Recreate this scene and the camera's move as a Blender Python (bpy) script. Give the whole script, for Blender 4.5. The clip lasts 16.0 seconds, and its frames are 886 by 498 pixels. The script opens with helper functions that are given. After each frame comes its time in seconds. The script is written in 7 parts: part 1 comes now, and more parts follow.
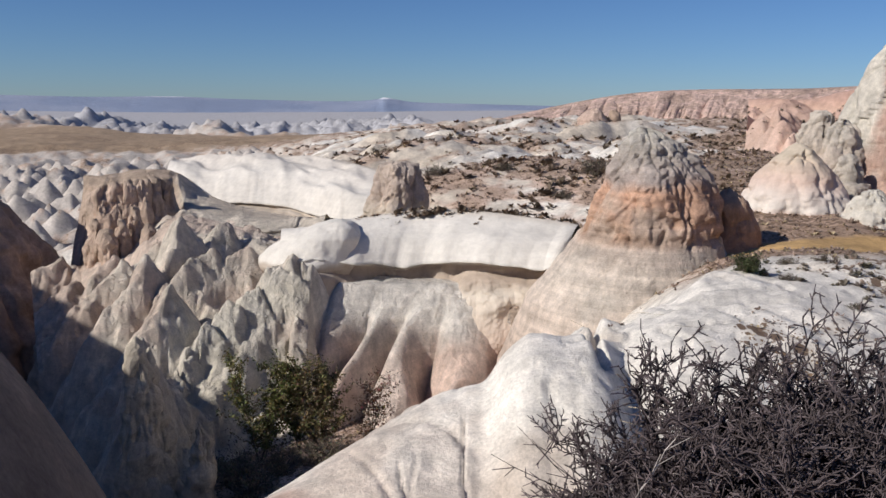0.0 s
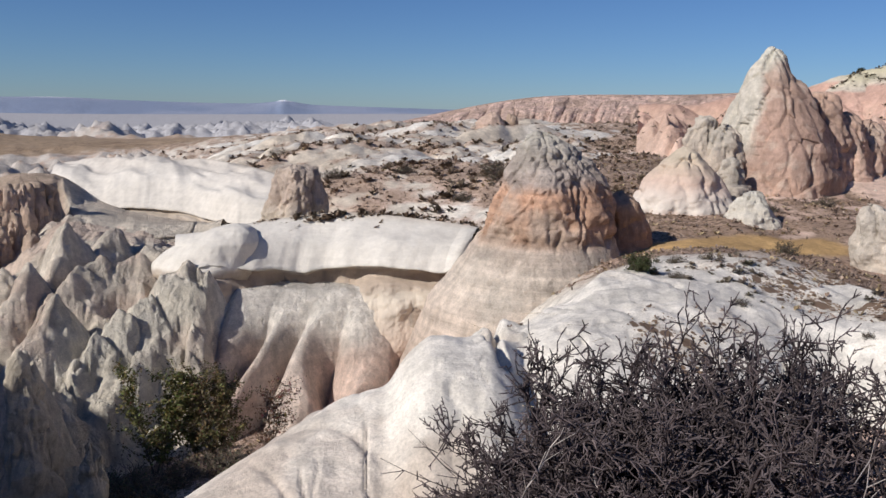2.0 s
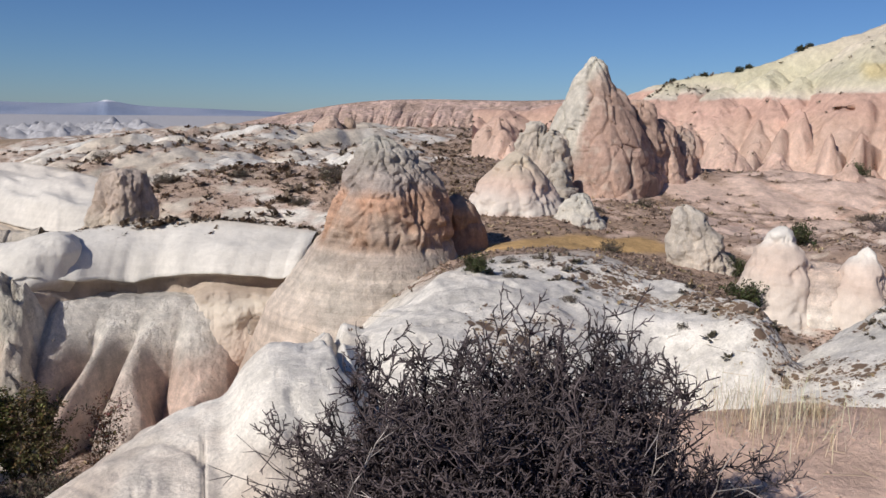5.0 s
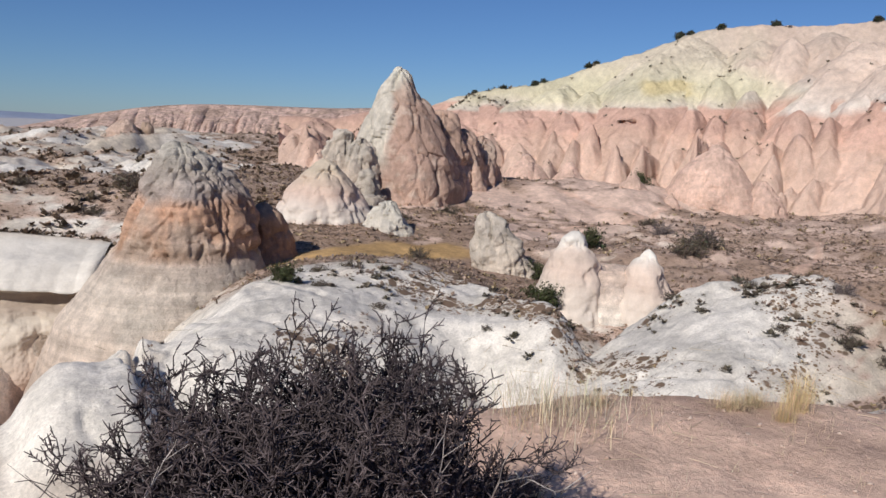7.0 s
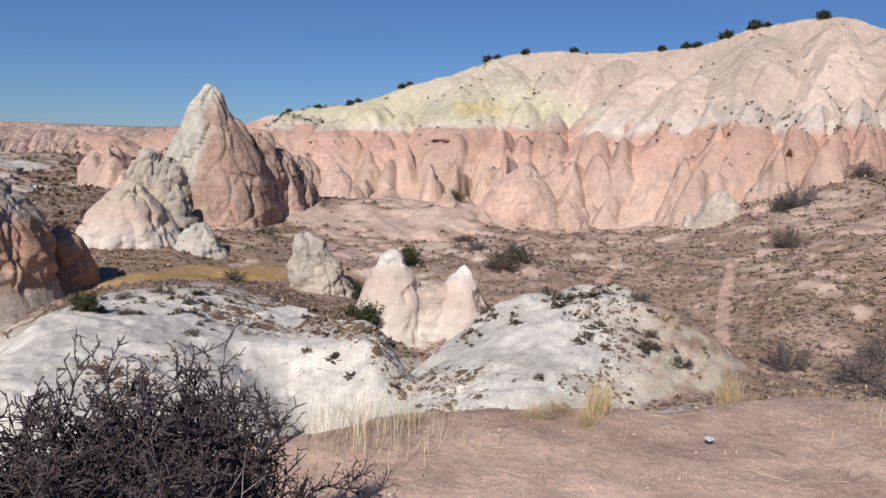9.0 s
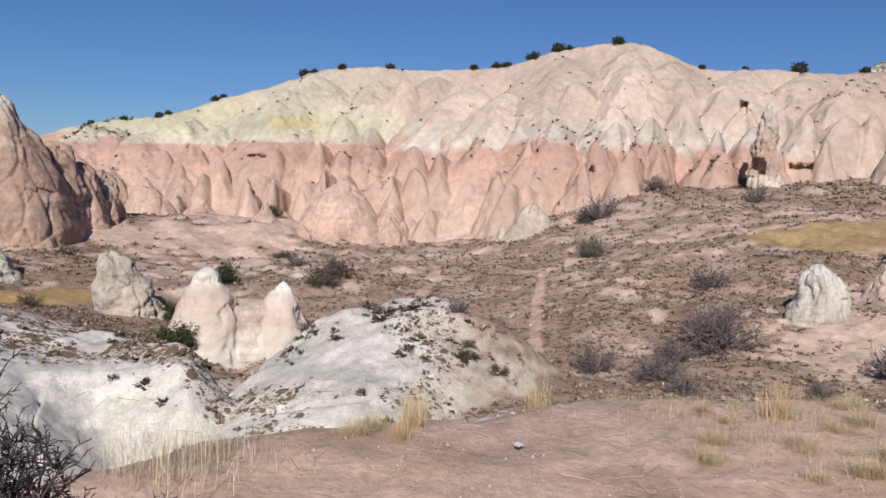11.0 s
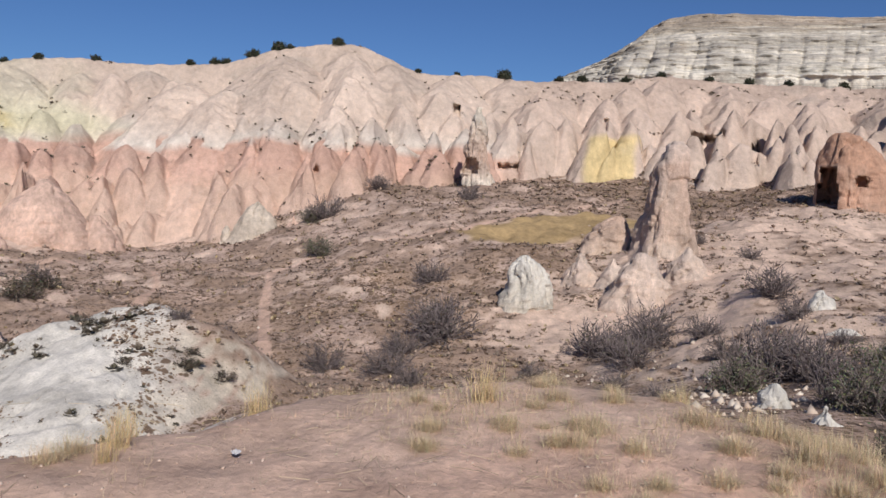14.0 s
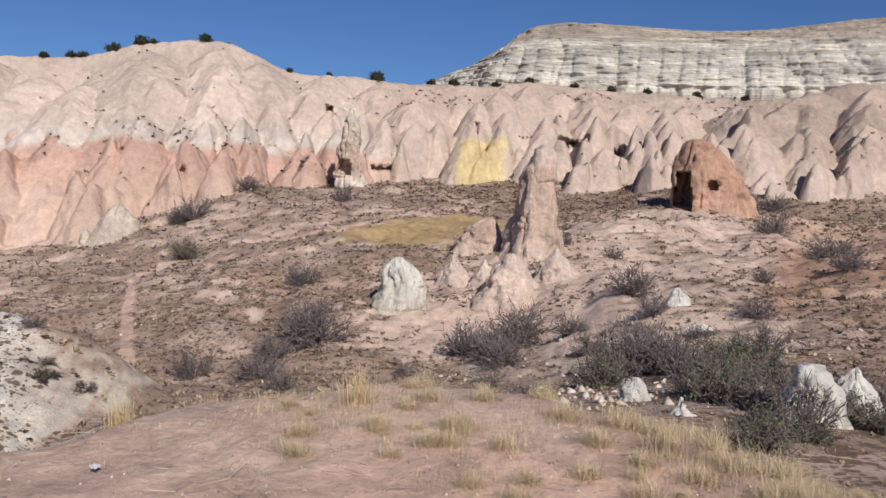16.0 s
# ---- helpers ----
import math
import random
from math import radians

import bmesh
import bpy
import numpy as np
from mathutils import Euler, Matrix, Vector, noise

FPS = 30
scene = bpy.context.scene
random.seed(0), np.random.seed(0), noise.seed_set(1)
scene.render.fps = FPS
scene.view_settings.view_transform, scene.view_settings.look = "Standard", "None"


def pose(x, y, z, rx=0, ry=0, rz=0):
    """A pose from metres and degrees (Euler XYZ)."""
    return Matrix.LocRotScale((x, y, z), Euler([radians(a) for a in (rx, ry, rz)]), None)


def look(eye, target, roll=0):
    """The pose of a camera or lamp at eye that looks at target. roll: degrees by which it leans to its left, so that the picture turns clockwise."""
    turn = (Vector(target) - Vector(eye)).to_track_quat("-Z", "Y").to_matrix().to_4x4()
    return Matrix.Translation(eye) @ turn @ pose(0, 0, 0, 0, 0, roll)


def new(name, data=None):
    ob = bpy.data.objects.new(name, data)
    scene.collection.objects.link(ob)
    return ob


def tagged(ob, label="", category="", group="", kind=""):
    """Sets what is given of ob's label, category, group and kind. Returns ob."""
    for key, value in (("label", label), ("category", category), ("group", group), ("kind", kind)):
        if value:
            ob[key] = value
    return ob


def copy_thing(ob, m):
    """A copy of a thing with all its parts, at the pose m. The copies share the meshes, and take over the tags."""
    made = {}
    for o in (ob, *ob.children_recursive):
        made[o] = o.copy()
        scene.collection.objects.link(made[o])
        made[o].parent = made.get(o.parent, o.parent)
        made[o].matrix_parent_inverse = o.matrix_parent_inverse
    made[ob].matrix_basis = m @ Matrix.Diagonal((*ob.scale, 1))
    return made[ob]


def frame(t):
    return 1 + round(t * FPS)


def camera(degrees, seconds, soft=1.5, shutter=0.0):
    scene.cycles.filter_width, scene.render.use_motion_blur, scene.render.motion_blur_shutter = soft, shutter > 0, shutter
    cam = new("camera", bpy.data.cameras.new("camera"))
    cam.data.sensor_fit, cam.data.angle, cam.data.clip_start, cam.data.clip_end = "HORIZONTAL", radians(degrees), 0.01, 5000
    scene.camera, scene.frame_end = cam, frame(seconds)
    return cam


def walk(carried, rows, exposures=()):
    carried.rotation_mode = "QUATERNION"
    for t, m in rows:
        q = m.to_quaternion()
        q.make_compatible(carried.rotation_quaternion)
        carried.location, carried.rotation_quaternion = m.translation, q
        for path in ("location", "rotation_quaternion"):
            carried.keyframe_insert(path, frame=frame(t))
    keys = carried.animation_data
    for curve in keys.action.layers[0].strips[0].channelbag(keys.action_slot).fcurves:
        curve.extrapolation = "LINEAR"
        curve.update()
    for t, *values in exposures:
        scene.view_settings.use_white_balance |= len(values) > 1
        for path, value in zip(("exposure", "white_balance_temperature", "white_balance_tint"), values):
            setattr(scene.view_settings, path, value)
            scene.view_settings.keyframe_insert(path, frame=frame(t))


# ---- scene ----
cam = camera(56.49, 16.0)
PATH = [
    (0.0, 0.000, 0.000, 1.593, 0.06, -10.00, 0.55),
    (0.5, 0.017, 0.016, 1.590, 1.83, -9.85, 0.70),
    (1.0, 0.025, 0.016, 1.590, 3.76, -9.79, 0.88),
    (1.5, 0.033, 0.011, 1.592, 5.35, -9.78, 0.94),
    (2.0, 0.037, -0.005, 1.596, 6.99, -9.69, 0.97),
    (2.5, 0.041, -0.017, 1.599, 8.81, -9.56, 1.18),
    (3.0, 0.049, -0.025, 1.602, 10.88, -9.55, 1.31),
    (3.5, 0.053, -0.045, 1.606, 12.96, -9.45, 1.45),
    (6.0, 0.079, -0.126, 1.622, 23.87, -8.83, 2.00),
    (6.5, 0.089, -0.142, 1.626, 27.94, -8.48, 2.33),
    (7.0, 0.096, -0.160, 1.628, 31.43, -8.18, 2.61),
    (7.5, 0.111, -0.158, 1.631, 34.88, -7.99, 2.84),
    (8.0, 0.124, -0.165, 1.637, 37.95, -7.58, 2.74),
    (8.5, 0.138, -0.174, 1.643, 40.87, -6.91, 2.65),
    (9.0, 0.153, -0.182, 1.644, 43.93, -6.31, 2.57),
    (11.5, 0.223, -0.224, 1.656, 59.18, -4.56, 2.46),
    (12.0, 0.235, -0.238, 1.657, 62.09, -4.42, 2.33),
    (12.5, 0.250, -0.249, 1.656, 65.66, -4.23, 2.30),
    (13.0, 0.261, -0.264, 1.658, 69.21, -4.18, 2.30),
    (13.5, 0.255, -0.278, 1.660, 72.33, -4.14, 2.17),
    (14.0, 0.254, -0.291, 1.660, 75.07, -4.02, 2.08),
    (14.5, 0.251, -0.304, 1.661, 77.37, -3.89, 2.04),
    (15.0, 0.249, -0.308, 1.667, 79.70, -3.87, 2.14),
    (15.5, 0.241, -0.310, 1.664, 81.94, -3.74, 2.20),
    (16.0, 0.233, -0.315, 1.671, 83.82, -3.58, 2.30),
]


def eye_pose(x, y, z, az, pitch, roll):
    return pose(x, y, z, 0, 0, -az) @ pose(0, 0, 0, 90 + pitch) @ pose(0, 0, 0, 0, 0, roll)


EXPOSURES = ((0.0, 0.0), (3.0, -0.05), (7.0, -0.10), (12.0, -0.08), (13.0, -0.14), (14.5, -0.17), (16.0, -0.10))
walk(cam, [(r[0], eye_pose(*r[1:])) for r in PATH], EXPOSURES)

# ---------------------------------------------------------------- world and sun
SUN_AZ, SUN_EL = 243.0, 34.0
world = bpy.data.worlds.new("world")
scene.world = world
world.use_nodes = True
wn = world.node_tree
sky = wn.nodes.new("ShaderNodeTexSky")
sky.sky_type, sky.sun_disc = "NISHITA", False
sky.sun_elevation, sky.sun_rotation = radians(SUN_EL), radians(SUN_AZ)
sky.altitude, sky.air_density, sky.dust_density, sky.ozone_density = 1500, 1.0, 0.25, 4.0
cool = wn.nodes.new("ShaderNodeVectorMath")
cool.operation = "MULTIPLY"
cool.inputs[1].default_value = (0.69, 0.905, 1.25)
wn.links.new(sky.outputs[0], cool.inputs[0])
wn.links.new(cool.outputs[0], wn.nodes["Background"].inputs[0])
wn.nodes["Background"].inputs[1].default_value = 0.059
sun = new("sun", bpy.data.lights.new("sun", "SUN"))
sun.data.energy, sun.data.angle, sun.data.color = 4.6, radians(0.53), (1.0, 0.945, 0.885)
a, e = radians(SUN_AZ), radians(SUN_EL)
SUN_DIR = Vector((math.sin(a) * math.cos(e), math.cos(a) * math.cos(e), math.sin(e)))
sun.matrix_world = look(SUN_DIR * 200, (0, 0, 0))


# ---------------------------------------------------------------- noise in numpy
def hash01(ix, iy, iz, seed):
    h = (ix.astype(np.int64) * 374761393 + iy.astype(np.int64) * 668265263 + iz.astype(np.int64) * 2147483647 + seed * 974711) & 0xFFFFFFFF
    h = ((h ^ (h >> 13)) * 1274126177) & 0xFFFFFFFF
    h = ((h ^ (h >> 15)) * 2246822519) & 0xFFFFFFFF
    return ((h ^ (h >> 16)) & 0xFFFFFF) / float(0xFFFFFF)


def vnoise(x, y, z, seed=0):
    """Value noise in -1 .. 1."""
    x, y, z = np.broadcast_arrays(np.asarray(x, float), np.asarray(y, float), np.asarray(z, float))
    fx, fy, fz = np.floor(x), np.floor(y), np.floor(z)
    u, v, w = x - fx, y - fy, z - fz
    u, v, w = (k * k * k * (k * (k * 6 - 15) + 10) for k in (u, v, w))
    out = 0
    for i in (0, 1):
        for j in (0, 1):
            for k in (0, 1):
                out = out + hash01(fx + i, fy + j, fz + k, seed) * (u if i else 1 - u) * (v if j else 1 - v) * (w if k else 1 - w)
    return out * 2 - 1


def fbm(x, y, z, octaves=4, seed=0, gain=0.5):
    out, amp, total = 0, 1.0, 0.0
    for o in range(octaves):
        out = out + amp * vnoise(x * 2 ** o + 17.3 * o, y * 2 ** o - 9.1 * o, z * 2 ** o + 4.7 * o, seed + o)
        total += amp
        amp *= gain
    return out / total


def ridged(x, y, z, octaves=4, seed=0, gain=0.5):
    """Rounded ribs with sharp valleys between, 0 .. 1."""
    out, amp, total = 0, 1.0, 0.0
    for o in range(octaves):
        out = out + amp * np.abs(vnoise(x * 2 ** o, y * 2 ** o, z * 2 ** o, seed + 31 * o))
        total += amp
        amp *= gain
    return np.clip(1.6 * out / total, 0, 1)


def blocks(x, y, z, seed=0):
    """Jointed blocks: a random step for each cell and the nearness of its joints."""
    fx, fy, fz = np.floor(x), np.floor(y), np.floor(z)
    d1, d2, val = np.full(x.shape, 9.0), np.full(x.shape, 9.0), np.zeros(x.shape)
    for i in (-1, 0, 1):
        for j in (-1, 0, 1):
            for k in (-1, 0, 1):
                cx, cy, cz = fx + i, fy + j, fz + k
                dd = (cx + hash01(cx, cy, cz, seed) - x) ** 2 + (cy + hash01(cx, cy, cz, seed + 1) - y) ** 2 + (cz + hash01(cx, cy, cz, seed + 2) - z) ** 2
                h = hash01(cx, cy, cz, seed + 3)
                closer = dd < d1
                d2 = np.where(closer, d1, np.minimum(d2, dd))
                val = np.where(closer, h, val)
                d1 = np.where(closer, dd, d1)
    return val, np.clip((np.sqrt(d2) - np.sqrt(d1)) * 4, 0, 1)


def step(a, b, x):
    k = np.clip((x - a) / (b - a), 0, 1)
    return k * k * (3 - 2 * k)


def mix(a, b, k):
    k = np.asarray(k)[..., None]
    return np.asarray(a) * (1 - k) + np.asarray(b) * k


def bands(z, stops):
    """Colours of level beds: stops are (height, colour), upward."""
    zs = [s[0] for s in stops]
    return np.stack([np.interp(z, zs, [s[1][k] for s in stops]) for k in range(3)], -1)


def toward(az, dist, z=0.0):
    """A place by its bearing from the terrace, in degrees clockwise from north, and its distance."""
    return (dist * math.sin(radians(az)), dist * math.cos(radians(az)), z)


# ---------------------------------------------------------------- materials
def principled(name, rough=0.95, spec=0.15):
    m = bpy.data.materials.new(name)
    m.use_nodes = True
    b = m.node_tree.nodes["Principled BSDF"]
    b.inputs["Roughness"].default_value = rough
    b.inputs["Specular IOR Level"].default_value = spec
    return m, m.node_tree, b


def node(nt, kind, **values):
    n = nt.nodes.new(kind)
    for k, v in values.items():
        n.inputs[k].default_value = v
    return n


def tuff_material(name, grain=1.0, bump=0.25, pits=0.5, beds=0.0, var=0.22, plants=False, streaks=0.0):
    """Weathered rock or soil: the beds' colours come with the mesh, the grain, stains and pits from noise."""
    m, nt, b = principled(name)
    L = nt.links.new
    at = nt.nodes.new("ShaderNodeAttribute")
    at.attribute_name = "tint"
    geo = nt.nodes.new("ShaderNodeNewGeometry")
    big = node(nt, "ShaderNodeTexNoise", Scale=0.33 * grain, Detail=6.0, Roughness=0.6)
    mid = node(nt, "ShaderNodeTexNoise", Scale=2.1 * grain, Detail=8.0, Roughness=0.68)
    fine = node(nt, "ShaderNodeTexNoise", Scale=14.0 * grain, Detail=6.0, Roughness=0.7)
    for n in (big, mid, fine):
        L(geo.outputs["Position"], n.inputs["Vector"])
    col = at.outputs["Color"]
    for n, lo, hi, amount in ((big, 0.3, 0.7, var), (mid, 0.3, 0.72, var), (fine, 0.3, 0.7, var * 0.8)):
        r = node(nt, "ShaderNodeMapRange")
        r.inputs["From Min"].default_value, r.inputs["From Max"].default_value = lo, hi
        r.inputs["To Min"].default_value, r.inputs["To Max"].default_value = 1 - amount, 1 + amount
        L(n.outputs["Fac"], r.inputs["Value"])
        v = nt.nodes.new("ShaderNodeVectorMath")
        v.operation = "MULTIPLY"
        L(col, v.inputs[0])
        L(r.outputs["Result"], v.inputs[1])
        col = v.outputs[0]
    if plants:
        # low plants: dark and straw-coloured tufts over the soil, as dense as the mesh says
        for scale, tone, seed in ((4.5, (0.20, 0.135, 0.09), 0.0), (10.0, (0.24, 0.16, 0.10), 7.0), (2.2, (0.18, 0.125, 0.09), 3.0)):
            mp = nt.nodes.new("ShaderNodeMapping")
            mp.inputs["Location"].default_value = (seed, seed * 2, 0)
            L(geo.outputs["Position"], mp.inputs["Vector"])
            warp = nt.nodes.new("ShaderNodeVectorMath")
            warp.operation = "MULTIPLY_ADD"
            L(mid.outputs["Color"], warp.inputs[0])
            warp.inputs[1].default_value = (0.5 / scale,) * 3
            L(mp.outputs[0], warp.inputs[2])
            vo = node(nt, "ShaderNodeTexVoronoi", Scale=scale)
            L(warp.outputs[0], vo.inputs["Vector"])
            size = nt.nodes.new("ShaderNodeSeparateColor")
            L(vo.outputs["Color"], size.inputs[0])
            lim = nt.nodes.new("ShaderNodeMath")
            lim.operation = "MULTIPLY"
            L(size.outputs[0], lim.inputs[0])
            L(at.outputs["Alpha"], lim.inputs[1])
            gap = nt.nodes.new("ShaderNodeMath")
            gap.operation = "MULTIPLY_ADD"
            L(lim.outputs[0], gap.inputs[0])
            gap.inputs[1].default_value = 0.75
            neg = nt.nodes.new("ShaderNodeMath")
            neg.operation = "MULTIPLY"
            L(vo.outputs["Distance"], neg.inputs[0])
            neg.inputs[1].default_value = -1.0
            L(neg.outputs[0], gap.inputs[2])
            sm = node(nt, "ShaderNodeMapRange")
            sm.inputs["From Min"].default_value, sm.inputs["From Max"].default_value = 0.0, 0.10
            L(gap.outputs[0], sm.inputs["Value"])
            mx = nt.nodes.new("ShaderNodeMix")
            mx.data_type = "RGBA"
            L(sm.outputs["Result"], mx.inputs["Factor"])
            L(col, mx.inputs[6])
            mx.inputs[7].default_value = (*tone, 1)
            col = mx.outputs[2]
    height = nt.nodes.new("ShaderNodeMath")
    height.operation = "MULTIPLY_ADD"
    L(fine.outputs["Fac"], height.inputs[0])
    height.inputs[1].default_value = 0.35
    L(mid.outputs["Fac"], height.inputs[2])
    out = height.outputs[0]
    if pits:
        vor = node(nt, "ShaderNodeTexVoronoi", Scale=1.7 * grain)
        L(geo.outputs["Position"], vor.inputs["Vector"])
        pr = node(nt, "ShaderNodeMapRange")
        pr.inputs["From Max"].default_value = 0.16
        pr.inputs["To Min"].default_value, pr.inputs["To Max"].default_value = 0.0, pits
        L(vor.outputs["Distance"], pr.inputs["Value"])
        add = nt.nodes.new("ShaderNodeMath")
        L(out, add.inputs[0])
        L(pr.outputs["Result"], add.inputs[1])
        out = add.outputs[0]
    if beds:
        mp = nt.nodes.new("ShaderNodeMapping")
        mp.inputs["Scale"].default_value = (0.06, 0.06, 2.6)
        L(geo.outputs["Position"], mp.inputs["Vector"])
        bn = node(nt, "ShaderNodeTexNoise", Scale=1.0, Detail=5.0, Roughness=0.6)
        L(mp.outputs[0], bn.inputs["Vector"])
        br = node(nt, "ShaderNodeMapRange")
        br.inputs["From Min"].default_value, br.inputs["From Max"].default_value = 0.3, 0.7
        br.inputs["To Min"].default_value, br.inputs["To Max"].default_value = 1 - beds, 1 + beds * 0.9
        L(bn.outputs["Fac"], br.inputs["Value"])
        v = nt.nodes.new("ShaderNodeVectorMath")
        v.operation = "MULTIPLY"
        L(col, v.inputs[0])
        L(br.outputs["Result"], v.inputs[1])
        col = v.outputs[0]
    if streaks:
        mp = nt.nodes.new("ShaderNodeMapping")
        mp.inputs["Scale"].default_value = (2.4 * grain, 2.4 * grain, 0.32 * grain)
        L(geo.outputs["Position"], mp.inputs["Vector"])
        sn = node(nt, "ShaderNodeTexNoise", Scale=1.0, Detail=7.0, Roughness=0.62)
        L(mp.outputs[0], sn.inputs["Vector"])
        sr = node(nt, "ShaderNodeMapRange")
        sr.inputs["From Min"].default_value, sr.inputs["From Max"].default_value = 0.32, 0.68
        sr.inputs["To Min"].default_value, sr.inputs["To Max"].default_value = 1 - 0.35 * streaks, 1 + 0.3 * streaks
        L(sn.outputs["Fac"], sr.inputs["Value"])
        v = nt.nodes.new("ShaderNodeVectorMath")
        v.operation = "MULTIPLY"
        L(col, v.inputs[0])
        L(sr.outputs["Result"], v.inputs[1])
        col = v.outputs[0]
        sm = nt.nodes.new("ShaderNodeMath")
        sm.operation = "MULTIPLY_ADD"
        L(sn.outputs["Fac"], sm.inputs[0])
        sm.inputs[1].default_value = 1.2 * streaks
        L(out, sm.inputs[2])
        out = sm.outputs[0]
    bp = node(nt, "ShaderNodeBump", Strength=bump, Distance=0.5 / grain)
    L(out, bp.inputs["Height"])
    L(bp.outputs[0], b.inputs["Normal"])
    L(col, b.inputs["Base Color"])
    return m


TUFF = tuff_material("weathered_tuff", 1.0, 0.55, 0.5, 0.07, 0.20, False, 0.45)
CONE = tuff_material("cone_tuff", 1.0, 0.75, 0.45, 0.08, 0.22, False, 0.45)
BEDDED = tuff_material("bedded_tuff", 1.0, 0.55, 0.4, 0.24, 0.22, False, 0.4)
SMOOTH = tuff_material("smooth_tuff", 1.0, 0.22, 0.25, 0.06, 0.07, False, 0.22)
RIDGE_TUFF = tuff_material("ridge_tuff", 0.6, 0.5, 0.4, 0.0, 0.16, False, 0.22)
FAR = tuff_material("far_tuff", 0.25, 0.4, 0.2, 0.32, 0.25)
FAR_FLUTED = tuff_material("far_fluted_tuff", 0.3, 0.6, 0.2, 0.0, 0.25, False, 1.0)
SOIL = tuff_material("dusty_ground", 1.0, 0.35, 0.0, 0.0, 0.25, True)

# base colours of the beds
WHITE = (0.70, 0.66, 0.595)
CREAM = (0.60, 0.52, 0.42)
GREY = (0.42, 0.39, 0.34)
PINK = (0.62, 0.43, 0.34)
SALMON = (0.59, 0.385, 0.305)
RUST = (0.42, 0.22, 0.13)
YELLOW = (0.64, 0.53, 0.28)
DUST = (0.56, 0.38, 0.29)
STRAW = (0.46, 0.30, 0.14)


def grid_mesh(name, P, C, mat, closed=False, smooth=True, plants=None):
    """A mesh over a grid of places P[row, column] with colours C; closed: columns run round."""
    nr, nc = P.shape[:2]
    me = bpy.data.meshes.new(name)
    r, c = np.meshgrid(np.arange(nr - 1), np.arange(nc if closed else nc - 1), indexing="ij")
    c2 = (c + 1) % nc
    quads = np.stack([r * nc + c, r * nc + c2, (r + 1) * nc + c2, (r + 1) * nc + c], -1).reshape(-1, 4)
    n = len(quads)
    me.vertices.add(nr * nc)
    me.vertices.foreach_set("co", P.reshape(-1).astype(np.float32))
    me.loops.add(4 * n)
    me.loops.foreach_set("vertex_index", quads.reshape(-1).astype(np.int32))
    me.polygons.add(n)
    me.polygons.foreach_set("loop_start", (np.arange(n) * 4).astype(np.int32))
    me.polygons.foreach_set("use_smooth", np.full(n, smooth))
    me.update(calc_edges=True)
    at = me.attributes.new("tint", "FLOAT_COLOR", "POINT")
    rgba = np.ones((nr * nc, 4), np.float32)
    rgba[:, :3] = np.clip(C.reshape(-1, 3), 0.01, 0.9)
    rgba[:, 3] = 0 if plants is None else plants.reshape(-1)
    at.data.foreach_set("color", rgba.reshape(-1))
    me.materials.append(mat)
    return me


# ---------------------------------------------------------------- the lie of the land
# spot heights of the plan (x, y, z), valley by valley
VALLEY = [(-9, 28, -13.8), (-19, 41, -17), (-6, 33.5, -13.4), (0, 36, -14.8), (-12, 34, -15), (-39, 81, -18), (-60, 130, -19), (-4.6, 25.6, -12), (0, 23, -11), (2.5, 31, -13), (-7, 15, -9),
          (-5, 9.5, -2.2), (-3.2, 7.0, -1.7), (-1, 6, -5), (-2, 10, -8), (-20, 20, -10), (-12, 50, -16), (-25, 60, -17)]
SHELF = [(9.2, 28.4, -4.9), (16.6, 31.8, -4.2), (20.2, 27.0, -5.9), (18.2, 23.4, -7.0), (16.6, 18.2, -8.8), (21.5, 22.5, -8.6), (12.2, 18.4, -6.4), (5.0, 21.3, -4.7), (8, 12, -8.0), (13, 12, -7.0),
         (14, 39.4, -5.5), (23, 42, -5.4), (27, 36, -6.4), (25, 26.5, -8.4), (32, 31, -6.2), (19.4, 10.5, -4.6), (10, 34, -6), (3.5, 36, -12)]
SLOPES = [(52, 34, -4.4), (40, 24, -6.0), (30, 10, -6.0), (41, 1, -5.1), (34, 9, -5.8), (62, 14.5, -0.8), (68, 4, 0.2), (57, 72, -5.3), (67, 59, -5.1), (72, 45, -4.3),
          (78, 31, 0.8), (84, 18, 2.5), (92, 9, 3.9), (88, -9, 2.7), (82, -22, 2.6), (90, -34, 3.3), (50, -3, -1.8), (66, -14, 0.4), (38, -6, -2.8), (50, -8, -2.2), (58, -9, -0.6), (66, -24, -0.6)]
NEAR = [(24, -4.5, -3.0), (14, -2, -1.8), (10.5, -3.6, -1.5), (12, 4, -3.4), (3, 7, -5.0), (6, 6, -4.4), (9, 2, -2.6), (9.5, -5, -1.3), (20, -16, -2.5), (60, -30, 1.0), (120, -60, 5)]
MIDDLE = [(-17, 68, -9), (-6, 62, -8.5), (0, 50, -11.5), (6, 46, -11), (2.5, 40, -14.2), (0.5, 44, -14.4), (-4, 43, -14.8), (0, 70, -4.6), (14, 58, -5.0), (34, 56, -4.3), (15, 100, -3.2), (-10, 100, -4.5),
          (-28, 112, -10), (26, 148, -2.6), (45, 88, -4), (60, 130, -3), (0, 150, -4)]
FARLAND = [(-45, 143, -16), (-97, 208, -18), (-122, 307, -15), (-83, 319, -14), (-178, 413, -12), (-281, 855, -34), (-124, 992, -28), (0, 300, -6),
           (100, 300, -2), (200, 250, 2), (300, 0, 30), (300, -150, 30), (0, 3000, -32), (-3000, 3000, -32), (3000, 0, 20), (-3000, 0, -20), (0, -3000, 0),
           (0, -30, 2), (-20, -40, 3), (40, -60, 3), (-100, -100, 6)]
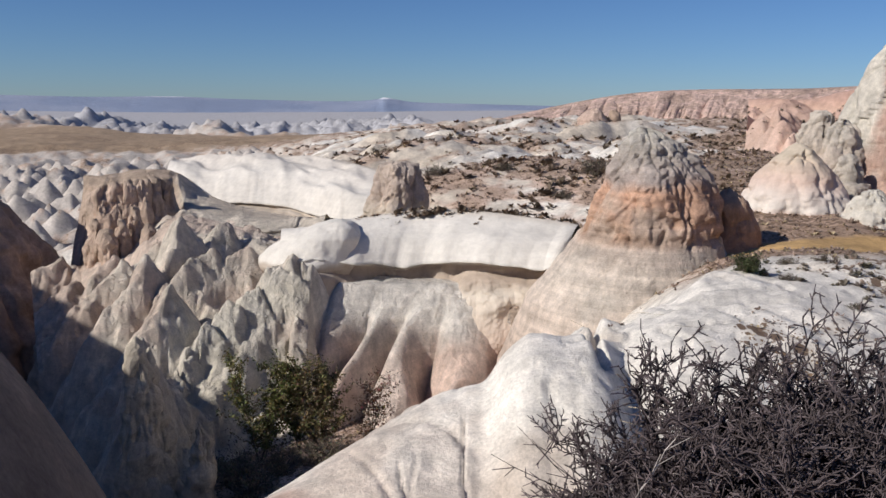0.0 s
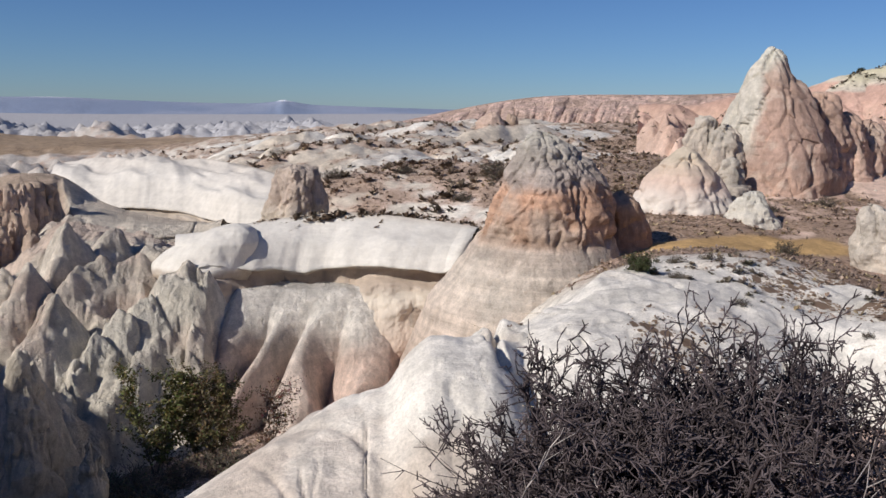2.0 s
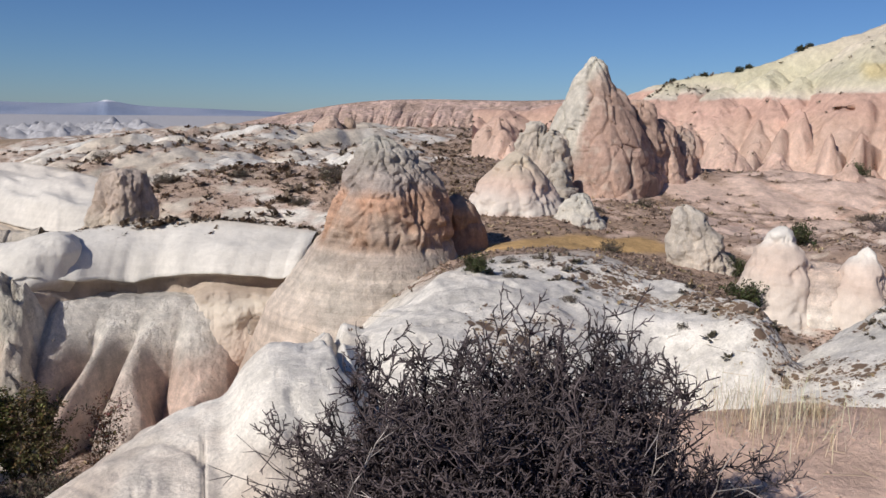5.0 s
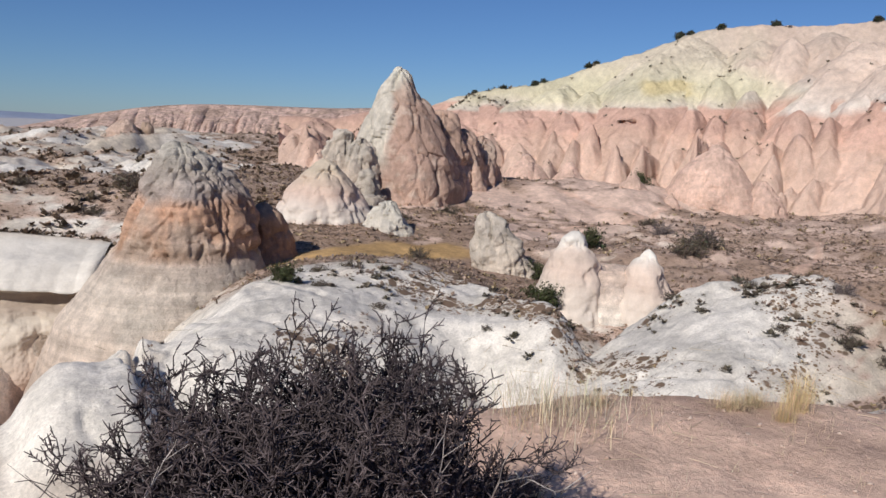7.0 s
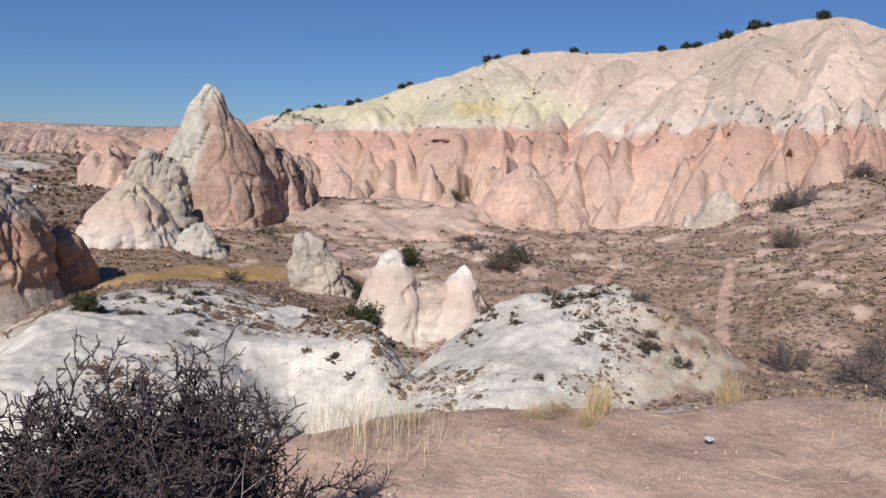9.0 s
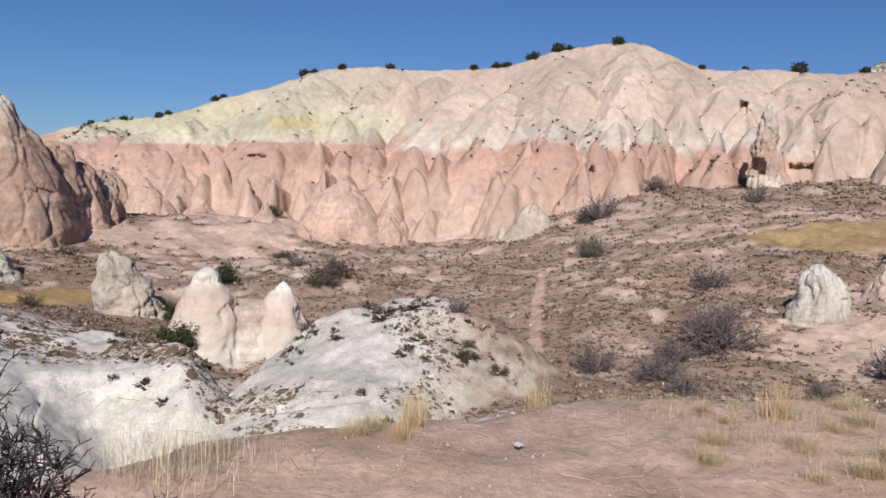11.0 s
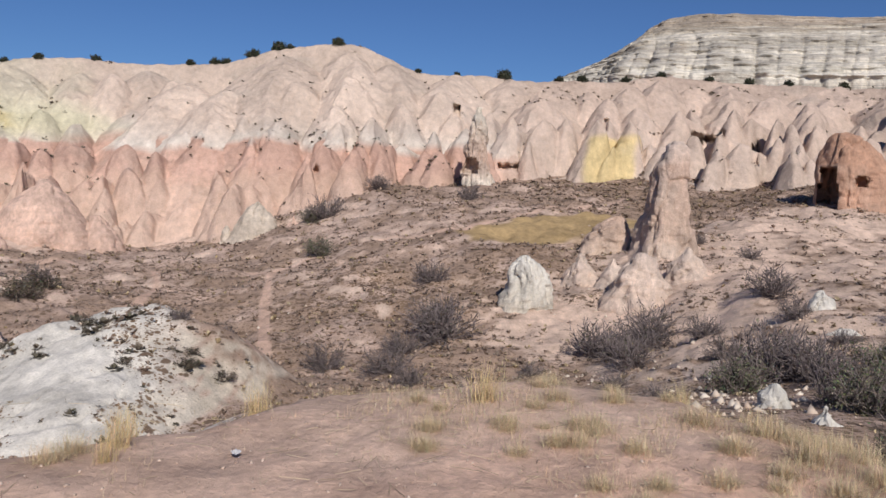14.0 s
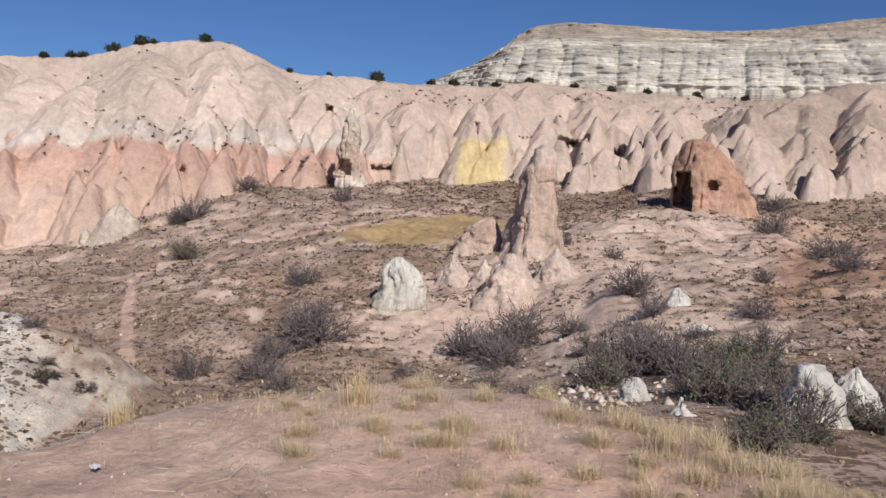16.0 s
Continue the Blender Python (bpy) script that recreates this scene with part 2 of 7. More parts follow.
SPOTS = np.array(VALLEY + SHELF + SLOPES + NEAR + MIDDLE + FARLAND, float)


def plan(x, y):
    r = np.hypot(x, y) + 1e-6
    k = np.log1p(r / 12.0) / r
    return x * k, y * k


def tps(d2):
    return 0.5 * d2 * np.log(d2 + 1e-12)


su, sv = plan(SPOTS[:, 0], SPOTS[:, 1])
K = tps((su[:, None] - su) ** 2 + (sv[:, None] - sv) ** 2) + 1e-4 * np.eye(len(su))
Q = np.stack([np.ones_like(su), su, sv], 1)
A = np.block([[K, Q], [Q.T, np.zeros((3, 3))]])
WEIGHTS = np.linalg.solve(A, np.concatenate([SPOTS[:, 2], np.zeros(3)]))


def base_height(x, y):
    u, v = plan(x, y)
    out = WEIGHTS[-3] + WEIGHTS[-2] * u + WEIGHTS[-1] * v
    for i in range(len(su)):
        out = out + WEIGHTS[i] * tps((u - su[i]) ** 2 + (v - sv[i]) ** 2)
    return out


def cone_field(x, y, size, steep, seed):
    """Crowded pointed cones of uneven height, 0 .. 1, that meet in sharp gullies."""
    x = x + 0.35 * size * vnoise(x / size, y / size, 0.5, seed + 3)
    y = y + 0.35 * size * vnoise(x / size, y / size, 7.5, seed + 4)
    cx, cy = np.floor(x / size), np.floor(y / size)
    out = np.zeros_like(x)
    for i in (-1, 0, 1):
        for j in (-1, 0, 1):
            px, py = cx + i + hash01(cx + i, cy + j, 0 * cx, seed), cy + j + hash01(cx + i, cy + j, 0 * cx + 1, seed)
            top = 0.45 + 0.55 * hash01(cx + i, cy + j, 0 * cx + 2, seed)
            out = np.maximum(out, top - steep * (np.hypot(x / size - px, y / size - py) + 0.02) ** 0.9)
    return out


def capsule(x, y, p, q):
    """Distance from the line p q and how far along it."""
    px, py = q[0] - p[0], q[1] - p[1]
    t = np.clip(((x - p[0]) * px + (y - p[1]) * py) / (px * px + py * py), 0, 1)
    return np.hypot(x - p[0] - t * px, y - p[1] - t * py), t


def lift(h, top, soft=0.5):
    """Smooth maximum."""
    k = np.clip(0.5 + 0.5 * (top - h) / soft, 0, 1)
    return h * (1 - k) + top * k + soft * k * (1 - k)


def only(mask, x, y, relief):
    """Relief that is worked out only where its mask is above nought."""
    out = np.zeros(np.shape(mask))
    m = mask > 0
    out[m] = mask[m] * relief(x[m], y[m])
    return out


def terrace_edge(az):
    return np.interp(az, [-180, -120, -60, -32, -15, 0, 12, 25, 36, 46, 62, 72, 89, 96, 103, 111, 125, 150, 180], [40, 30, 6, 2.6, 2.4, 2.6, 3.0, 3.7, 4.4, 4.8, 5.4, 6.3, 6.8, 6.4, 5.8, 5.0, 6.0, 30, 40])


def height(x, y, detail=True):
    r, az = np.hypot(x, y), np.degrees(np.arctan2(x, y))
    h = base_height(x, y)
    far = step(8, 30, r)
    # hill behind the valley's near side, out of sight, sized to shade the valley
    d, t = capsule(x, y, (-15, -6), (-64, 40))
    h = lift(h, (5.9 + 8.0 * t) * (1 - (d / 13.0) ** 2), 2.0)
    # unseen knob added to shade the rock left of the terrace
    d, t = capsule(x, y, (-11.5, 1.6), (-16, 3.0))
    h = lift(h, 8.5 * (1 - (d / 4.8) ** 2), 1.0)
    # scree fan at the ridge's foot
    d, t = capsule(x, y, (41, 64), (57, 62))
    h = lift(h, -2.5 - 0.6 * t - 0.018 * d ** 2, 1.0)
    # white knoll below the terrace
    d, t = capsule(x, y, (24.6, 17.6), (15.5, 14.0))
    h = lift(h, -2.95 - 2.4 * t - 0.10 * d ** 1.9, 0.6)
    # smooth white rock below the terrace: a long back and a blunt head, with a notch behind it
    d, t = capsule(x, y, (1.2, 18.6), (-2.2, 15.0))
    h = lift(h, -5.15 - 0.9 * t - 0.13 * d ** 2.2, 0.5)
    d = np.maximum(np.abs(x - 2.9 - 0.1 * (y - 20)) - 0.5, 0)
    h = lift(h, -4.2 - 0.75 * (d / 1.0) ** 2.2 - np.where(y < 19.6, 0.075 * (19.6 - y) ** 2, 0.6 * np.maximum(y - 20.3, 0) ** 2), 0.5)
    # white shelf: a level top that breaks off in a smooth steep face
    rb = np.interp(az, [11, 13, 18, 24, 34, 40], [20.5, 22.0, 24.5, 26.5, 27.0, 26.0]) + 1.2 * vnoise(x / 4.5, y / 4.5, 0.4, 18)
    zb = 1.4 - rb * np.tan(np.radians(np.interp(az, [12, 13.5, 16, 18, 21, 24.3, 34.3, 40], [15.8, 15.3, 14.3, 12.6, 12.4, 12.9, 12.7, 12.3])))
    back = np.interp(az, [13, 17, 20, 22, 28, 33, 37, 42], [23.5, 26.5, 29.5, 34, 37, 34, 30, 27.5])
    over = 0.45 * (np.radians(np.maximum(12.4 - az, 0)) * r) ** 2 + np.minimum(0.5 * (np.radians(np.maximum(az - 38.8, 0)) * r) ** 2, 2.0) + 6 * step(47, 50, az)
    shelf = zb + np.where(r < rb, 0.62 * (r - rb), 0.03 * np.minimum(r - rb, 8)) - over - 0.35 * np.maximum(r - back, 0) ** 2
    h = lift(h, shelf, 0.7)
    if detail:
        h = h + far * 0.22 * fbm(x / 2.6, y / 2.6, 0.7, 4, 9) + only(step(20, 60, r), x, y, lambda p, q: 0.9 * fbm(p / 14, q / 14, 0.3, 4, 5))
        # rills, thin beds and cracks of the white rock near by
        near_white = step(9, 13, r) * step(40, 34, r) * step(-10, -2, az) * step(66, 60, az)
        h = h + only(near_white, x, y, lambda p, q: 0.16 * (ridged(p / 5.0, q / 5.0, 0.3, 4, 15) - 0.5) + 0.10 * fbm(p / 0.8, q / 0.8, 0.1, 3, 16)
                     - 0.12 * np.clip(1 - 11 * np.abs(vnoise(p / 2.4 + 0.2 * q, q / 1.7, 0.3, 27)), 0, 1) - 0.05 * np.clip(1 - 7 * np.abs(vnoise(p / 0.9, q / 0.7, 0.3, 28)), 0, 1))
        # cracks and a hollow in the smooth rock
        wob = az + 0.9 * vnoise(r / 1.6, 0.3, 0.2, 19)
        for ca, c0, c1, cw, cd in ((2.1, 15.2, 17.6, 0.07, 0.12), (4.6, 14.2, 15.4, 0.4, 0.25), (11.3, 19.2, 25.0, 0.40, 0.6), (31.0, 19, 26, 0.10, 0.16), (-2.6, 14, 16, 0.10, 0.10)):
            h = h - cd * np.exp(-((wob - ca) / cw) ** 2) * step(c0 - 0.4, c0 + 0.4, r) * step(c1 + 0.4, c1 - 0.4, r)
        # hummocks of the scrub slope
        slope_side = step(22, 32, r) * step(92, 80, r) * step(34, 40, az)
        h = h + only(slope_side, x, y, lambda p, q: 0.9 * (ridged(p / 9, q / 9, 0.6, 4, 25) - 0.45) + 0.25 * fbm(p / 1.4, q / 1.4, 0.2, 3, 26))
        # hummocks and gullies of the middle hills
        hills = step(62, 90, r) * step(24, 12, az) * step(420, 200, r)
        h = h + only(hills, x, y, lambda p, q: 3.0 * ridged((p + q) / 24, (p - q) / 11, 0.5, 5, 21) + 0.9 * (1 - ridged(p / 7, q / 10, 0.2, 4, 22)) - 1.8)
        # badlands beyond the side valley
        bad = step(110, 140, r) * step(330, 250, r) * step(-8, -14, az)
        h = h + only(bad, x, y, lambda p, q: 6.5 * cone_field(p, q, 6.0, 1.0, 33) + 6 * (1 - ridged(p / 30, q / 30, 0.1, 4, 34)) - 9)
        bad2 = step(430, 520, r) * step(1500, 1100, r) * step(2, -4, az)
        h = h + only(bad2, x, y, lambda p, q: 8 * cone_field(p, q, 9.0, 1.0, 35) + 22 * (1 - ridged(p / 90, q / 90, 0.1, 4, 36)) - 12)
    edge = terrace_edge(az) + only(step(20, 12, r), x, y, lambda p, q: 0.35 * fbm(p / 0.9, q / 0.9, 0, 3, 3))
    ter = only(step(60, 50, r), x, y, lambda p, q: 0.03 * fbm(p / 0.8, q / 0.8, 2.0, 4, 11) + 0.02 * fbm(p / 0.2, q / 0.2, 5.0, 3, 12)) + 0.012 * x
    drop = step(0, np.interp(az, [-40, 0, 40, 70, 90, 110], [1.6, 2.0, 2.2, 4.0, 4.5, 4.0]), r - edge)
    return ter * (1 - drop) + h * drop


PATHS = [((26.8, 13.6), (33, 23.2), (38.5, 27.9), (45.4, 30.3), (51.1, 34.2), (51.4, 38.6), (53.1, 48.6)), ((36.9, 47.9), (44.6, 50), (50.7, 50.0), (57, 52.7), (63.7, 52.2)), ((51.1, 34.2), (51.6, 28.9), (50.8, 25.1), (56.7, 23.0), (60.1, 14.2), (65.5, 10.5), (70.9, 6.6), (80.5, 2)),
         ((28.5, 14.5), (36, 18), (43, 21.6), (50.8, 25.1)), ((36, 56), (39.4, 62.2), (42, 68), (46, 74)), ((50.7, 50), (47, 60), (46, 72)), ((57, 52.7), (56, 60), (58, 68))]


def ground_tint(x, y, z, slope):
    r, az = np.hypot(x, y), np.degrees(np.arctan2(x, y))
    n1, n2 = fbm(x / 9, y / 9, 0.4, 4, 41), fbm(x / 2.2, y / 2.2, 0.9, 4, 43)
    n0 = fbm(x / 24, y / 24, 0.2, 3, 45)
    rock = mix(CREAM, WHITE, step(-0.3, 0.4, n1))
    rock = mix(rock, PINK, step(35, 60, az) * step(40, 60, r) * 0.7)
    rock = mix(rock, (0.57, 0.43, 0.345), 0.85 * step(28, 34, r) * step(44, 52, az))
    d, _ = capsule(x, y, (33, 50), (57, 62))
    fan = step(13, 6, d + 4 * n1)
    rock = mix(rock, (0.62, 0.46, 0.375), fan)
    scrub = mix((0.35, 0.25, 0.19), (0.51, 0.375, 0.305), step(-0.35, 0.35, n2 + 0.5 * n1 + 0.6 * n0))
    hills = step(55, 80, r) * step(26, 12, az)
    scrub = mix(scrub, (0.55, 0.43, 0.34), 0.6 * hills)
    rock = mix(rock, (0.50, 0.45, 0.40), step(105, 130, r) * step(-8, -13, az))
    d, _ = capsule(x, y, (44, -1), (66, -18))
    d2, _ = capsule(x, y, (44, -1), (27, -5))
    mound = np.maximum(step(13, 6, d + 2 * n1), 0.7 * step(9, 4, d2 + 2 * n1))
    bare = step(0.40, 0.75, slope + 0.45 * n2 + 0.25 * n1 + hills * (0.26 + 0.75 * fbm((x + y) / 26, (x - y) / 5.5, 0.7, 5, 47)) + 0.62 * mound + 0.42 * fan + 0.30 * n0 - 0.06 * step(50, 56, az))
    rock = mix(rock, (0.60, 0.45, 0.36), mound)
    col = mix(scrub, rock, bare)
    # white shelf, smooth rock and knoll
    white = step(2, -2, np.abs(az - 25) - 20) * step(38, 33, r + 2 * n1) * step(9, 11, r)
    white = np.maximum(white, step(10, 9, np.hypot(x - 22, y - 16) + 2.0 * n2) * step(60, 56, az))
    white = np.maximum(white, step(26, 22, r) * step(8, 10, r) * step(-12, -6, az) * step(20, 15, az))
    col = mix(col, mix(WHITE, CREAM, step(0.1, 0.6, n2) * 0.5), white * 0.95)
    stain = step(23, 21, r) * step(14, 11, az) * white
    col = mix(col, (0.60, 0.50, 0.42), stain * np.clip(0.75 * step(-5.2, -6.6, z + 0.5 * n2) + 0.5 * step(0.0, 0.5, n2 + 0.6 * n1), 0, 0.8))
    # brown scrub in the hollow beside the jointed cone
    d, _ = capsule(x, y, (2.5, 43.5), (6.0, 40.5))
    hollow = step(3.2, 2.2, d + 0.8 * n2)
    col = mix(col, mix((0.26, 0.18, 0.125), (0.42, 0.31, 0.23), step(-0.3, 0.4, n2)), hollow)
    red = step(104, 107.5, az + 2 * n1) * step(34, 40, r) * step(84, 78, r)
    col = mix(col, mix((0.40, 0.24, 0.16), (0.55, 0.38, 0.28), step(-0.2, 0.3, fbm(x / 3, y / 9, 0.5, 3, 52))), 0.85 * red)
    # straw meadow and field
    d, _ = capsule(x, y, (14, 40), (26, 42.5))
    hay = step(2.6, 1.6, d + 0.6 * n2)
    col = mix(col, STRAW, hay)
    d, _ = capsule(x, y, (58.5, 11), (66, 3.5))
    col = mix(col, (0.41, 0.29, 0.15), step(3.4, 2.6, d + n2))
    hay = np.maximum(hay, step(3.4, 2.6, d + n2))
    trod = 0
    for p in PATHS:
        for i in range(len(p) - 1):
            d, _ = capsule(x, y, p[i], p[i + 1])
            k = step(0.34, 0.18, d + 0.25 * n2)
            trod = np.maximum(trod, k)
            col = mix(col, (0.58, 0.40, 0.31), 0.85 * k)
    # far plateau, and the plain past it with distance haze mixed in as grey
    col = mix(col, (0.34, 0.25, 0.17), step(300, 320, r) * step(470, 440, r) * step(0.6, 0.3, slope) * step(-4, -10, az))
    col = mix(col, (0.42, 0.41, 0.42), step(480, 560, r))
    near = step(10, 7, r)
    plants = (1 - bare) * (0.75 + 0.5 * n1 - 0.5 * n0) * (1 - white) + white * np.maximum(step(0.05, 0.5, n1 + 0.6 * n2) * 0.75, step(10, 7, np.hypot(x - 23, y - 16)) * step(-0.2, 0.3, n2) * 0.8)
    plants = plants + 0.8 * hollow + mound * step(-0.2, 0.4, n2 + 0.4 * n1) * 0.7
    plants = plants + 0.9 * step(27, 30, r + n2) * step(37, 35, r) * step(23, 29, az) * step(44, 40, az) * step(-0.15, 0.25, n2 + 0.3 * n1)
    plants = plants * np.maximum(step(22, 25, r), step(11, 15, az))
    plants = np.clip(plants * (1 - trod) * (1 - near) * step(600, 300, r) * (1 - hay), 0, 1)
    col = mix(col, mix(DUST, (0.64, 0.46, 0.36), step(-0.3, 0.4, n2)), near)
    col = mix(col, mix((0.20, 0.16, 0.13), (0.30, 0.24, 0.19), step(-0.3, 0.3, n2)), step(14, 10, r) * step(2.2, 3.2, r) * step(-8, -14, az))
    return col, plants


def polar_grid():
    az = np.concatenate([np.arange(-180, -34, 2.0), np.arange(-34, 116, 0.19), np.arange(116, 180, 2.0)])
    rr = np.concatenate([[0.05, 0.4, 0.8], np.arange(1.1, 10, 0.07), np.arange(10, 26, 0.16), np.arange(26, 70, 0.22), np.arange(70, 110, 0.4),
                         np.geomspace(110, 330, 120), np.geomspace(334, 520, 34), np.geomspace(522, 1150, 120), np.geomspace(1160, 1600, 20), np.geomspace(1700, 4800, 12)])
    R, Z = np.meshgrid(rr, np.radians(az), indexing="ij")
    return R * np.sin(Z), R * np.cos(Z)


GX, GY = polar_grid()
GZ = height(GX, GY)
dr = np.gradient(GZ, axis=0) / np.maximum(np.gradient(np.hypot(GX, GY), axis=0), 1e-4)
da = (np.roll(GZ, -1, 1) - np.roll(GZ, 1, 1)) / np.maximum(np.hypot(np.roll(GX, -1, 1) - np.roll(GX, 1, 1), np.roll(GY, -1, 1) - np.roll(GY, 1, 1)), 1e-4)
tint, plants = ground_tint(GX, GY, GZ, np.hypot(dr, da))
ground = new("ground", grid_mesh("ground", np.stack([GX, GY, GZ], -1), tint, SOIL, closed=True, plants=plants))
tagged(ground, "eroded valley ground of pale tuff, brown scrub and dusty pink soil", "ground", kind="structure")


def ground_z(x, y):
    return float(height(np.array([[float(x)]]), np.array([[float(y)]]))[0, 0])


# ---------------------------------------------------------------- the pink ridge
def catmull(P, t):
    i = np.clip(np.floor(t).astype(int), 0, len(P) - 2)
    f = (t - i)[..., None]
    p0, p1, p2, p3 = P[np.maximum(i - 1, 0)], P[i], P[i + 1], P[np.minimum(i + 2, len(P) - 1)]
    return 0.5 * (2 * p1 + (p2 - p0) * f + (2 * p0 - 5 * p1 + 4 * p2 - p3) * f ** 2 + (3 * p1 - p0 - 3 * p2 + p3) * f ** 3)


def eased(x, xs, ys, wide=1.2):
    """Linear between the stops, with the corners rounded."""
    return sum(np.interp(x + k * wide, xs, ys) for k in (-1, -0.5, 0, 0.5, 1)) / 5


# foot and crest of the ridge by bearing: distance and height
FOOT_AT = [20, 29, 38.4, 47.4, 57.5, 63.6, 68, 71.2, 77.8, 84.4, 86.6, 92, 98.8, 106.5, 112, 123]
FOOT_D = [102, 94, 92, 89, 84.5, 83.5, 84, 85, 86, 92, 93, 91, 87.5, 88.5, 97, 110]
FOOT_Z = [-3.5, -4.8, -6.0, -6.1, -4.7, -2.5, -0.6, 0.7, 0.7, 4.0, 4.6, 3.0, 2.7, 2.4, 3.0, 3.0]
CREST_AT = [20, 25, 30.5, 33, 38.6, 42.7, 45.6, 48, 50.4, 55.4, 58.9, 62.3, 64.2, 66.9, 69.1, 71, 72.9, 77.8, 82, 88, 91.7, 99.2, 106, 110, 123]
CREST_D = np.array([118, 116, 114, 114, 117, 119, 120, 120, 120, 120, 119, 118, 117, 116, 116, 117, 118, 119, 122, 127, 128, 131, 129, 130, 138])
CREST_EL = np.array([0.6, 0.9, 1.8, 2.6, 4.0, 5.4, 6.5, 7.2, 7.6, 7.6, 7.9, 8.5, 9.3, 9.6, 9.75, 9.0, 8.2, 8.25, 7.75, 8.1, 8.05, 7.45, 7.3, 8.2, 7.5])
CREST_Z = 1.65 + CREST_D * np.tan(np.radians(CREST_EL))


def ridge_cones(rng):
    """Cones and spines of the face: bearing, way up the slope, lift, spine's fall, turn, top width, spread, round, tone."""
    out = []
    for up, gap, lift_by, fall, wide, spread in ((0.07, 7.0, 2.2, 1.65, 0.3, 0.40), (0.22, 6.5, 1.5, 1.65, 0.3, 0.38), (0.02, 5.5, 2.0, 1.5, 0.35, 0.42), (0.10, 5.0, 1.2, 1.5, 0.4, 0.42), (0.20, 4.6, 0.5, 1.55, 0.5, 0.40), (0.31, 4.6, 0.3, 1.5, 0.6, 0.38), (0.43, 4.8, 0.2, 1.4, 0.8, 0.36),
                                              (0.56, 5.6, 0.1, 1.2, 1.3, 0.34), (0.70, 6.6, 0.0, 1.0, 1.9, 0.32), (0.85, 7.6, -0.3, 0.8, 2.6, 0.30), (0.97, 8.0, -0.5, 0.6, 3.0, 0.28)):
        a = 20 + rng.uniform(0, 3)
        while a < 122:
            u = min(max(up + rng.uniform(-0.08, 0.08), -0.02), 0.99)
            size = rng.uniform(0.45, 2.1)
            big = step(82, 88, a)
            out.append((a, u, lift_by + rng.uniform(-1.0, 1.2) * (0.4 if up > 0.8 else 1), fall * rng.uniform(0.85, 1.3), rng.uniform(-0.1, 0.65), 0.35 + 1.35 * wide * size, spread * (1 - 0.25 * big) * rng.uniform(0.85, 1.3), rng.uniform(1.6, 2.6), rng.uniform(0, 1)))
            a += math.degrees(gap * 1.15 * rng.uniform(0.5, 1.5) * (0.6 + 0.4 * size) / 98)
    return out


# cones that stand out singly: the big pointed one, the yellow pair and the tall folds beside them
LONE_CONES = [(48.4, 0.10, 4.4, 1.7, 0.15, 0.15, 0.42, 1.3, 0.9), (85.4, 0.02, 5.0, 2.0, 0.2, 1.0, 0.50, 2.2, 0.5), (87.6, 0.05, 4.2, 2.0, 0.1, 0.8, 0.45, 2.2, 0.6), (86.5, -0.05, 2.6, 2.0, 0.2, 0.5, 0.45, 2.0, 0.35),
              (94.2, 0.35, 2.0, 1.5, 0.2, 0.9, 0.40, 1.8, 0.7), (96.8, 0.30, 1.8, 1.6, 0.3, 0.6, 0.34, 1.7, 0.3), (79.5, 0.22, 3.0, 1.5, 0.3, 1.2, 0.42, 2.0, 0.8), (81.8, 0.18, 3.0, 1.4, 0.5, 1.4, 0.42, 2.0, 0.5)]


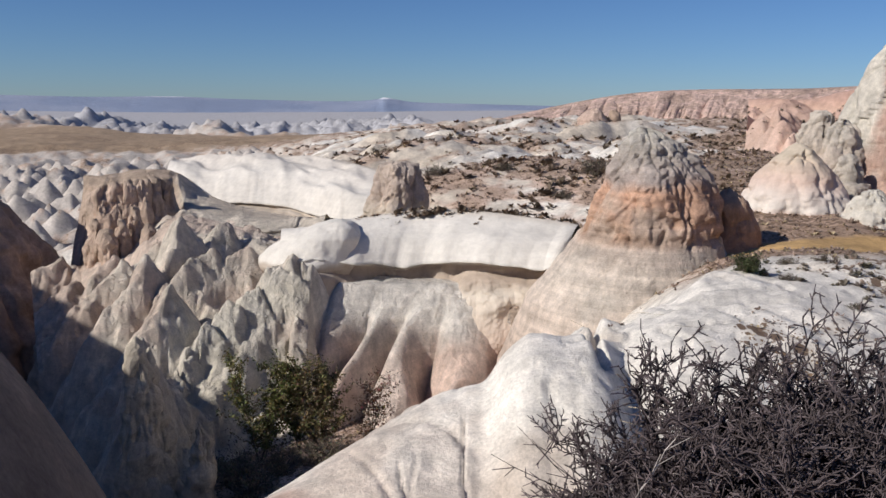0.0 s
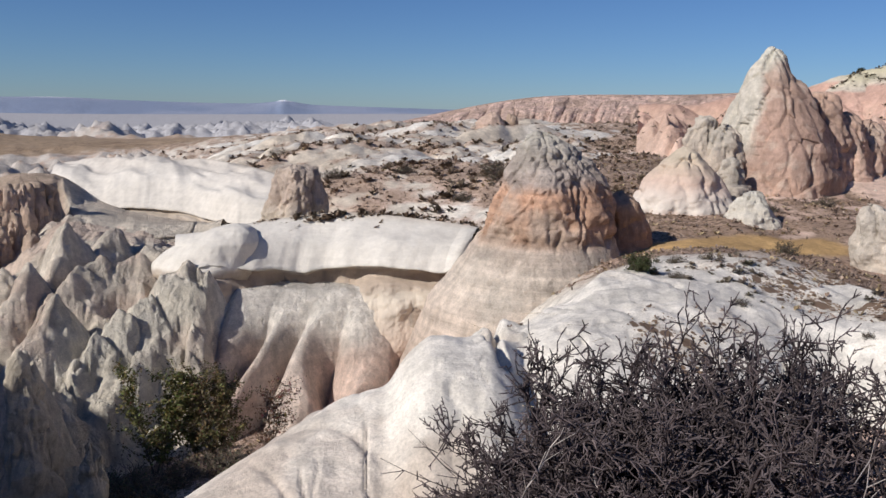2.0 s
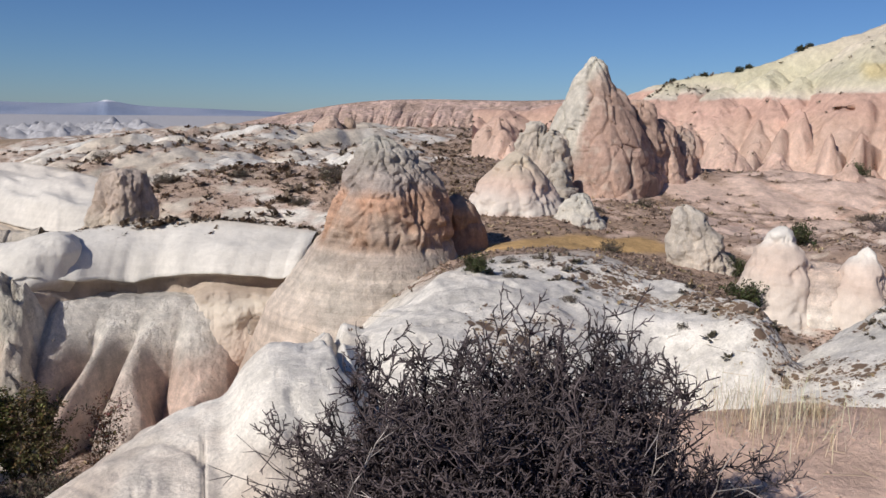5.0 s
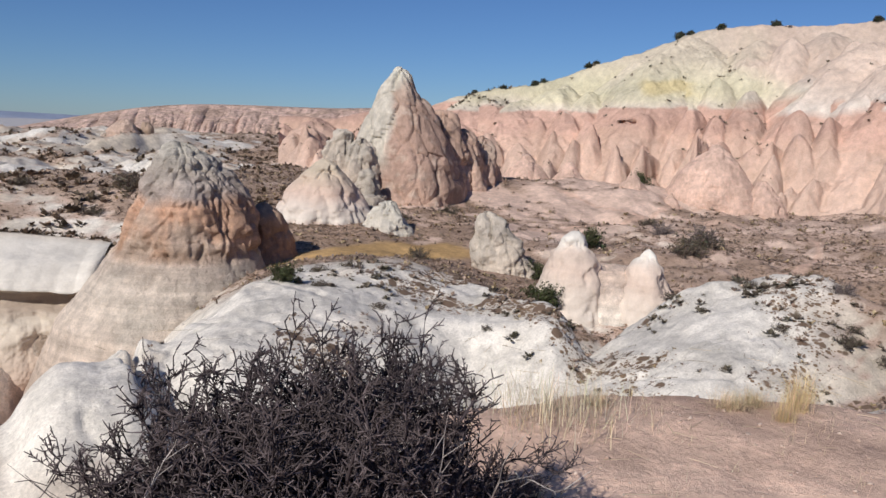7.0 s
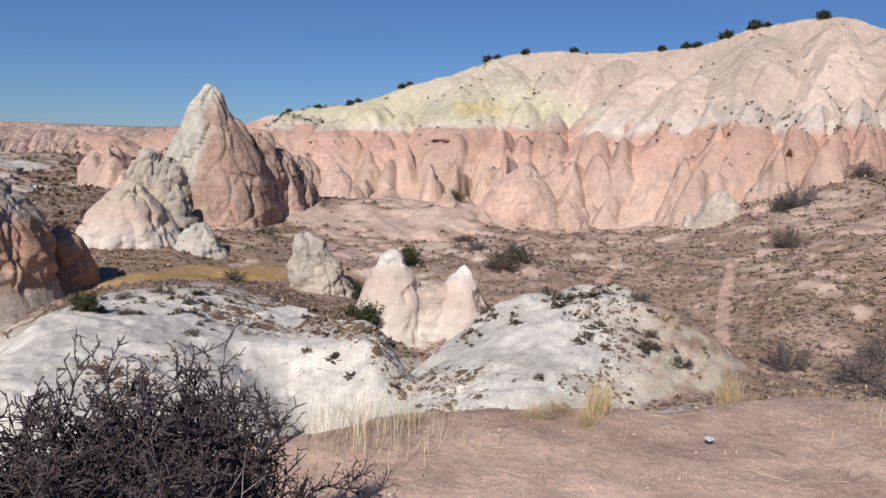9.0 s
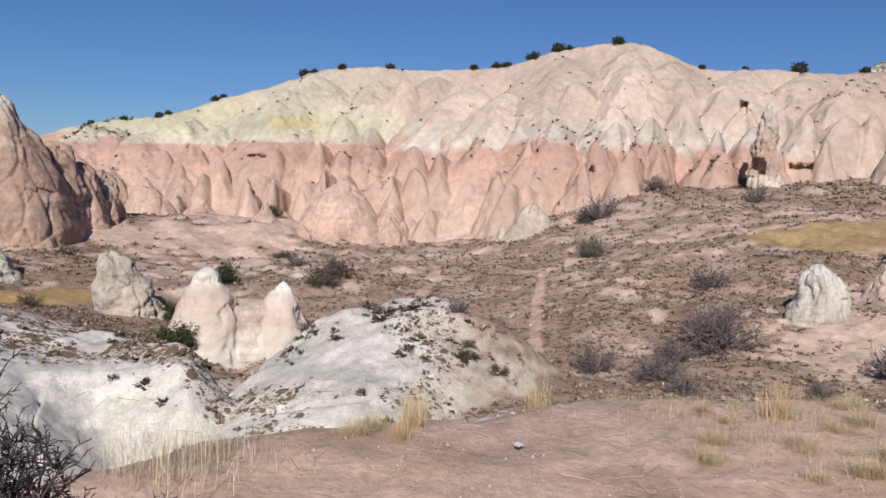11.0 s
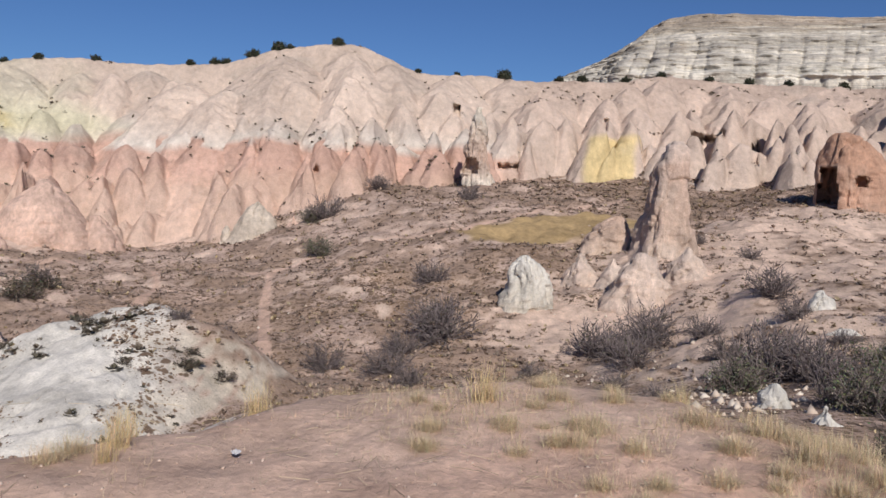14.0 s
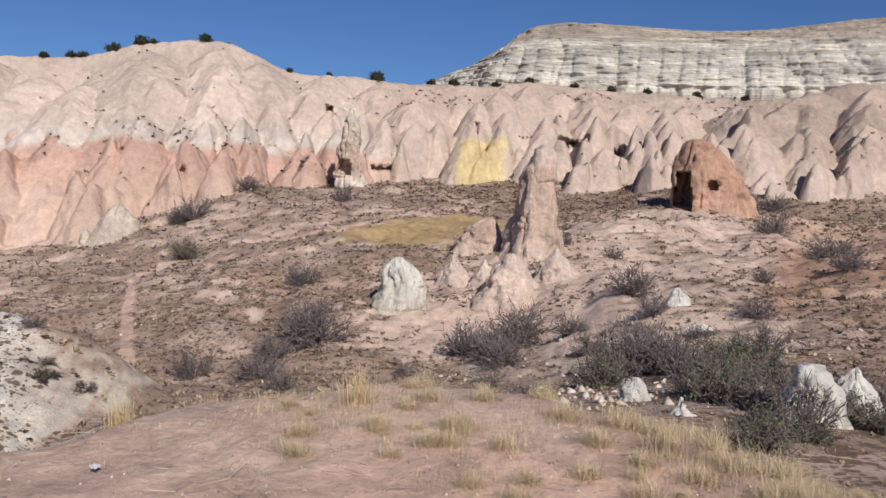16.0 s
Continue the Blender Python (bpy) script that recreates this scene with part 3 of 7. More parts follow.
def ridge_mesh():
    """Crowded cones and rounded spines that come down from crest and slope, each in front of the last, with gullies between."""
    A = np.arange(20.0, 123.0, 0.095)[None]
    k = np.concatenate([np.linspace(-0.3, 0.9, 310), np.linspace(0.905, 1.04, 30), [1.08, 1.15, 1.3, 1.6]])[:, None]
    fd, fz, cd, cz = eased(A, FOOT_AT, FOOT_D), eased(A, FOOT_AT, FOOT_Z), eased(A, CREST_AT, CREST_D), eased(A, CREST_AT, CREST_Z, 0.9)
    D = fd + (cd - fd) * k
    sa, ca = np.sin(np.radians(A)), np.cos(np.radians(A))
    x, y = D * sa, D * ca
    power = 0.74

    def slope_z(u, f, c):
        return f + (c - f) * np.clip(u, 0, 1) ** power

    env = slope_z(k, fz, cz) - np.where(k > 1, (k - 1) * (cd - fd) * 0.25, 0) + np.where(k < 0, k * 24, 0)
    z = env - 5.0 * step(-0.02, 0.14, k) * step(1.05, 0.8, k) + 0.8 * fbm(x / 9, y / 9, 0.3, 3, 89)
    who = np.zeros(z.shape)
    wx, wy = x + 0.9 * fbm(x / 3.4, y / 3.4, 0.2, 4, 91), y + 0.9 * fbm(x / 3.4, y / 3.4, 4.2, 4, 92)
    for a, u, up, fall, turn, wide, spread, round_by, tone in ridge_cones(random.Random(17)) + LONE_CONES:
        f_d, f_z, c_d, c_z = (float(np.interp(a, p, q)) for p, q in ((FOOT_AT, FOOT_D), (FOOT_AT, FOOT_Z), (CREST_AT, CREST_D), (CREST_AT, CREST_Z)))
        slope = (c_z - f_z) / (c_d - f_d)
        fall = max(fall * (0.75 + 0.6 * slope), 1.4 * slope)
        d0, top = f_d + (c_d - f_d) * u, float(slope_z(u, f_z, c_z)) + up
        sl = slice(max(int((a - 8 - 20) / 0.095), 0), max(int((a + 8 - 20) / 0.095), 0))
        px, py = d0 * math.sin(radians(a)), d0 * math.cos(radians(a))
        b = radians(a + 180) + turn
        along = (wx[:, sl] - px) * math.sin(b) + (wy[:, sl] - py) * math.cos(b)
        aside = np.abs((wx[:, sl] - px) * math.cos(b) - (wy[:, sl] - py) * math.sin(b))
        ahead = np.maximum(along, 0)
        w = wide + spread * ahead + 0.12 * wide * np.maximum(-along, 0)
        body = top - fall * (np.sqrt(ahead * ahead + wide * wide) - wide) - 0.35 * np.maximum(-along, 0) - 1.9 * (aside / np.maximum(w, 0.1)) ** round_by - 0.4 * aside
        win = body > z[:, sl]
        z[:, sl] = np.where(win, body, z[:, sl])
        who[:, sl] = np.where(win, tone, who[:, sl])
    rough = step(-0.05, 0.02, k) * step(1.3, 1.0, k)
    z = np.minimum(z, env + 5.5 - 4.7 * step(0.6, 0.95, k))
    z = z + rough * (0.22 * fbm(x / 1.5, y / 1.5, z / 2.0, 4, 95) + 0.22 * (ridged(x / 1.6, y / 1.6, z / 5.0, 3, 96) - 0.5))
    P = np.stack([x, y, z], -1)
    az = A + 0 * x
    V = (z - fz) / (cz - fz)
    # cut openings: bearing, height, half width, half height, depth
    for oa, oz, ow, oh, od in ((75.9, 11.6, 0.40, 0.95, 2.5), (92.6, 9.3, 1.7, 0.42, 3.0), (43.6, 3.6, 1.0, 0.18, 1.2), (66.4, 3.4, 0.3, 0.35, 1.4), (79.6, 4.6, 1.2, 0.25, 1.8), (86.0, 10.4, 0.25, 0.9, 1.5), (95.6, 7.0, 0.4, 1.2, 1.5)):
        inside = (np.abs(np.radians(az - oa)) * 95 < ow) & (np.abs(P[..., 2] - oz) < oh) & (V < 0.95)
        P[..., 0] += np.where(inside, sa * od, 0)
        P[..., 1] += np.where(inside, ca * od, 0)
    n = fbm(P[..., 0] / 6, P[..., 1] / 6, P[..., 2] / 4, 4, 101)
    zz = z + 1.0 * n + 1.5 * (who - 0.5) + 0.035 * (50 - np.minimum(az, 50))
    rose, blush, chalk = (0.64, 0.455, 0.36), (0.63, 0.43, 0.335), (0.68, 0.60, 0.52)
    low = bands(zz, [(-6, (0.63, 0.47, 0.38)), (0.5, rose), (2.2, blush), (3.4, SALMON), (5.75, (0.60, 0.385, 0.30)), (6.05, (0.63, 0.49, 0.41)), (6.5, chalk), (7.4, (0.65, 0.55, 0.47)), (9.5, (0.64, 0.51, 0.42)), (24, (0.62, 0.49, 0.40))])
    pale = bands(zz, [(-6, (0.63, 0.47, 0.38)), (0.2, rose), (1.8, blush), (3.2, SALMON), (5.05, SALMON), (5.4, (0.67, 0.59, 0.48)), (6.6, (0.66, 0.60, 0.43)), (8.5, (0.64, 0.59, 0.42)), (12, (0.66, 0.58, 0.45)), (20, (0.66, 0.55, 0.44))])
    right = bands(zz, [(0, (0.59, 0.47, 0.39)), (12, (0.57, 0.44, 0.36)), (24, (0.55, 0.42, 0.34))])
    col = mix(pale, low, step(49.5, 53.5, az + 3 * n + 0.15 * (z - 8)))
    col = mix(col, right, step(77, 82, az + 2 * n))
    yel = step(2.0, 1.4, np.abs(az - 86.5) + 0.5 * n) * step(8.9, 8.1, zz)
    col = mix(col, (0.67, 0.52, 0.25), yel * 0.85 * step(0.1, 0.25, who))
    col = mix(col, YELLOW, 0.8 * step(2.6, 1.4, np.abs(az - 46.0) + 1.2 * np.abs(n)) * step(1.3, 0.5, np.abs(zz - 7.9)))
    col = mix(col, (0.44, 0.34, 0.27), 0.6 * step(102, 106, az + 2 * n) * step(5, 9, z))
    col = col * (0.88 + 0.18 * who)[..., None]
    col = mix(col, GREY, 0.22 * step(0.2, 0.6, n))
    return grid_mesh("pink_ridge", P, col, RIDGE_TUFF), P


ridge_me, RIDGE = ridge_mesh()
ridge = new("pink_ridge", ridge_me)
tagged(ridge, "long eroded tuff ridge in pink, salmon and pale yellow beds", "cliff", kind="structure")


# ---------------------------------------------------------------- rib helpers of the cliffs
def leaning_cones(S, V, s0, s1, period, lo, hi, wide, deep, seed, rng, slants=(-0.25, 0.25)):
    """Cones that lean on the slope: each has a tip at its own height and swells out and down from it."""
    out = np.zeros_like(S)
    s = s0
    while s < s1:
        s += period * rng.uniform(0.5, 1.4)
        tip, w, d = rng.uniform(lo, hi), wide * rng.uniform(0.6, 1.3), deep * rng.uniform(0.6, 1.25)
        slant = rng.uniform(*slants) * wide
        c0, c1 = np.searchsorted(S[0], s - 2.5 * w - 3), np.searchsorted(S[0], s + 2.5 * w + 3 + max(slants[1] * wide, 0))
        if c1 <= c0:
            continue
        ss, vv = S[:, c0:c1], V[:, c0:c1]
        k = np.clip((tip - vv) / tip, 0, 1) ** 0.6
        ss = ss + 0.25 * w * vnoise(ss / w, vv * 6, 0.3, seed + int(s))
        x = (ss - s - slant * vv) / np.maximum(w * k, 1e-3)
        body = d * k * (1 - np.abs(x) ** 1.35)
        out[:, c0:c1] = np.maximum(out[:, c0:c1], np.where(np.abs(x) < 1, body, 0))
    return out


def ribs(s, v, period, seed, lo, hi):
    """Rounded cone-fronted ribs along s, each with a tip of its own height v."""
    q = s / period + 0.35 * vnoise(s / period * 0.7, 0.5, 0.5, seed) + 0.25 * vnoise(s / period * 0.5, v * 2.5, 1.5, seed + 1)
    i = np.floor(q)
    f = q - i
    tip = lo + (hi - lo) * hash01(i, i * 0, i * 0, seed + 2)
    size = 0.55 + 0.45 * hash01(i, i * 0, i * 0, seed + 3)
    wide = np.clip(1 - v / np.maximum(tip, 0.05), 0, 1)
    side = np.abs(2 * f - 1)
    return size * np.sqrt(np.clip(1 - side ** 2.0, 0, 1)) * step(0, 0.3, wide)


# ---------------------------------------------------------------- mesa and far ridges
def wall_mesh(name, foot, crest, tint, mat, nt, nv, period, amp, shape=1.5, seed=1, terraces=0.0, cap=0.0):
    foot, crest = np.array(foot, float), np.array(crest, float)
    t = np.linspace(0, len(foot) - 1.001, nt)
    F, C = catmull(foot, t), catmull(crest, t)
    s = np.concatenate([[0], np.cumsum(np.hypot(*np.diff(F[:, :2], axis=0).T))])
    v = np.concatenate([np.linspace(-0.15, 1, nv), [1.02, 1.1, 1.6]])[:, None]
    vv = np.clip(v, 0, 1)
    u = vv ** shape
    if terraces:
        k = vv * terraces + 0.25 * vnoise(s[None] / period, vv * 4, 0, seed + 8)
        saw = k - np.floor(k)
        u = u + 0.6 / terraces * (step(0.55, 1.0, saw) - saw) * step(0, 0.05, vv) * step(1, 0.95, vv)
    u = np.where(v > 1, 1 + (v - 1), u)
    H = F[None] * (1 - u[..., None]) + C[None] * u[..., None]
    out = F[:, :2] - C[:, :2]
    out /= np.linalg.norm(out, axis=1, keepdims=True)
    S, V = np.broadcast_arrays(s[None], vv)
    a = amp * ribs(S, V, period, seed, 0.6, 1.1) + 0.5 * amp * ribs(S + 7, V, period * 0.43, seed + 20, 0.3, 0.8) + 0.25 * amp * fbm(S / period * 3, V * 10, 0, 4, seed + 40) + (0.55 * amp * fbm(S / 5.0, V * 26, 0.4, 4, seed + 44) if terraces else 0)
    Z = F[None, :, 2] + (C[None, :, 2] - F[None, :, 2]) * np.clip(v, -0.15, 1) + np.where(v > 1, (v - 1) * cap, 0)
    P = np.stack([H[..., 0] + out[None, :, 0] * a, H[..., 1] + out[None, :, 1] * a, Z], -1)
    n = fbm(P[..., 0] / period, P[..., 1] / period, P[..., 2] / period * 2, 4, seed + 50)
    return grid_mesh(name, P, tint(P[..., 2], n, V, S), mat)


def mesa_tint(z, n, v, s):
    col = bands(z + 0.8 * n, [(34, (0.36, 0.31, 0.26)), (39, (0.62, 0.58, 0.50)), (43, (0.55, 0.51, 0.44)), (46, (0.40, 0.36, 0.31)), (50, (0.50, 0.46, 0.40)), (54, (0.42, 0.38, 0.32)), (57, (0.54, 0.49, 0.42)), (60, (0.36, 0.31, 0.25)), (70, (0.38, 0.32, 0.25))])
    beds = vnoise(z / 1.8 + 1.2 * n, s / 60, 0.3, 71) + 0.6 * vnoise(z / 0.7 + 1.4 * n, s / 25, 0.6, 72) + 0.5 * fbm(s / 9, z / 3, 0.2, 3, 73)
    col = mix(col, (0.62, 0.57, 0.49), 0.75 * step(-0.1, 0.5, beds))
    col = mix(col, (0.30, 0.27, 0.23), 0.65 * step(-0.45, -0.9, beds))
    col = mix(col, (0.36, 0.30, 0.24), step(61.5, 63.5, z + n))
    return mix(col, (0.30, 0.25, 0.2), 0.5 * step(0.15, 0.5, n))


mesa = new("mesa", wall_mesh("mesa", [(330, 78, 30), (290, 34, 39), (274, 0, 39), (273, -62, 39), (262, -120, 38), (240, -190, 36)],
                             [(360, 64, 42), (328, 20, 57), (318, -4, 68.5), (318, -70, 67), (310, -118, 71), (290, -200, 76)], mesa_tint, FAR, 760, 170, 15, 3.4, 1.2, 201, 9, 3))
tagged(mesa, "grey flat-topped mesa with layered rock beds", "mesa", kind="structure")


def pinkwall_tint(z, n, v, s):
    col = mix((0.50, 0.36, 0.29), (0.60, 0.43, 0.36), step(-0.3, 0.4, n))
    return mix(col, (0.62, 0.56, 0.47), step(130, 190, s))


far_ridge = new("far_ridge", wall_mesh("far_ridge", [(4, 262, -8), (50, 240, -4), (90, 215, -2), (112, 190, -2), (126, 165, -2)],
                                       [(12, 290, -5), (58, 264, 5.0), (102, 232, 6.5), (128, 204, 9), (146, 178, 10)], pinkwall_tint, FAR_FLUTED, 900, 70, 5.0, 5.0, 1.3, 301, 0, 1))
tagged(far_ridge, "distant fluted ridge of pink and cream tuff", "ridge", kind="structure")


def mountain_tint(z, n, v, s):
    # blue-grey distance haze is put into the rock colour
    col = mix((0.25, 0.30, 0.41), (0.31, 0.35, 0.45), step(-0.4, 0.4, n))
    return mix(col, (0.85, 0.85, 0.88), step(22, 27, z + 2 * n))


RANGE = [(-42, 10), (-34, 26), (-28, 36), (-23, 30), (-18, 40), (-14, 24), (-9, 14), (-6.2, 16), (-4.6, 34), (-4.0, 50), (-3.3, 36), (-1.8, 12), (2, 2), (8, -10)]
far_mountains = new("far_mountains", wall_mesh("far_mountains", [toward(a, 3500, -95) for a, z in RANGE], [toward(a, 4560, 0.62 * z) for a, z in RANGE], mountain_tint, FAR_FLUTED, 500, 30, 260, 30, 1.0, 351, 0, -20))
tagged(far_mountains, "far mountains coloured blue-grey for haze, with one snowy peak", "mountains", kind="structure")


# ---------------------------------------------------------------- single rocks
def rock(name, at, prof, tint, mat=TUFF, rot=0.0, flutes=(0, 0.0), rough=(1.5, 0.15), joints=(0, 0.0), seed=1, nu=110, nv=90, lean=(0, 0), cuts=(), jointed=-99.0, split=None, crease=0.9, square=1.0, label="", group="", category="rock formation"):
    """A free-standing rock: prof holds (height, half width, half depth, shift) from the foot up; rot is the bearing that its front turns from."""
    prof = np.array(prof, float)
    zs = np.linspace(prof[0, 0], prof[-1, 0], nv)
    w, d, o = (np.interp(zs, prof[:, 0], prof[:, k]) for k in (1, 2, 3))
    for _ in range(2):
        w[1:-1], d[1:-1], o[1:-1] = ((k[:-2] + 2 * k[1:-1] + k[2:]) / 4 for k in (w, d, o))
    th = np.linspace(0, 2 * math.pi, nu, endpoint=False)[None]
    vv = np.linspace(0, 1, nv)[:, None]
    cs, sn = (np.sign(g) * np.abs(g) ** square for g in (np.cos(th), np.sin(th)))
    X, Y, Z = cs * w[:, None] + o[:, None] + lean[0] * vv, sn * d[:, None] + lean[1] * vv, zs[:, None] + 0 * th
    k = np.ones_like(X)
    if flutes[0]:
        q = th / (2 * math.pi) * flutes[0] + 0.5 * vnoise(np.cos(th) * 2, np.sin(th) * 2, vv * 2.0, seed + 5)
        f = q - np.floor(q)
        k = k + flutes[1] * (np.sqrt(np.clip(1 - (2 * f - 1) ** 2, 0, 1)) - 0.6) * step(1.0, 0.6, vv)
    sx, sy = X / np.maximum(w[:, None], 0.05), Y / np.maximum(d[:, None], 0.05)
    amp = rough[1] * fbm(X / rough[0], Y / rough[0], Z / rough[0], 5, seed)
    amp = amp - rough[1] * crease * np.clip(1 - 2.2 * ridged(X / (rough[0] * 0.9), Y / (rough[0] * 0.9), Z / (rough[0] * 2.2), 4, seed + 60), 0, 1)
    if joints[0]:
        b, j = blocks(X / joints[0], Y / joints[0], Z / (joints[0] * 2.0), seed + 9)
        amp = amp + (joints[1] * (b - 0.5) - joints[1] * 0.5 * (1 - j)) * step(jointed - 0.3, jointed + 0.3, Z)
    if jointed > -99:
        calm = 0.3 + 0.7 * step(jointed - 0.5, jointed + 0.2, Z)
        amp, k = amp * calm, 1 + (k - 1) * calm
    shift = o[:, None] + lean[0] * vv
    X = shift + (X - shift) * k + np.cos(th) * amp
    Y = lean[1] * vv + (Y - lean[1] * vv) * k + np.sin(th) * amp
    Z = Z + 0.4 * amp * step(0.8, 1.0, vv)
    ca, sa = math.cos(radians(-rot)), math.sin(radians(-rot))
    P = np.stack([at[0] + ca * X - sa * Y, at[1] + sa * X + ca * Y, Z], -1)
    for cx, cz, cw, ch, cd in cuts:
        # openings cut into the side that faces the terrace: sideways place, height, half width, half height, depth
        inward = np.array((at[0], at[1])) / math.hypot(*at[:2])
        along = (P[..., 0] - at[0]) * inward[1] - (P[..., 1] - at[1]) * inward[0]
        front = (P[..., 0] - at[0]) * inward[0] + (P[..., 1] - at[1]) * inward[1] < 0
        inside = front & (np.abs(along - cx) < cw * np.where(P[..., 2] > cz + 0.5 * ch, 0.75, 1.0)) & (np.abs(P[..., 2] - cz) < ch)
        for k in (0, 1):
            P[..., k] += np.where(inside, inward[k] * cd, 0)
    top = P[-1].mean(0) + (0, 0, 0.02)
    P = np.concatenate([P, np.broadcast_to(top, (1, nu, 3))], 0)
    n = fbm(P[..., 0] / 2, P[..., 1] / 2, P[..., 2] / 2, 4, seed + 20)
    C = tint(P[..., 2], n, P[..., 0], P[..., 1])
    if not split:
        return tagged(new(name, grid_mesh(name, P, C, mat, closed=True)), label, category, group)
    # a lower and an upper part that meet at a given height
    ob = new(name)
    ob.empty_display_size = 0.5
    row = int(np.searchsorted(zs, split[0]))
    for part_name, sl in ((split[1], slice(0, row + 1)), (split[2], slice(row, None))):
        new(part_name, grid_mesh(part_name, P[sl], C[sl], mat, closed=True)).parent = ob
    return tagged(ob, label, category, group)


def plain(*stops, dirt=0.0):
    def f(z, n, x, y):
        return mix(bands(z + 0.5 * n, stops), GREY, dirt * step(0.0, 0.5, n))
    return f


ROSE, SAND, BROWN = (0.54, 0.38, 0.30), (0.55, 0.46, 0.37), (0.36, 0.27, 0.20)
PALE = (0.62, 0.55, 0.46)

red_cone = rock("fairy_chimney", (10.6, 41.6), [(-12, 6.9, 6.4, -0.8), (-8.3, 5.6, 5.5, -0.6), (-6.2, 4.3, 4.3, -0.3), (-5.0, 3.6, 3.6, -0.1), (-4.7, 3.4, 3.4, 0), (-3.27, 3.2, 3.1, 0.1), (-1.83, 2.65, 2.6, 0.05), (-0.9, 2.05, 2.0, 0), (-0.2, 1.4, 1.4, -0.1), (0.25, 0.7, 0.7, -0.3), (0.5, 0.2, 0.2, -0.4)],
                plain((-12, (0.58, 0.46, 0.38)), (-6.5, (0.61, 0.53, 0.45)), (-5.2, (0.58, 0.48, 0.40)), (-4.7, (0.46, 0.30, 0.21)), (-2.6, (0.48, 0.30, 0.21)), (-2.0, (0.40, 0.33, 0.29)), (-0.8, (0.43, 0.38, 0.33)), (0.4, (0.56, 0.52, 0.45)), dirt=0.45), BEDDED, 14.5, (5, 0.07), (1.3, 0.42), (0.9, 0.22), 11, 300, 240, jointed=-4.9, split=(-4.9, "skirt", "jointed_block"), crease=1.0,
                label="rust and grey jointed tuff cone on a pale skirt", group="fairy chimneys")
def tower_tint(z, n, x, y):
    """Brown jointed face, with a grey weathered arris on one flank and a pale tip."""
    az = np.degrees(np.arctan2(x, y))
    col = bands(z + 0.6 * n, [(-7, (0.50, 0.35, 0.27)), (-1, (0.42, 0.285, 0.225)), (3.5, (0.44, 0.305, 0.24)), (6.6, (0.52, 0.43, 0.35))])
    col = mix(col, (0.60, 0.50, 0.41), 0.40 * step(0.1, 0.45, fbm(x / 0.7, y / 0.7, z / 0.7, 3, 211)))
    grey = step(0.5, -0.4, az - (27.3 + 0.16 * z) + 0.9 * n)
    col = mix(col, (0.56, 0.53, 0.45), 0.85 * grey * step(-3.0, -0.5, z + n))
    return mix(col, (0.60, 0.57, 0.48), 0.8 * step(5.1, 5.9, z + n))


rock("fairy_chimney", toward(28.5, 69)[:2], [(-7, 4.9, 4.6, 0.4), (-3, 4.4, 4.2, 0.4), (-0.8, 3.9, 3.8, 0.3), (0.85, 3.3, 3.3, 0), (2.9, 2.35, 2.6, -0.2), (4.7, 1.4, 1.6, -0.35), (5.9, 0.85, 0.9, -0.4), (6.5, 0.4, 0.4, -0.4), (6.65, 0.12, 0.12, -0.4)],
     tower_tint, TUFF, 55, (0, 0), (3.2, 0.45), (1.9, 0.40), 21, 240, 220, split=(4.4, "shaft", "grey_tip"), crease=0.8, square=0.6, label="tall blocky tuff pinnacle with a grey tip", group="fairy chimneys")
# broken columns beside it and brown fins behind it
for az, dist, top, w, seed in ((31.0, 72, 3.3, 2.2, 23), (32.5, 73.5, 1.9, 2.0, 24), (33.8, 76, 1.3, 1.7, 22), (24.2, 66.5, 1.3, 1.7, 25), (25.5, 66, 0.9, 1.6, 26), (22.9, 63, -1.3, 1.5, 27), (26.0, 63, -1.4, 1.2, 28)):
    x, y, _ = toward(az, dist)
    c = (0.47, 0.33, 0.26) if az > 30 else (0.52, 0.44, 0.36)
    rock("fairy_chimney", (x, y), [(-8, w * 1.7, w * 1.6, 0), (-3.5, w * 1.35, w * 1.25, 0), (top - 3, w * 1.05, w * 1.0, 0), (top - 1.0, w * 0.72, w * 0.7, 0), (top - 0.25, w * 0.4, w * 0.4, 0.1), (top, w * 0.12, w * 0.12, 0.1)],
         plain((-8, ROSE), (top - 2.5, c), (top, (0.56, 0.50, 0.42) if az < 30 else c), dirt=0.35), TUFF, az + 20, (5, 0.12), (1.4, 0.55), (1.3, 0.25), seed, 110, 110, square=0.8, label="grey-pink tuff fin beside the tall pinnacle" if az < 30 else "brown tuff fin behind the tall pinnacle", group="fairy chimneys")
rock("fairy_chimney", toward(23.2, 57)[:2], [(-8, 4.6, 4.0, 0), (-6, 4.0, 3.5, 0), (-4.2, 3.2, 2.9, 0), (-2.8, 2.4, 2.3, 0), (-1.7, 1.5, 1.6, 0.05), (-1.0, 0.7, 0.9, 0.05), (-0.7, 0.2, 0.2, 0.05)],
     plain((-8, (0.57, 0.44, 0.37)), (-4.9, (0.58, 0.46, 0.39)), (-4.5, (0.66, 0.60, 0.53)), (-3.6, (0.62, 0.53, 0.46)), (-3.0, (0.59, 0.45, 0.37)), (-1.5, (0.52, 0.44, 0.34))), SMOOTH, 23.4, (4, 0.09), (2.0, 0.5), (0, 0), 31, 160, 130, split=(-4.0, "bedded_foot", "cone"), label="smooth pale pink tuff cone with a bedded foot", group="fairy chimneys")
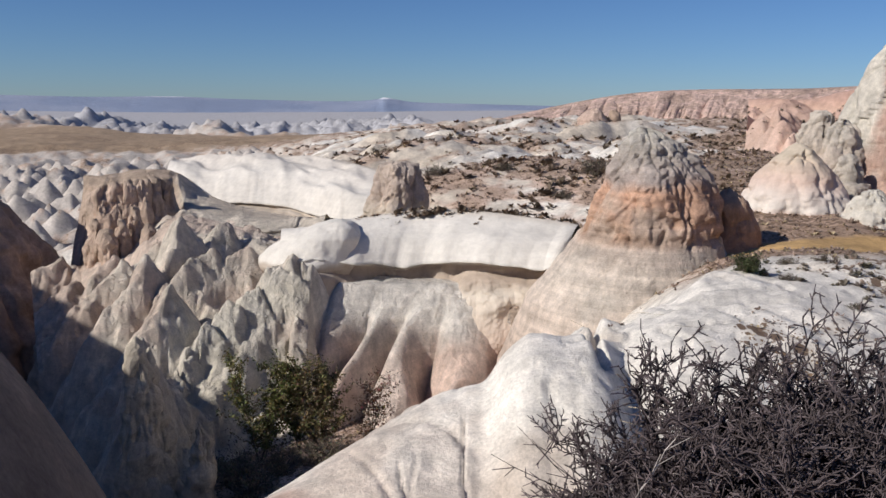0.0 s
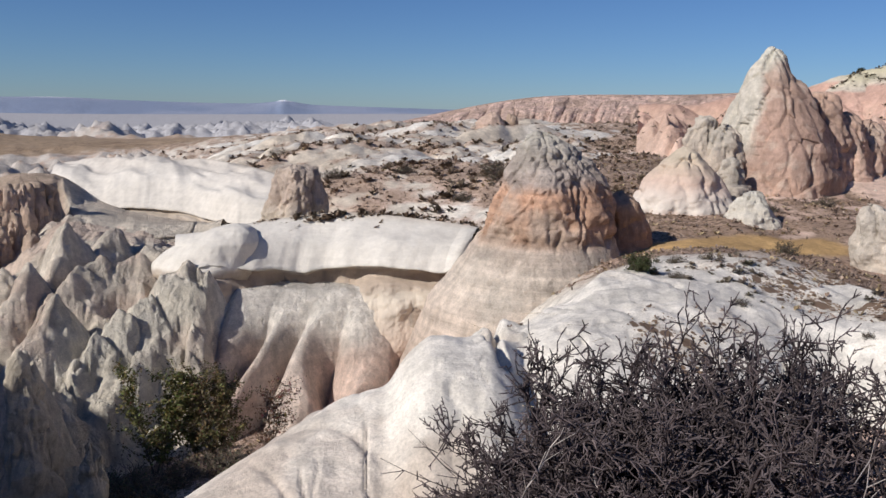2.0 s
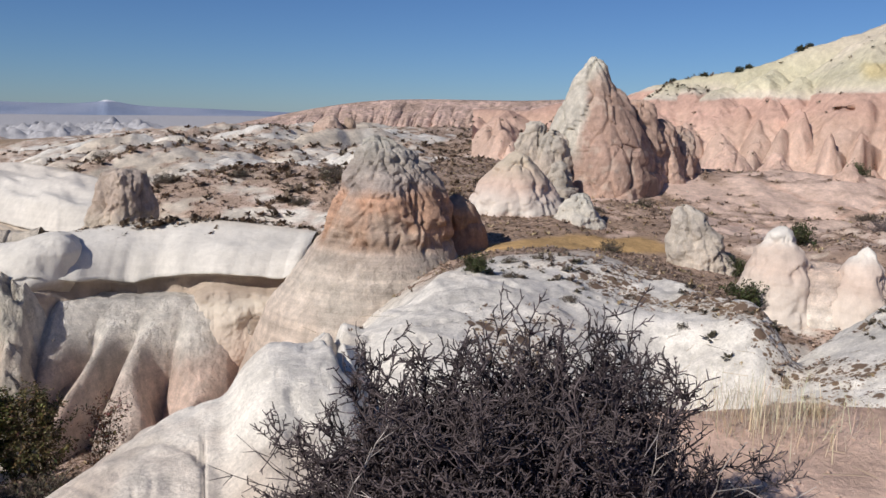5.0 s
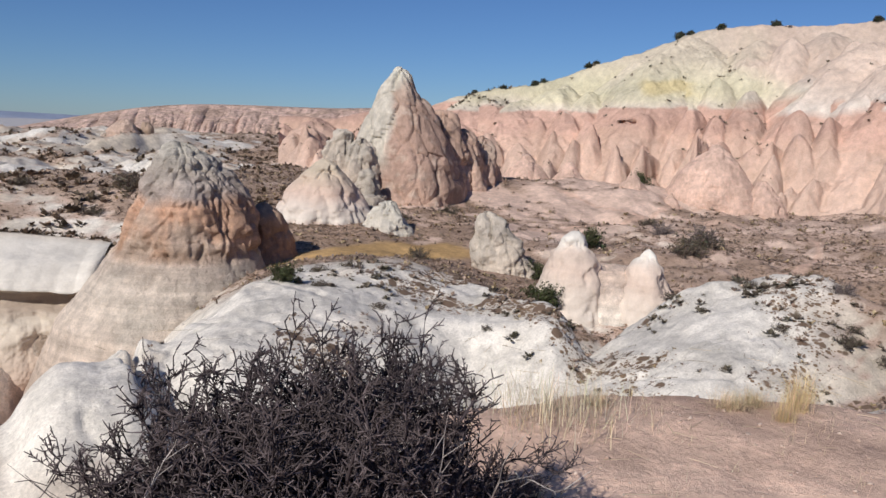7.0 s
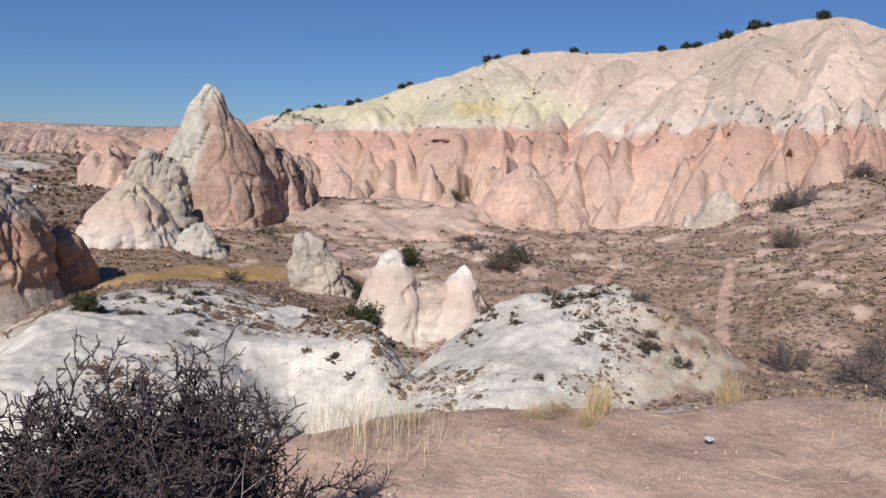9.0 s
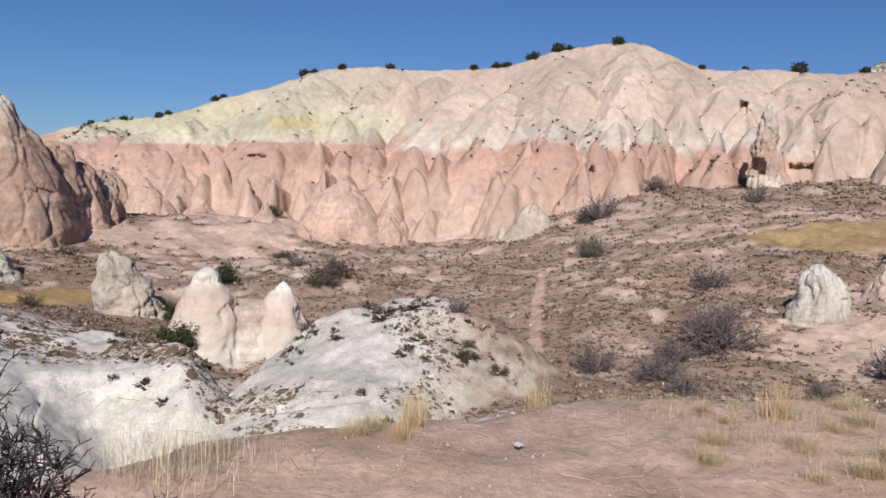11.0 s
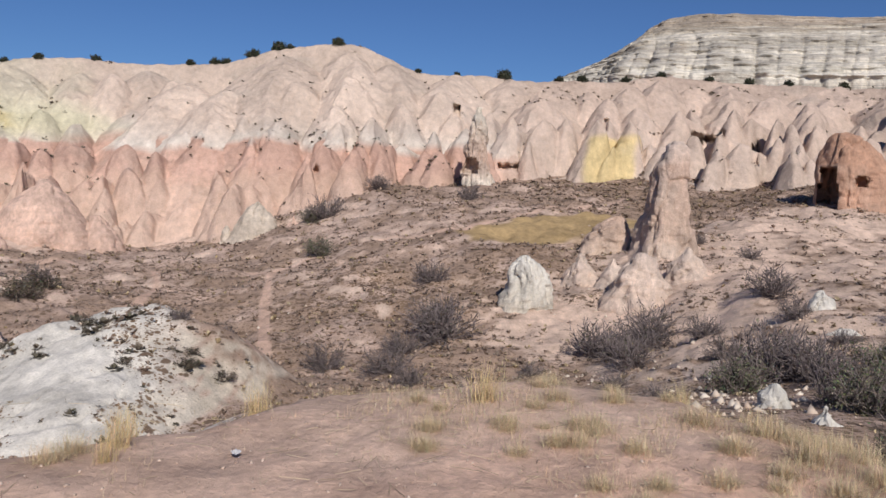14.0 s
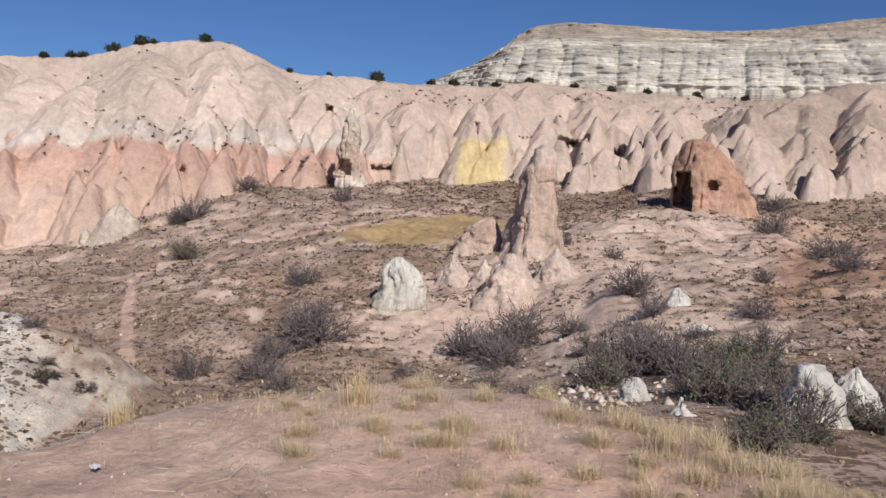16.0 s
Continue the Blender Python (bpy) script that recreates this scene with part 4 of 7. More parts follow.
rock("fairy_chimney", toward(27.6, 54)[:2], [(-7, 2.3, 2, 0), (-5, 1.7, 1.5, 0), (-3.8, 0.9, 0.9, 0), (-3.1, 0.3, 0.3, 0)], plain((-7, PALE), (-3, (0.58, 0.55, 0.48)), dirt=0.4), TUFF, 27.6, (5, 0.1), (1, 0.4), (0, 0), 33, 80, 60, label="low grey-white tuff hummock", group="fairy chimneys")
rock("fairy_chimney", toward(19.4, 45)[:2], [(-7, 1.9, 1.8, 0.2), (-5, 1.35, 1.4, 0.1), (-3.2, 1.0, 1.0, -0.1), (-2.8, 0.5, 0.5, -0.2), (-2.6, 0.15, 0.15, -0.2)], plain((-7, RUST), (-2, (0.44, 0.32, 0.24))), TUFF, 19.4, (5, 0.08), (1.2, 0.3), (1, 0.1), 35, 80, 70, label="small rust-brown tuff cone beside the jointed cone", group="fairy chimneys")
leaner = rock("boulder", toward(35.5, 46.5)[:2], [(-7.5, 2.0, 1.5, 0.7), (-6.2, 1.75, 1.25, 0.4), (-4.4, 1.4, 0.95, -0.2), (-3.3, 0.85, 0.6, -0.6), (-2.9, 0.45, 0.4, -0.8), (-2.7, 0.12, 0.12, -0.85)], plain((-7.5, SAND), (-3, (0.56, 0.50, 0.43)), dirt=0.4), TUFF, 42, (5, 0.1), (0.9, 0.4), (0.9, 0.16), 37, 100, 80, label="leaning slab of grey-pink tuff on the scrub slope", category="boulder")


def nub(az, dist, top, w, seed):
    x, y, _ = toward(az, dist)
    rock("fairy_chimney", (x, y), [(top - 6, w * 1.7, w * 1.9, 0), (top - 3.2, w * 1.35, w * 1.35, 0), (top - 2.2, w * 1.15, w * 1.1, 0), (top - 1.2, w * 0.85, w * 0.85, 0), (top - 0.5, w * 0.48, w * 0.48, 0), (top - 0.12, w * 0.22, w * 0.22, 0), (top, w * 0.06, w * 0.06, 0)],
         plain((top - 6, WHITE), (top - 2.8, (0.64, 0.55, 0.47)), (top - 2.0, (0.60, 0.48, 0.40)), (top - 1.1, (0.62, 0.51, 0.43)), (top - 0.6, WHITE)), SMOOTH, az, (3, 0.07), (1.3, 0.3), (0, 0), seed, 120, 100, split=(top - 0.75, "body", "white_cap"), label="white-capped rounded tuff cone over bedded rock", group="white-capped cones")

nub(40.8, 41.0, -3.05, 1.35, 41)
nub(45.8, 41.0, -3.6, 1.2, 43)
rock("bedded_massif", toward(43.5, 42.2)[:2], [(-11, 4.4, 3.4, -0.2), (-8.5, 3.6, 2.8, -0.1), (-6.8, 3.25, 2.5, 0), (-5.6, 2.9, 2.2, 0), (-5.0, 2.2, 1.6, -0.2), (-4.8, 1.2, 0.8, -0.4), (-4.75, 0.2, 0.2, -0.4)],
     plain((-11, WHITE), (-7.6, (0.70, 0.64, 0.56)), (-6.6, (0.66, 0.58, 0.50)), (-5.4, (0.62, 0.50, 0.42)), (-4.8, (0.60, 0.47, 0.38)), dirt=0.15), BEDDED, 43.5, (5, 0.12), (1.6, 0.45), (0, 0), 44, 200, 140, square=0.85, label="pale bedded tuff block under the white-capped cones", category="rock formation")

# rocks at the foot of the pink ridge
FOOTROCKS = ((49.4, 84, 1.4, 3.0, PINK), (44.3, 80, -1.4, 1.8, ROSE), (46.8, 78, -3.0, 1.5, PINK), (42.0, 76, -3.6, 1.5, PINK), (40.0, 84, -1.0, 2.2, PINK), (37.0, 86, -0.5, 2.6, PINK),
             (62.6, 78, 0.2, 2.2, SAND), (60.6, 78, -2.2, 0.8, SAND), (52.5, 83, -1.8, 2.4, PINK), (65.0, 76, -1.0, 1.4, PINK))
for i, (az, dist, top, w, c) in enumerate(FOOTROCKS):
    x, y, _ = toward(az, dist)
    rock("tuff_hummock", (x, y), [(top - 8, w * 2.0, w * 1.8, 0), (top - 4, w * 1.3, w * 1.2, 0), (top - 1.8, w * 0.8, w * 0.8, 0), (top - 0.6, w * 0.35, w * 0.4, 0), (top, w * 0.1, w * 0.1, 0)],
         plain((top - 8, c), (top, (min(c[0] * 1.08, 0.7), c[1] * 1.1, c[2] * 1.12))), TUFF, az, (4, 0.12), (1.5, 0.4), (0, 0), 150 + i, 70, 60, label="pale pink pointed tuff hummock at the ridge foot", group="knobs at the ridge foot")

rock("white_boulder", toward(81.4, 45)[:2], [(-6, 1.9, 1.5, 0), (-4.4, 1.45, 1.2, 0), (-3.0, 1.15, 1.0, 0.05), (-2.1, 0.7, 0.7, 0), (-1.65, 0.2, 0.2, -0.1)], plain((-6, SAND), (-4, (0.60, 0.55, 0.47)), (-1.6, WHITE), dirt=0.25), TUFF, 81, (4, 0.08), (0.8, 0.35), (0.7, 0.1), 51, 90, 80, label="white weathered tuff boulder standing in scrub", category="boulder")

# the narrow wall with a flat top, and its mound
rock("rock_spire", toward(90.3, 54)[:2], [(-6, 2.9, 3.6, -0.4), (-3.6, 2.2, 2.9, -0.25), (-1.5, 1.7, 2.3, 0.0), (0.7, 1.35, 1.8, 0.1), (2.6, 1.1, 1.4, 0.15), (3.7, 0.95, 1.1, 0.2), (4.3, 0.7, 0.9, 0.45), (5.0, 0.42, 0.6, 0.7), (5.25, 0.2, 0.3, 0.75)], plain((-6, (0.64, 0.51, 0.42)), (-2.2, (0.62, 0.48, 0.39)), (0, (0.57, 0.42, 0.33)), (3.6, (0.60, 0.43, 0.34)), (4.2, (0.66, 0.50, 0.41)), (5.2, (0.68, 0.55, 0.47)), dirt=0.25), TUFF, 70, (0, 0), (1.6, 0.36), (1.5, 0.26), 53, 170, 170, split=(-1.6, "plinth", "wall"), square=0.6, label="tapering rose-grey tuff wall standing on a mound", category="rock spire")
rock("rock_spire", toward(86.5, 57)[:2], [(-6, 3.0, 2.2, -0.6), (-3, 2.2, 1.6, -0.3), (-1.5, 1.6, 1.2, 0.1), (-0.3, 1.0, 0.9, 0.5), (0.4, 0.45, 0.5, 0.85), (0.55, 0.15, 0.2, 0.9)], plain((-6, SAND), (1, ROSE), dirt=0.3), TUFF, 86, (4, 0.1), (1.0, 0.4), (1.2, 0.15), 55, 110, 100, split=(-2.0, "plinth", "slab"), square=0.8, label="broken tuff buttress against the narrow wall", category="rock spire")
for az, dist, top, w, seed in ((89.0, 46, -1.3, 1.5, 57), (92.0, 48, -1.0, 1.3, 58), (94.0, 50, -1.6, 1.3, 59), (85.0, 50, -1.8, 1.3, 60), (87.2, 49, -1.9, 1.2, 56)):
    rock("tuff_hummock", toward(az, dist)[:2], [(top - 5, w * 2, w * 1.7, 0), (top - 2.2, w * 1.2, w * 1.1, 0), (top - 0.8, w * 0.6, w * 0.6, 0), (top, w * 0.12, w * 0.12, 0)], plain((top - 5, (0.58, 0.44, 0.355)), (top, (0.64, 0.51, 0.425)), dirt=0.2), TUFF, az, (4, 0.12), (0.8, 0.4), (0, 0), seed, 70, 60, label="pale pink tuff hummock on the mound below the wall", group="knobs on the mound")

# the carved rock with a window
carved = rock("carved_rock", toward(102.2, 74)[:2], [(-5.5, 4.3, 3.2, 0.5), (-1.5, 4.0, 2.9, 0.2), (1.0, 3.6, 2.7, -0.2), (2.6, 3.2, 2.45, -0.6), (4.2, 2.6, 2.2, -1.2), (5.8, 1.9, 1.8, -1.7), (6.8, 1.25, 1.2, -2.1), (7.2, 0.7, 0.7, -2.2), (7.35, 0.2, 0.2, -2.2)], plain((-5.5, ROSE), (0, (0.52, 0.33, 0.24)), (4, (0.50, 0.30, 0.21)), (8, (0.48, 0.29, 0.20)), dirt=0.2), TUFF, 64, (0, 0), (2.0, 0.42), (1.6, 0.3), 61, 240, 200, cuts=((-2.7, 2.0, 0.8, 2.6, 3.4), (-0.35, 3.55, 0.42, 0.42, 1.6), (0.7, 0.1, 0.8, 0.28, 1.0), (2.2, -0.3, 0.55, 0.5, 1.0)), square=0.55, label="reddish carved tuff rock with a cut window", category="carved rock")
rock("cave_pinnacle", toward(77.4, 84)[:2], [(-3, 2.6, 2.2, 0.6), (0.5, 1.9, 1.7, 0.3), (3.5, 1.5, 1.4, 0), (6, 1.15, 1.1, 0), (8.6, 0.7, 0.8, 0), (10.2, 0.3, 0.3, 0.1)], plain((-3, WHITE), (2.5, PALE), (4.5, ROSE), (10, PALE), dirt=0.3), TUFF, 77.4, (5, 0.1), (1.2, 0.5), (1.2, 0.15), 63, 160, 160, cuts=((-0.7, 4.3, 0.9, 0.8, 1.6),), label="thin pale pinnacle with a cave mouth", category="rock spire")

# middle distance
rock("fairy_chimney", toward(10.0, 150)[:2], [(-8, 3.6, 3, 0), (-4, 3.2, 2.6, 0), (-1, 2.7, 2.2, 0.2), (0.3, 1.7, 1.6, 0.5), (1.0, 0.7, 0.7, 0.7)], plain((-8, ROSE), (2, (0.48, 0.36, 0.29))), TUFF, 10, (5, 0.15), (2, 0.6), (0, 0), 65, 80, 70, label="distant upright pink rock on the scrub hills", group="fairy chimneys")
rock("fairy_chimney", toward(11.7, 152)[:2], [(-8, 1.7, 1.7, 0.3), (-3, 1.5, 1.5, 0.1), (-0.5, 1.0, 1.0, -0.2), (0.7, 0.4, 0.4, -0.5)], plain((-8, ROSE), (2, BROWN)), TUFF, 10, (5, 0.15), (2, 0.5), (0, 0), 66, 60, 60, label="slim distant brown rock on the scrub hills", group="fairy chimneys")
rock("grey_crag", toward(-3.2, 57)[:2], [(-10, 3.0, 2.6, -0.6), (-6.6, 2.3, 2.0, -0.2), (-5, 1.9, 1.7, 0.1), (-3.4, 1.6, 1.5, 0.2), (-2.6, 1.25, 1.2, 0.2), (-2.35, 0.7, 0.7, 0)], plain((-10, PALE), (-5.6, (0.56, 0.48, 0.39)), (-4.6, (0.50, 0.40, 0.33)), (-2.4, (0.46, 0.38, 0.32)), dirt=0.3), TUFF, -3, (8, 0.16), (1.0, 0.4), (0.9, 0.2), 67, 140, 120, split=(-5.2, "foot", "columned_block"), label="grey fluted crag rising from the white ledges", category="crag")

# ---------------------------------------------------------------- cliffs of the side valley
def polar(points):
    return np.array([(d * math.sin(radians(a)), d * math.cos(radians(a)), z) for a, d, z in points])


def cliff_sheet(name, foot, lip, back, cones, tint, mat, nt, nv, nb, under, bulge, seed, shape=1.3, deep=2.0, lobes=0.5, flutes=(), recess=0.0, wave=2.2):
    """A fluted cliff with cones leaning on it, an undercut lip and the bare rock that runs back from the lip."""
    F, T, B = polar(foot), polar(lip), polar(back)
    t = np.linspace(0, len(F) - 1.001, nt)
    F, T, B = catmull(F, t), catmull(T, t), catmull(B, t)
    F[:, 2] -= deep
    s = np.concatenate([[0], np.cumsum(np.hypot(*np.diff(0.6 * F[:, :2] + 0.4 * T[:, :2], axis=0).T))])
    out = F[:, :2] - T[:, :2]
    out /= np.linalg.norm(out, axis=1, keepdims=True)
    v = np.linspace(0, 1, nv)[:, None]
    S, V = np.broadcast_arrays(s[None], v)
    rng = random.Random(seed)
    amp = np.zeros_like(S)
    for period, lo, hi, wide, dep in cones:
        amp = np.maximum(amp, leaning_cones(S, V, -3, float(s[-1]) + 3, period, lo, hi, wide, dep, seed * 7, rng))
    thick = 0.9 + 0.6 * vnoise(S / 3.0, 0.3, 0.2, seed + 3)
    jag = np.where(np.degrees(np.arctan2(T[:, 0], T[:, 1])) < -10.5, 1.0, 0.0) * (under > 0.25) * (0 if under == 0.5 else 1)
    T[:, 2] += jag * 0.6 * fbm(s / 3.2, 0.2, 0.4, 3, seed + 12)
    T = T + np.stack([out[:, 0], out[:, 1], 0 * s], -1) * (wave * fbm(s / 4.0, 0.2, 0.1, 4, seed + 2))[:, None]
    T[:, 2] += 0.35 * fbm(s / 3.0, 0.7, 0.1, 3, seed + 5) + (0.4 * np.abs(np.sin(0.42 * s)) if wave == 1.3 else 0)
    under = under * step(-11.5, -9.0, np.degrees(np.arctan2(T[:, 0], T[:, 1])))[None] if under > 1 else under
    for period, lo, hi, size, fade in flutes:
        amp = amp + size * ribs(S + 1.5 * V, V, period, seed + int(period * 10), lo, hi) * (1.1 - V) ** fade
    amp = amp + 0.45 * fbm(S / 1.6, V * 8, 0.0, 5, seed + 4) + 0.5 * (ridged(S / 2.4, V * 0.8, 0.4, 3, seed + 6) - 0.5)
    amp = amp - recess * step(0.0, 0.2, V) * (1 - step(0.7, 0.97, V))
    cut = step(1 - 0.20 * thick, 1 - 0.13 * thick, V) * step(1.0, 0.965, V)
    amp = amp * (1 - step(0.9, 1, V)) - under * cut + 0.25 * under * step(0.975, 1.0, V)
    H = F[None] * (1 - v[..., None] ** shape) + T[None] * v[..., None] ** shape
    face = np.stack([H[..., 0] + out[None, :, 0] * amp, H[..., 1] + out[None, :, 1] * amp, F[None, :, 2] + (T - F)[None, :, 2] * v], -1)
    u = np.linspace(0, 1, nb + 1)[1:, None]
    top = T[None] * (1 - u[..., None]) + B[None] * u[..., None]
    run = np.hypot(*(B - T)[:, :2].T)[None]
    top[..., 2] += bulge * np.sin(math.pi * np.clip(u, 0, 1) ** 0.6) + lobes * (fbm(S[:1] / 6.5 + 0.25 * u * run / 6.0, u * run / 5.0, 0.4, 3, seed + 8) + 0.5) * step(0, 0.25, u) * step(1.0, 0.8, u)
    skirt = B[None] + np.stack([-out[:, 0] * 2.5, -out[:, 1] * 2.5, np.full(nt, -3.0)], -1)[None]
    P = np.concatenate([face, top, skirt], 0)
    V2 = np.concatenate([v, 1 + u, [[2.1]]], 0) + 0 * s[None]
    n = fbm(P[..., 0] / 3, P[..., 1] / 3, P[..., 2] / 2, 4, seed + 9)
    az = np.degrees(np.arctan2(P[..., 0], P[..., 1]))
    return grid_mesh(name, P, tint(P[..., 2], n, V2, az), mat)


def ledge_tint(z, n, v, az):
    # the dark stops at 0.87 and 0.96 paint shade under the lip
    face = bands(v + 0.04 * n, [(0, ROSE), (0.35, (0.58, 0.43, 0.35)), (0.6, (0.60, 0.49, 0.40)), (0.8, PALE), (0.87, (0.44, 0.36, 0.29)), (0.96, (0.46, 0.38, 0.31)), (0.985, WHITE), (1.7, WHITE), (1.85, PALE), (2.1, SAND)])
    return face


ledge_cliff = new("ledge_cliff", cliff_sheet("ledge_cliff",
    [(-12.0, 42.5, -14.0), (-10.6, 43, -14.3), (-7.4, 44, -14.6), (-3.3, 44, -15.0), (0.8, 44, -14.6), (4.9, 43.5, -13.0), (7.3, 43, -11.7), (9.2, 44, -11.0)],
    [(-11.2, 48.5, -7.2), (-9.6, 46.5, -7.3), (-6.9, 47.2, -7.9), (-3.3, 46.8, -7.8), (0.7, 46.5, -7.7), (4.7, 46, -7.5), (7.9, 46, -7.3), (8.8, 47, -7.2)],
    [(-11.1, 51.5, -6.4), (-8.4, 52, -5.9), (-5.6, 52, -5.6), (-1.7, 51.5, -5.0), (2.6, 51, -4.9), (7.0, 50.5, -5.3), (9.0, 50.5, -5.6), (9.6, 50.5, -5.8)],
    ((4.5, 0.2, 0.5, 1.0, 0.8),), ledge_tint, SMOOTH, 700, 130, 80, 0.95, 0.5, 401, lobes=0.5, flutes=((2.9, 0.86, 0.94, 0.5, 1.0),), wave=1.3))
tagged(ledge_cliff, "fluted cream and pink tuff cliff under smooth white ledges", "cliff", kind="structure")


def side_tint(z, n, v, az):
    grey = bands(v + 0.05 * n, [(0, (0.47, 0.38, 0.31)), (0.6, (0.50, 0.43, 0.35)), (0.95, (0.48, 0.43, 0.36)), (1.1, PALE), (2.1, SAND)])
    brown = bands(v + 0.05 * n, [(0, ROSE), (0.5, (0.54, 0.41, 0.32)), (0.9, (0.48, 0.37, 0.29)), (1.02, (0.44, 0.34, 0.26)), (2.1, (0.44, 0.35, 0.27))])
    return mix(brown, grey, step(-18.2, -17.2, az + 0.6 * n))


side_cliff = new("side_cliff", cliff_sheet("side_cliff",
    [(-25.4, 68, -14.6), (-23.4, 63, -13.6), (-20.4, 57, -12.8), (-17.8, 54, -11.9), (-14.6, 53, -10.4), (-11.9, 53, -9.4), (-8.8, 55, -8.0)],
    [(-23.7, 76, -5.8), (-22.2, 74, -5.2), (-18.4, 70, -4.8), (-16.8, 62, -6.8), (-13.7, 59, -7.1), (-11.1, 57, -7.3), (-8.4, 57, -6.8)],
    [(-23.5, 90, -6.2), (-21.8, 86, -5.8), (-18.3, 84, -5.2), (-15.5, 74, -6.6), (-13.0, 70, -7.4), (-9.5, 66, -7.4), (-7.2, 64, -7.4)],
    ((3.0, 0.6, 0.95, 1.6, 1.5),), side_tint, CONE, 520, 130, 40, 0.3, 0.3, 411, 1.5, flutes=((2.4, 0.9, 1.1, 1.2, 0.6), (1.0, 0.6, 0.95, 0.5, 0.6)), recess=1.5))
tagged(side_cliff, "grey and brown cliff of crowded tuff cones above the side valley", "cliff", kind="structure")


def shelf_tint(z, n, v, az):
    # darker stops from 0.86 to 0.96 stand for the lip's shade
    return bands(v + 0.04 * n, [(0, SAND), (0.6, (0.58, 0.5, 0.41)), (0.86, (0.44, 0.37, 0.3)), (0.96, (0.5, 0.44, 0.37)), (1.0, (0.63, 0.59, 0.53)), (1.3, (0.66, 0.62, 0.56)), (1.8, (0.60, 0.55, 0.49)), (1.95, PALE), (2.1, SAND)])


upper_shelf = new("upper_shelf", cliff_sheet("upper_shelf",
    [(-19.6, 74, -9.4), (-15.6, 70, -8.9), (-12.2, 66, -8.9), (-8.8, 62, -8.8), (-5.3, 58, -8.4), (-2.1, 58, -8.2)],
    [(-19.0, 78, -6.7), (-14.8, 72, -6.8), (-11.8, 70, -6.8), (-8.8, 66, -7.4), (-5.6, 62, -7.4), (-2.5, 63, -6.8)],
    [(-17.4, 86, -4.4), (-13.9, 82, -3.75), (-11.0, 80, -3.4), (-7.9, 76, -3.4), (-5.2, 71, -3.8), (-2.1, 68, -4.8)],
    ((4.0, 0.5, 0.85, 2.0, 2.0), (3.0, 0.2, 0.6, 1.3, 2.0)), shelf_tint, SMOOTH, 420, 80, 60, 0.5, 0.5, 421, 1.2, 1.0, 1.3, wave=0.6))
tagged(upper_shelf, "smooth white tuff shelf sloping above a thin lip with painted shade", "rock shelf", kind="structure")


# white dome; its foot is coloured darker as shade below the overhang
rock("white_dome", toward(-8.4, 48.8)[:2], [(-10.5, 2.9, 2.2, -0.7), (-8.3, 2.9, 2.3, -0.7), (-7.85, 3.1, 2.7, -0.8), (-7.4, 3.05, 2.8, -0.65), (-6.8, 2.7, 2.6, -0.3), (-6.1, 2.2, 2.3, 0.3), (-5.55, 1.45, 1.7, 0.8), (-5.2, 0.8, 1.0, 1.1), (-5.1, 0.15, 0.2, 1.2)], plain((-9, (0.42, 0.35, 0.28)), (-7.7, (0.5, 0.43, 0.36)), (-7.5, WHITE), (-5, WHITE)), SMOOTH, -8.6, (0, 0), (3.4, 0.5), (0, 0), 141, 160, 110, crease=0.3, split=(-7.8, "undercut_foot", "smooth_cap"), label="smooth white tuff dome with an undercut lip", category="rock dome")
for az, dist, top, w, seed in ((100.3, 38, -1.9, 0.5, 143), (101.8, 34, -2.9, 0.9, 144), (109.3, 15.2, -0.9, 0.55, 145), (111.6, 16.5, -1.0, 0.45, 146), (104.6, 31, -2.9, 0.9, 147), (101.6, 14.4, -1.45, 0.42, 148), (98.4, 17.0, -1.75, 0.45, 149)):
    rock("white_outcrop", toward(az, dist)[:2], [(top - 3, w * 1.9, w * 1.6, 0), (top - 1.2, w * 1.35, w * 1.1, 0), (top - 0.35, w * 0.8, w * 0.7, 0), (top, w * 0.2, w * 0.2, 0)], plain((top - 3, SAND), (top - 0.8, WHITE), (top, WHITE), dirt=0.25), TUFF, az, (4, 0.12), (w * 1.2, w * 0.4), (w, w * 0.2), seed, 80, 60, label="white crumbly tuff outcrop among bushes", group="white outcrops", category="outcrop")

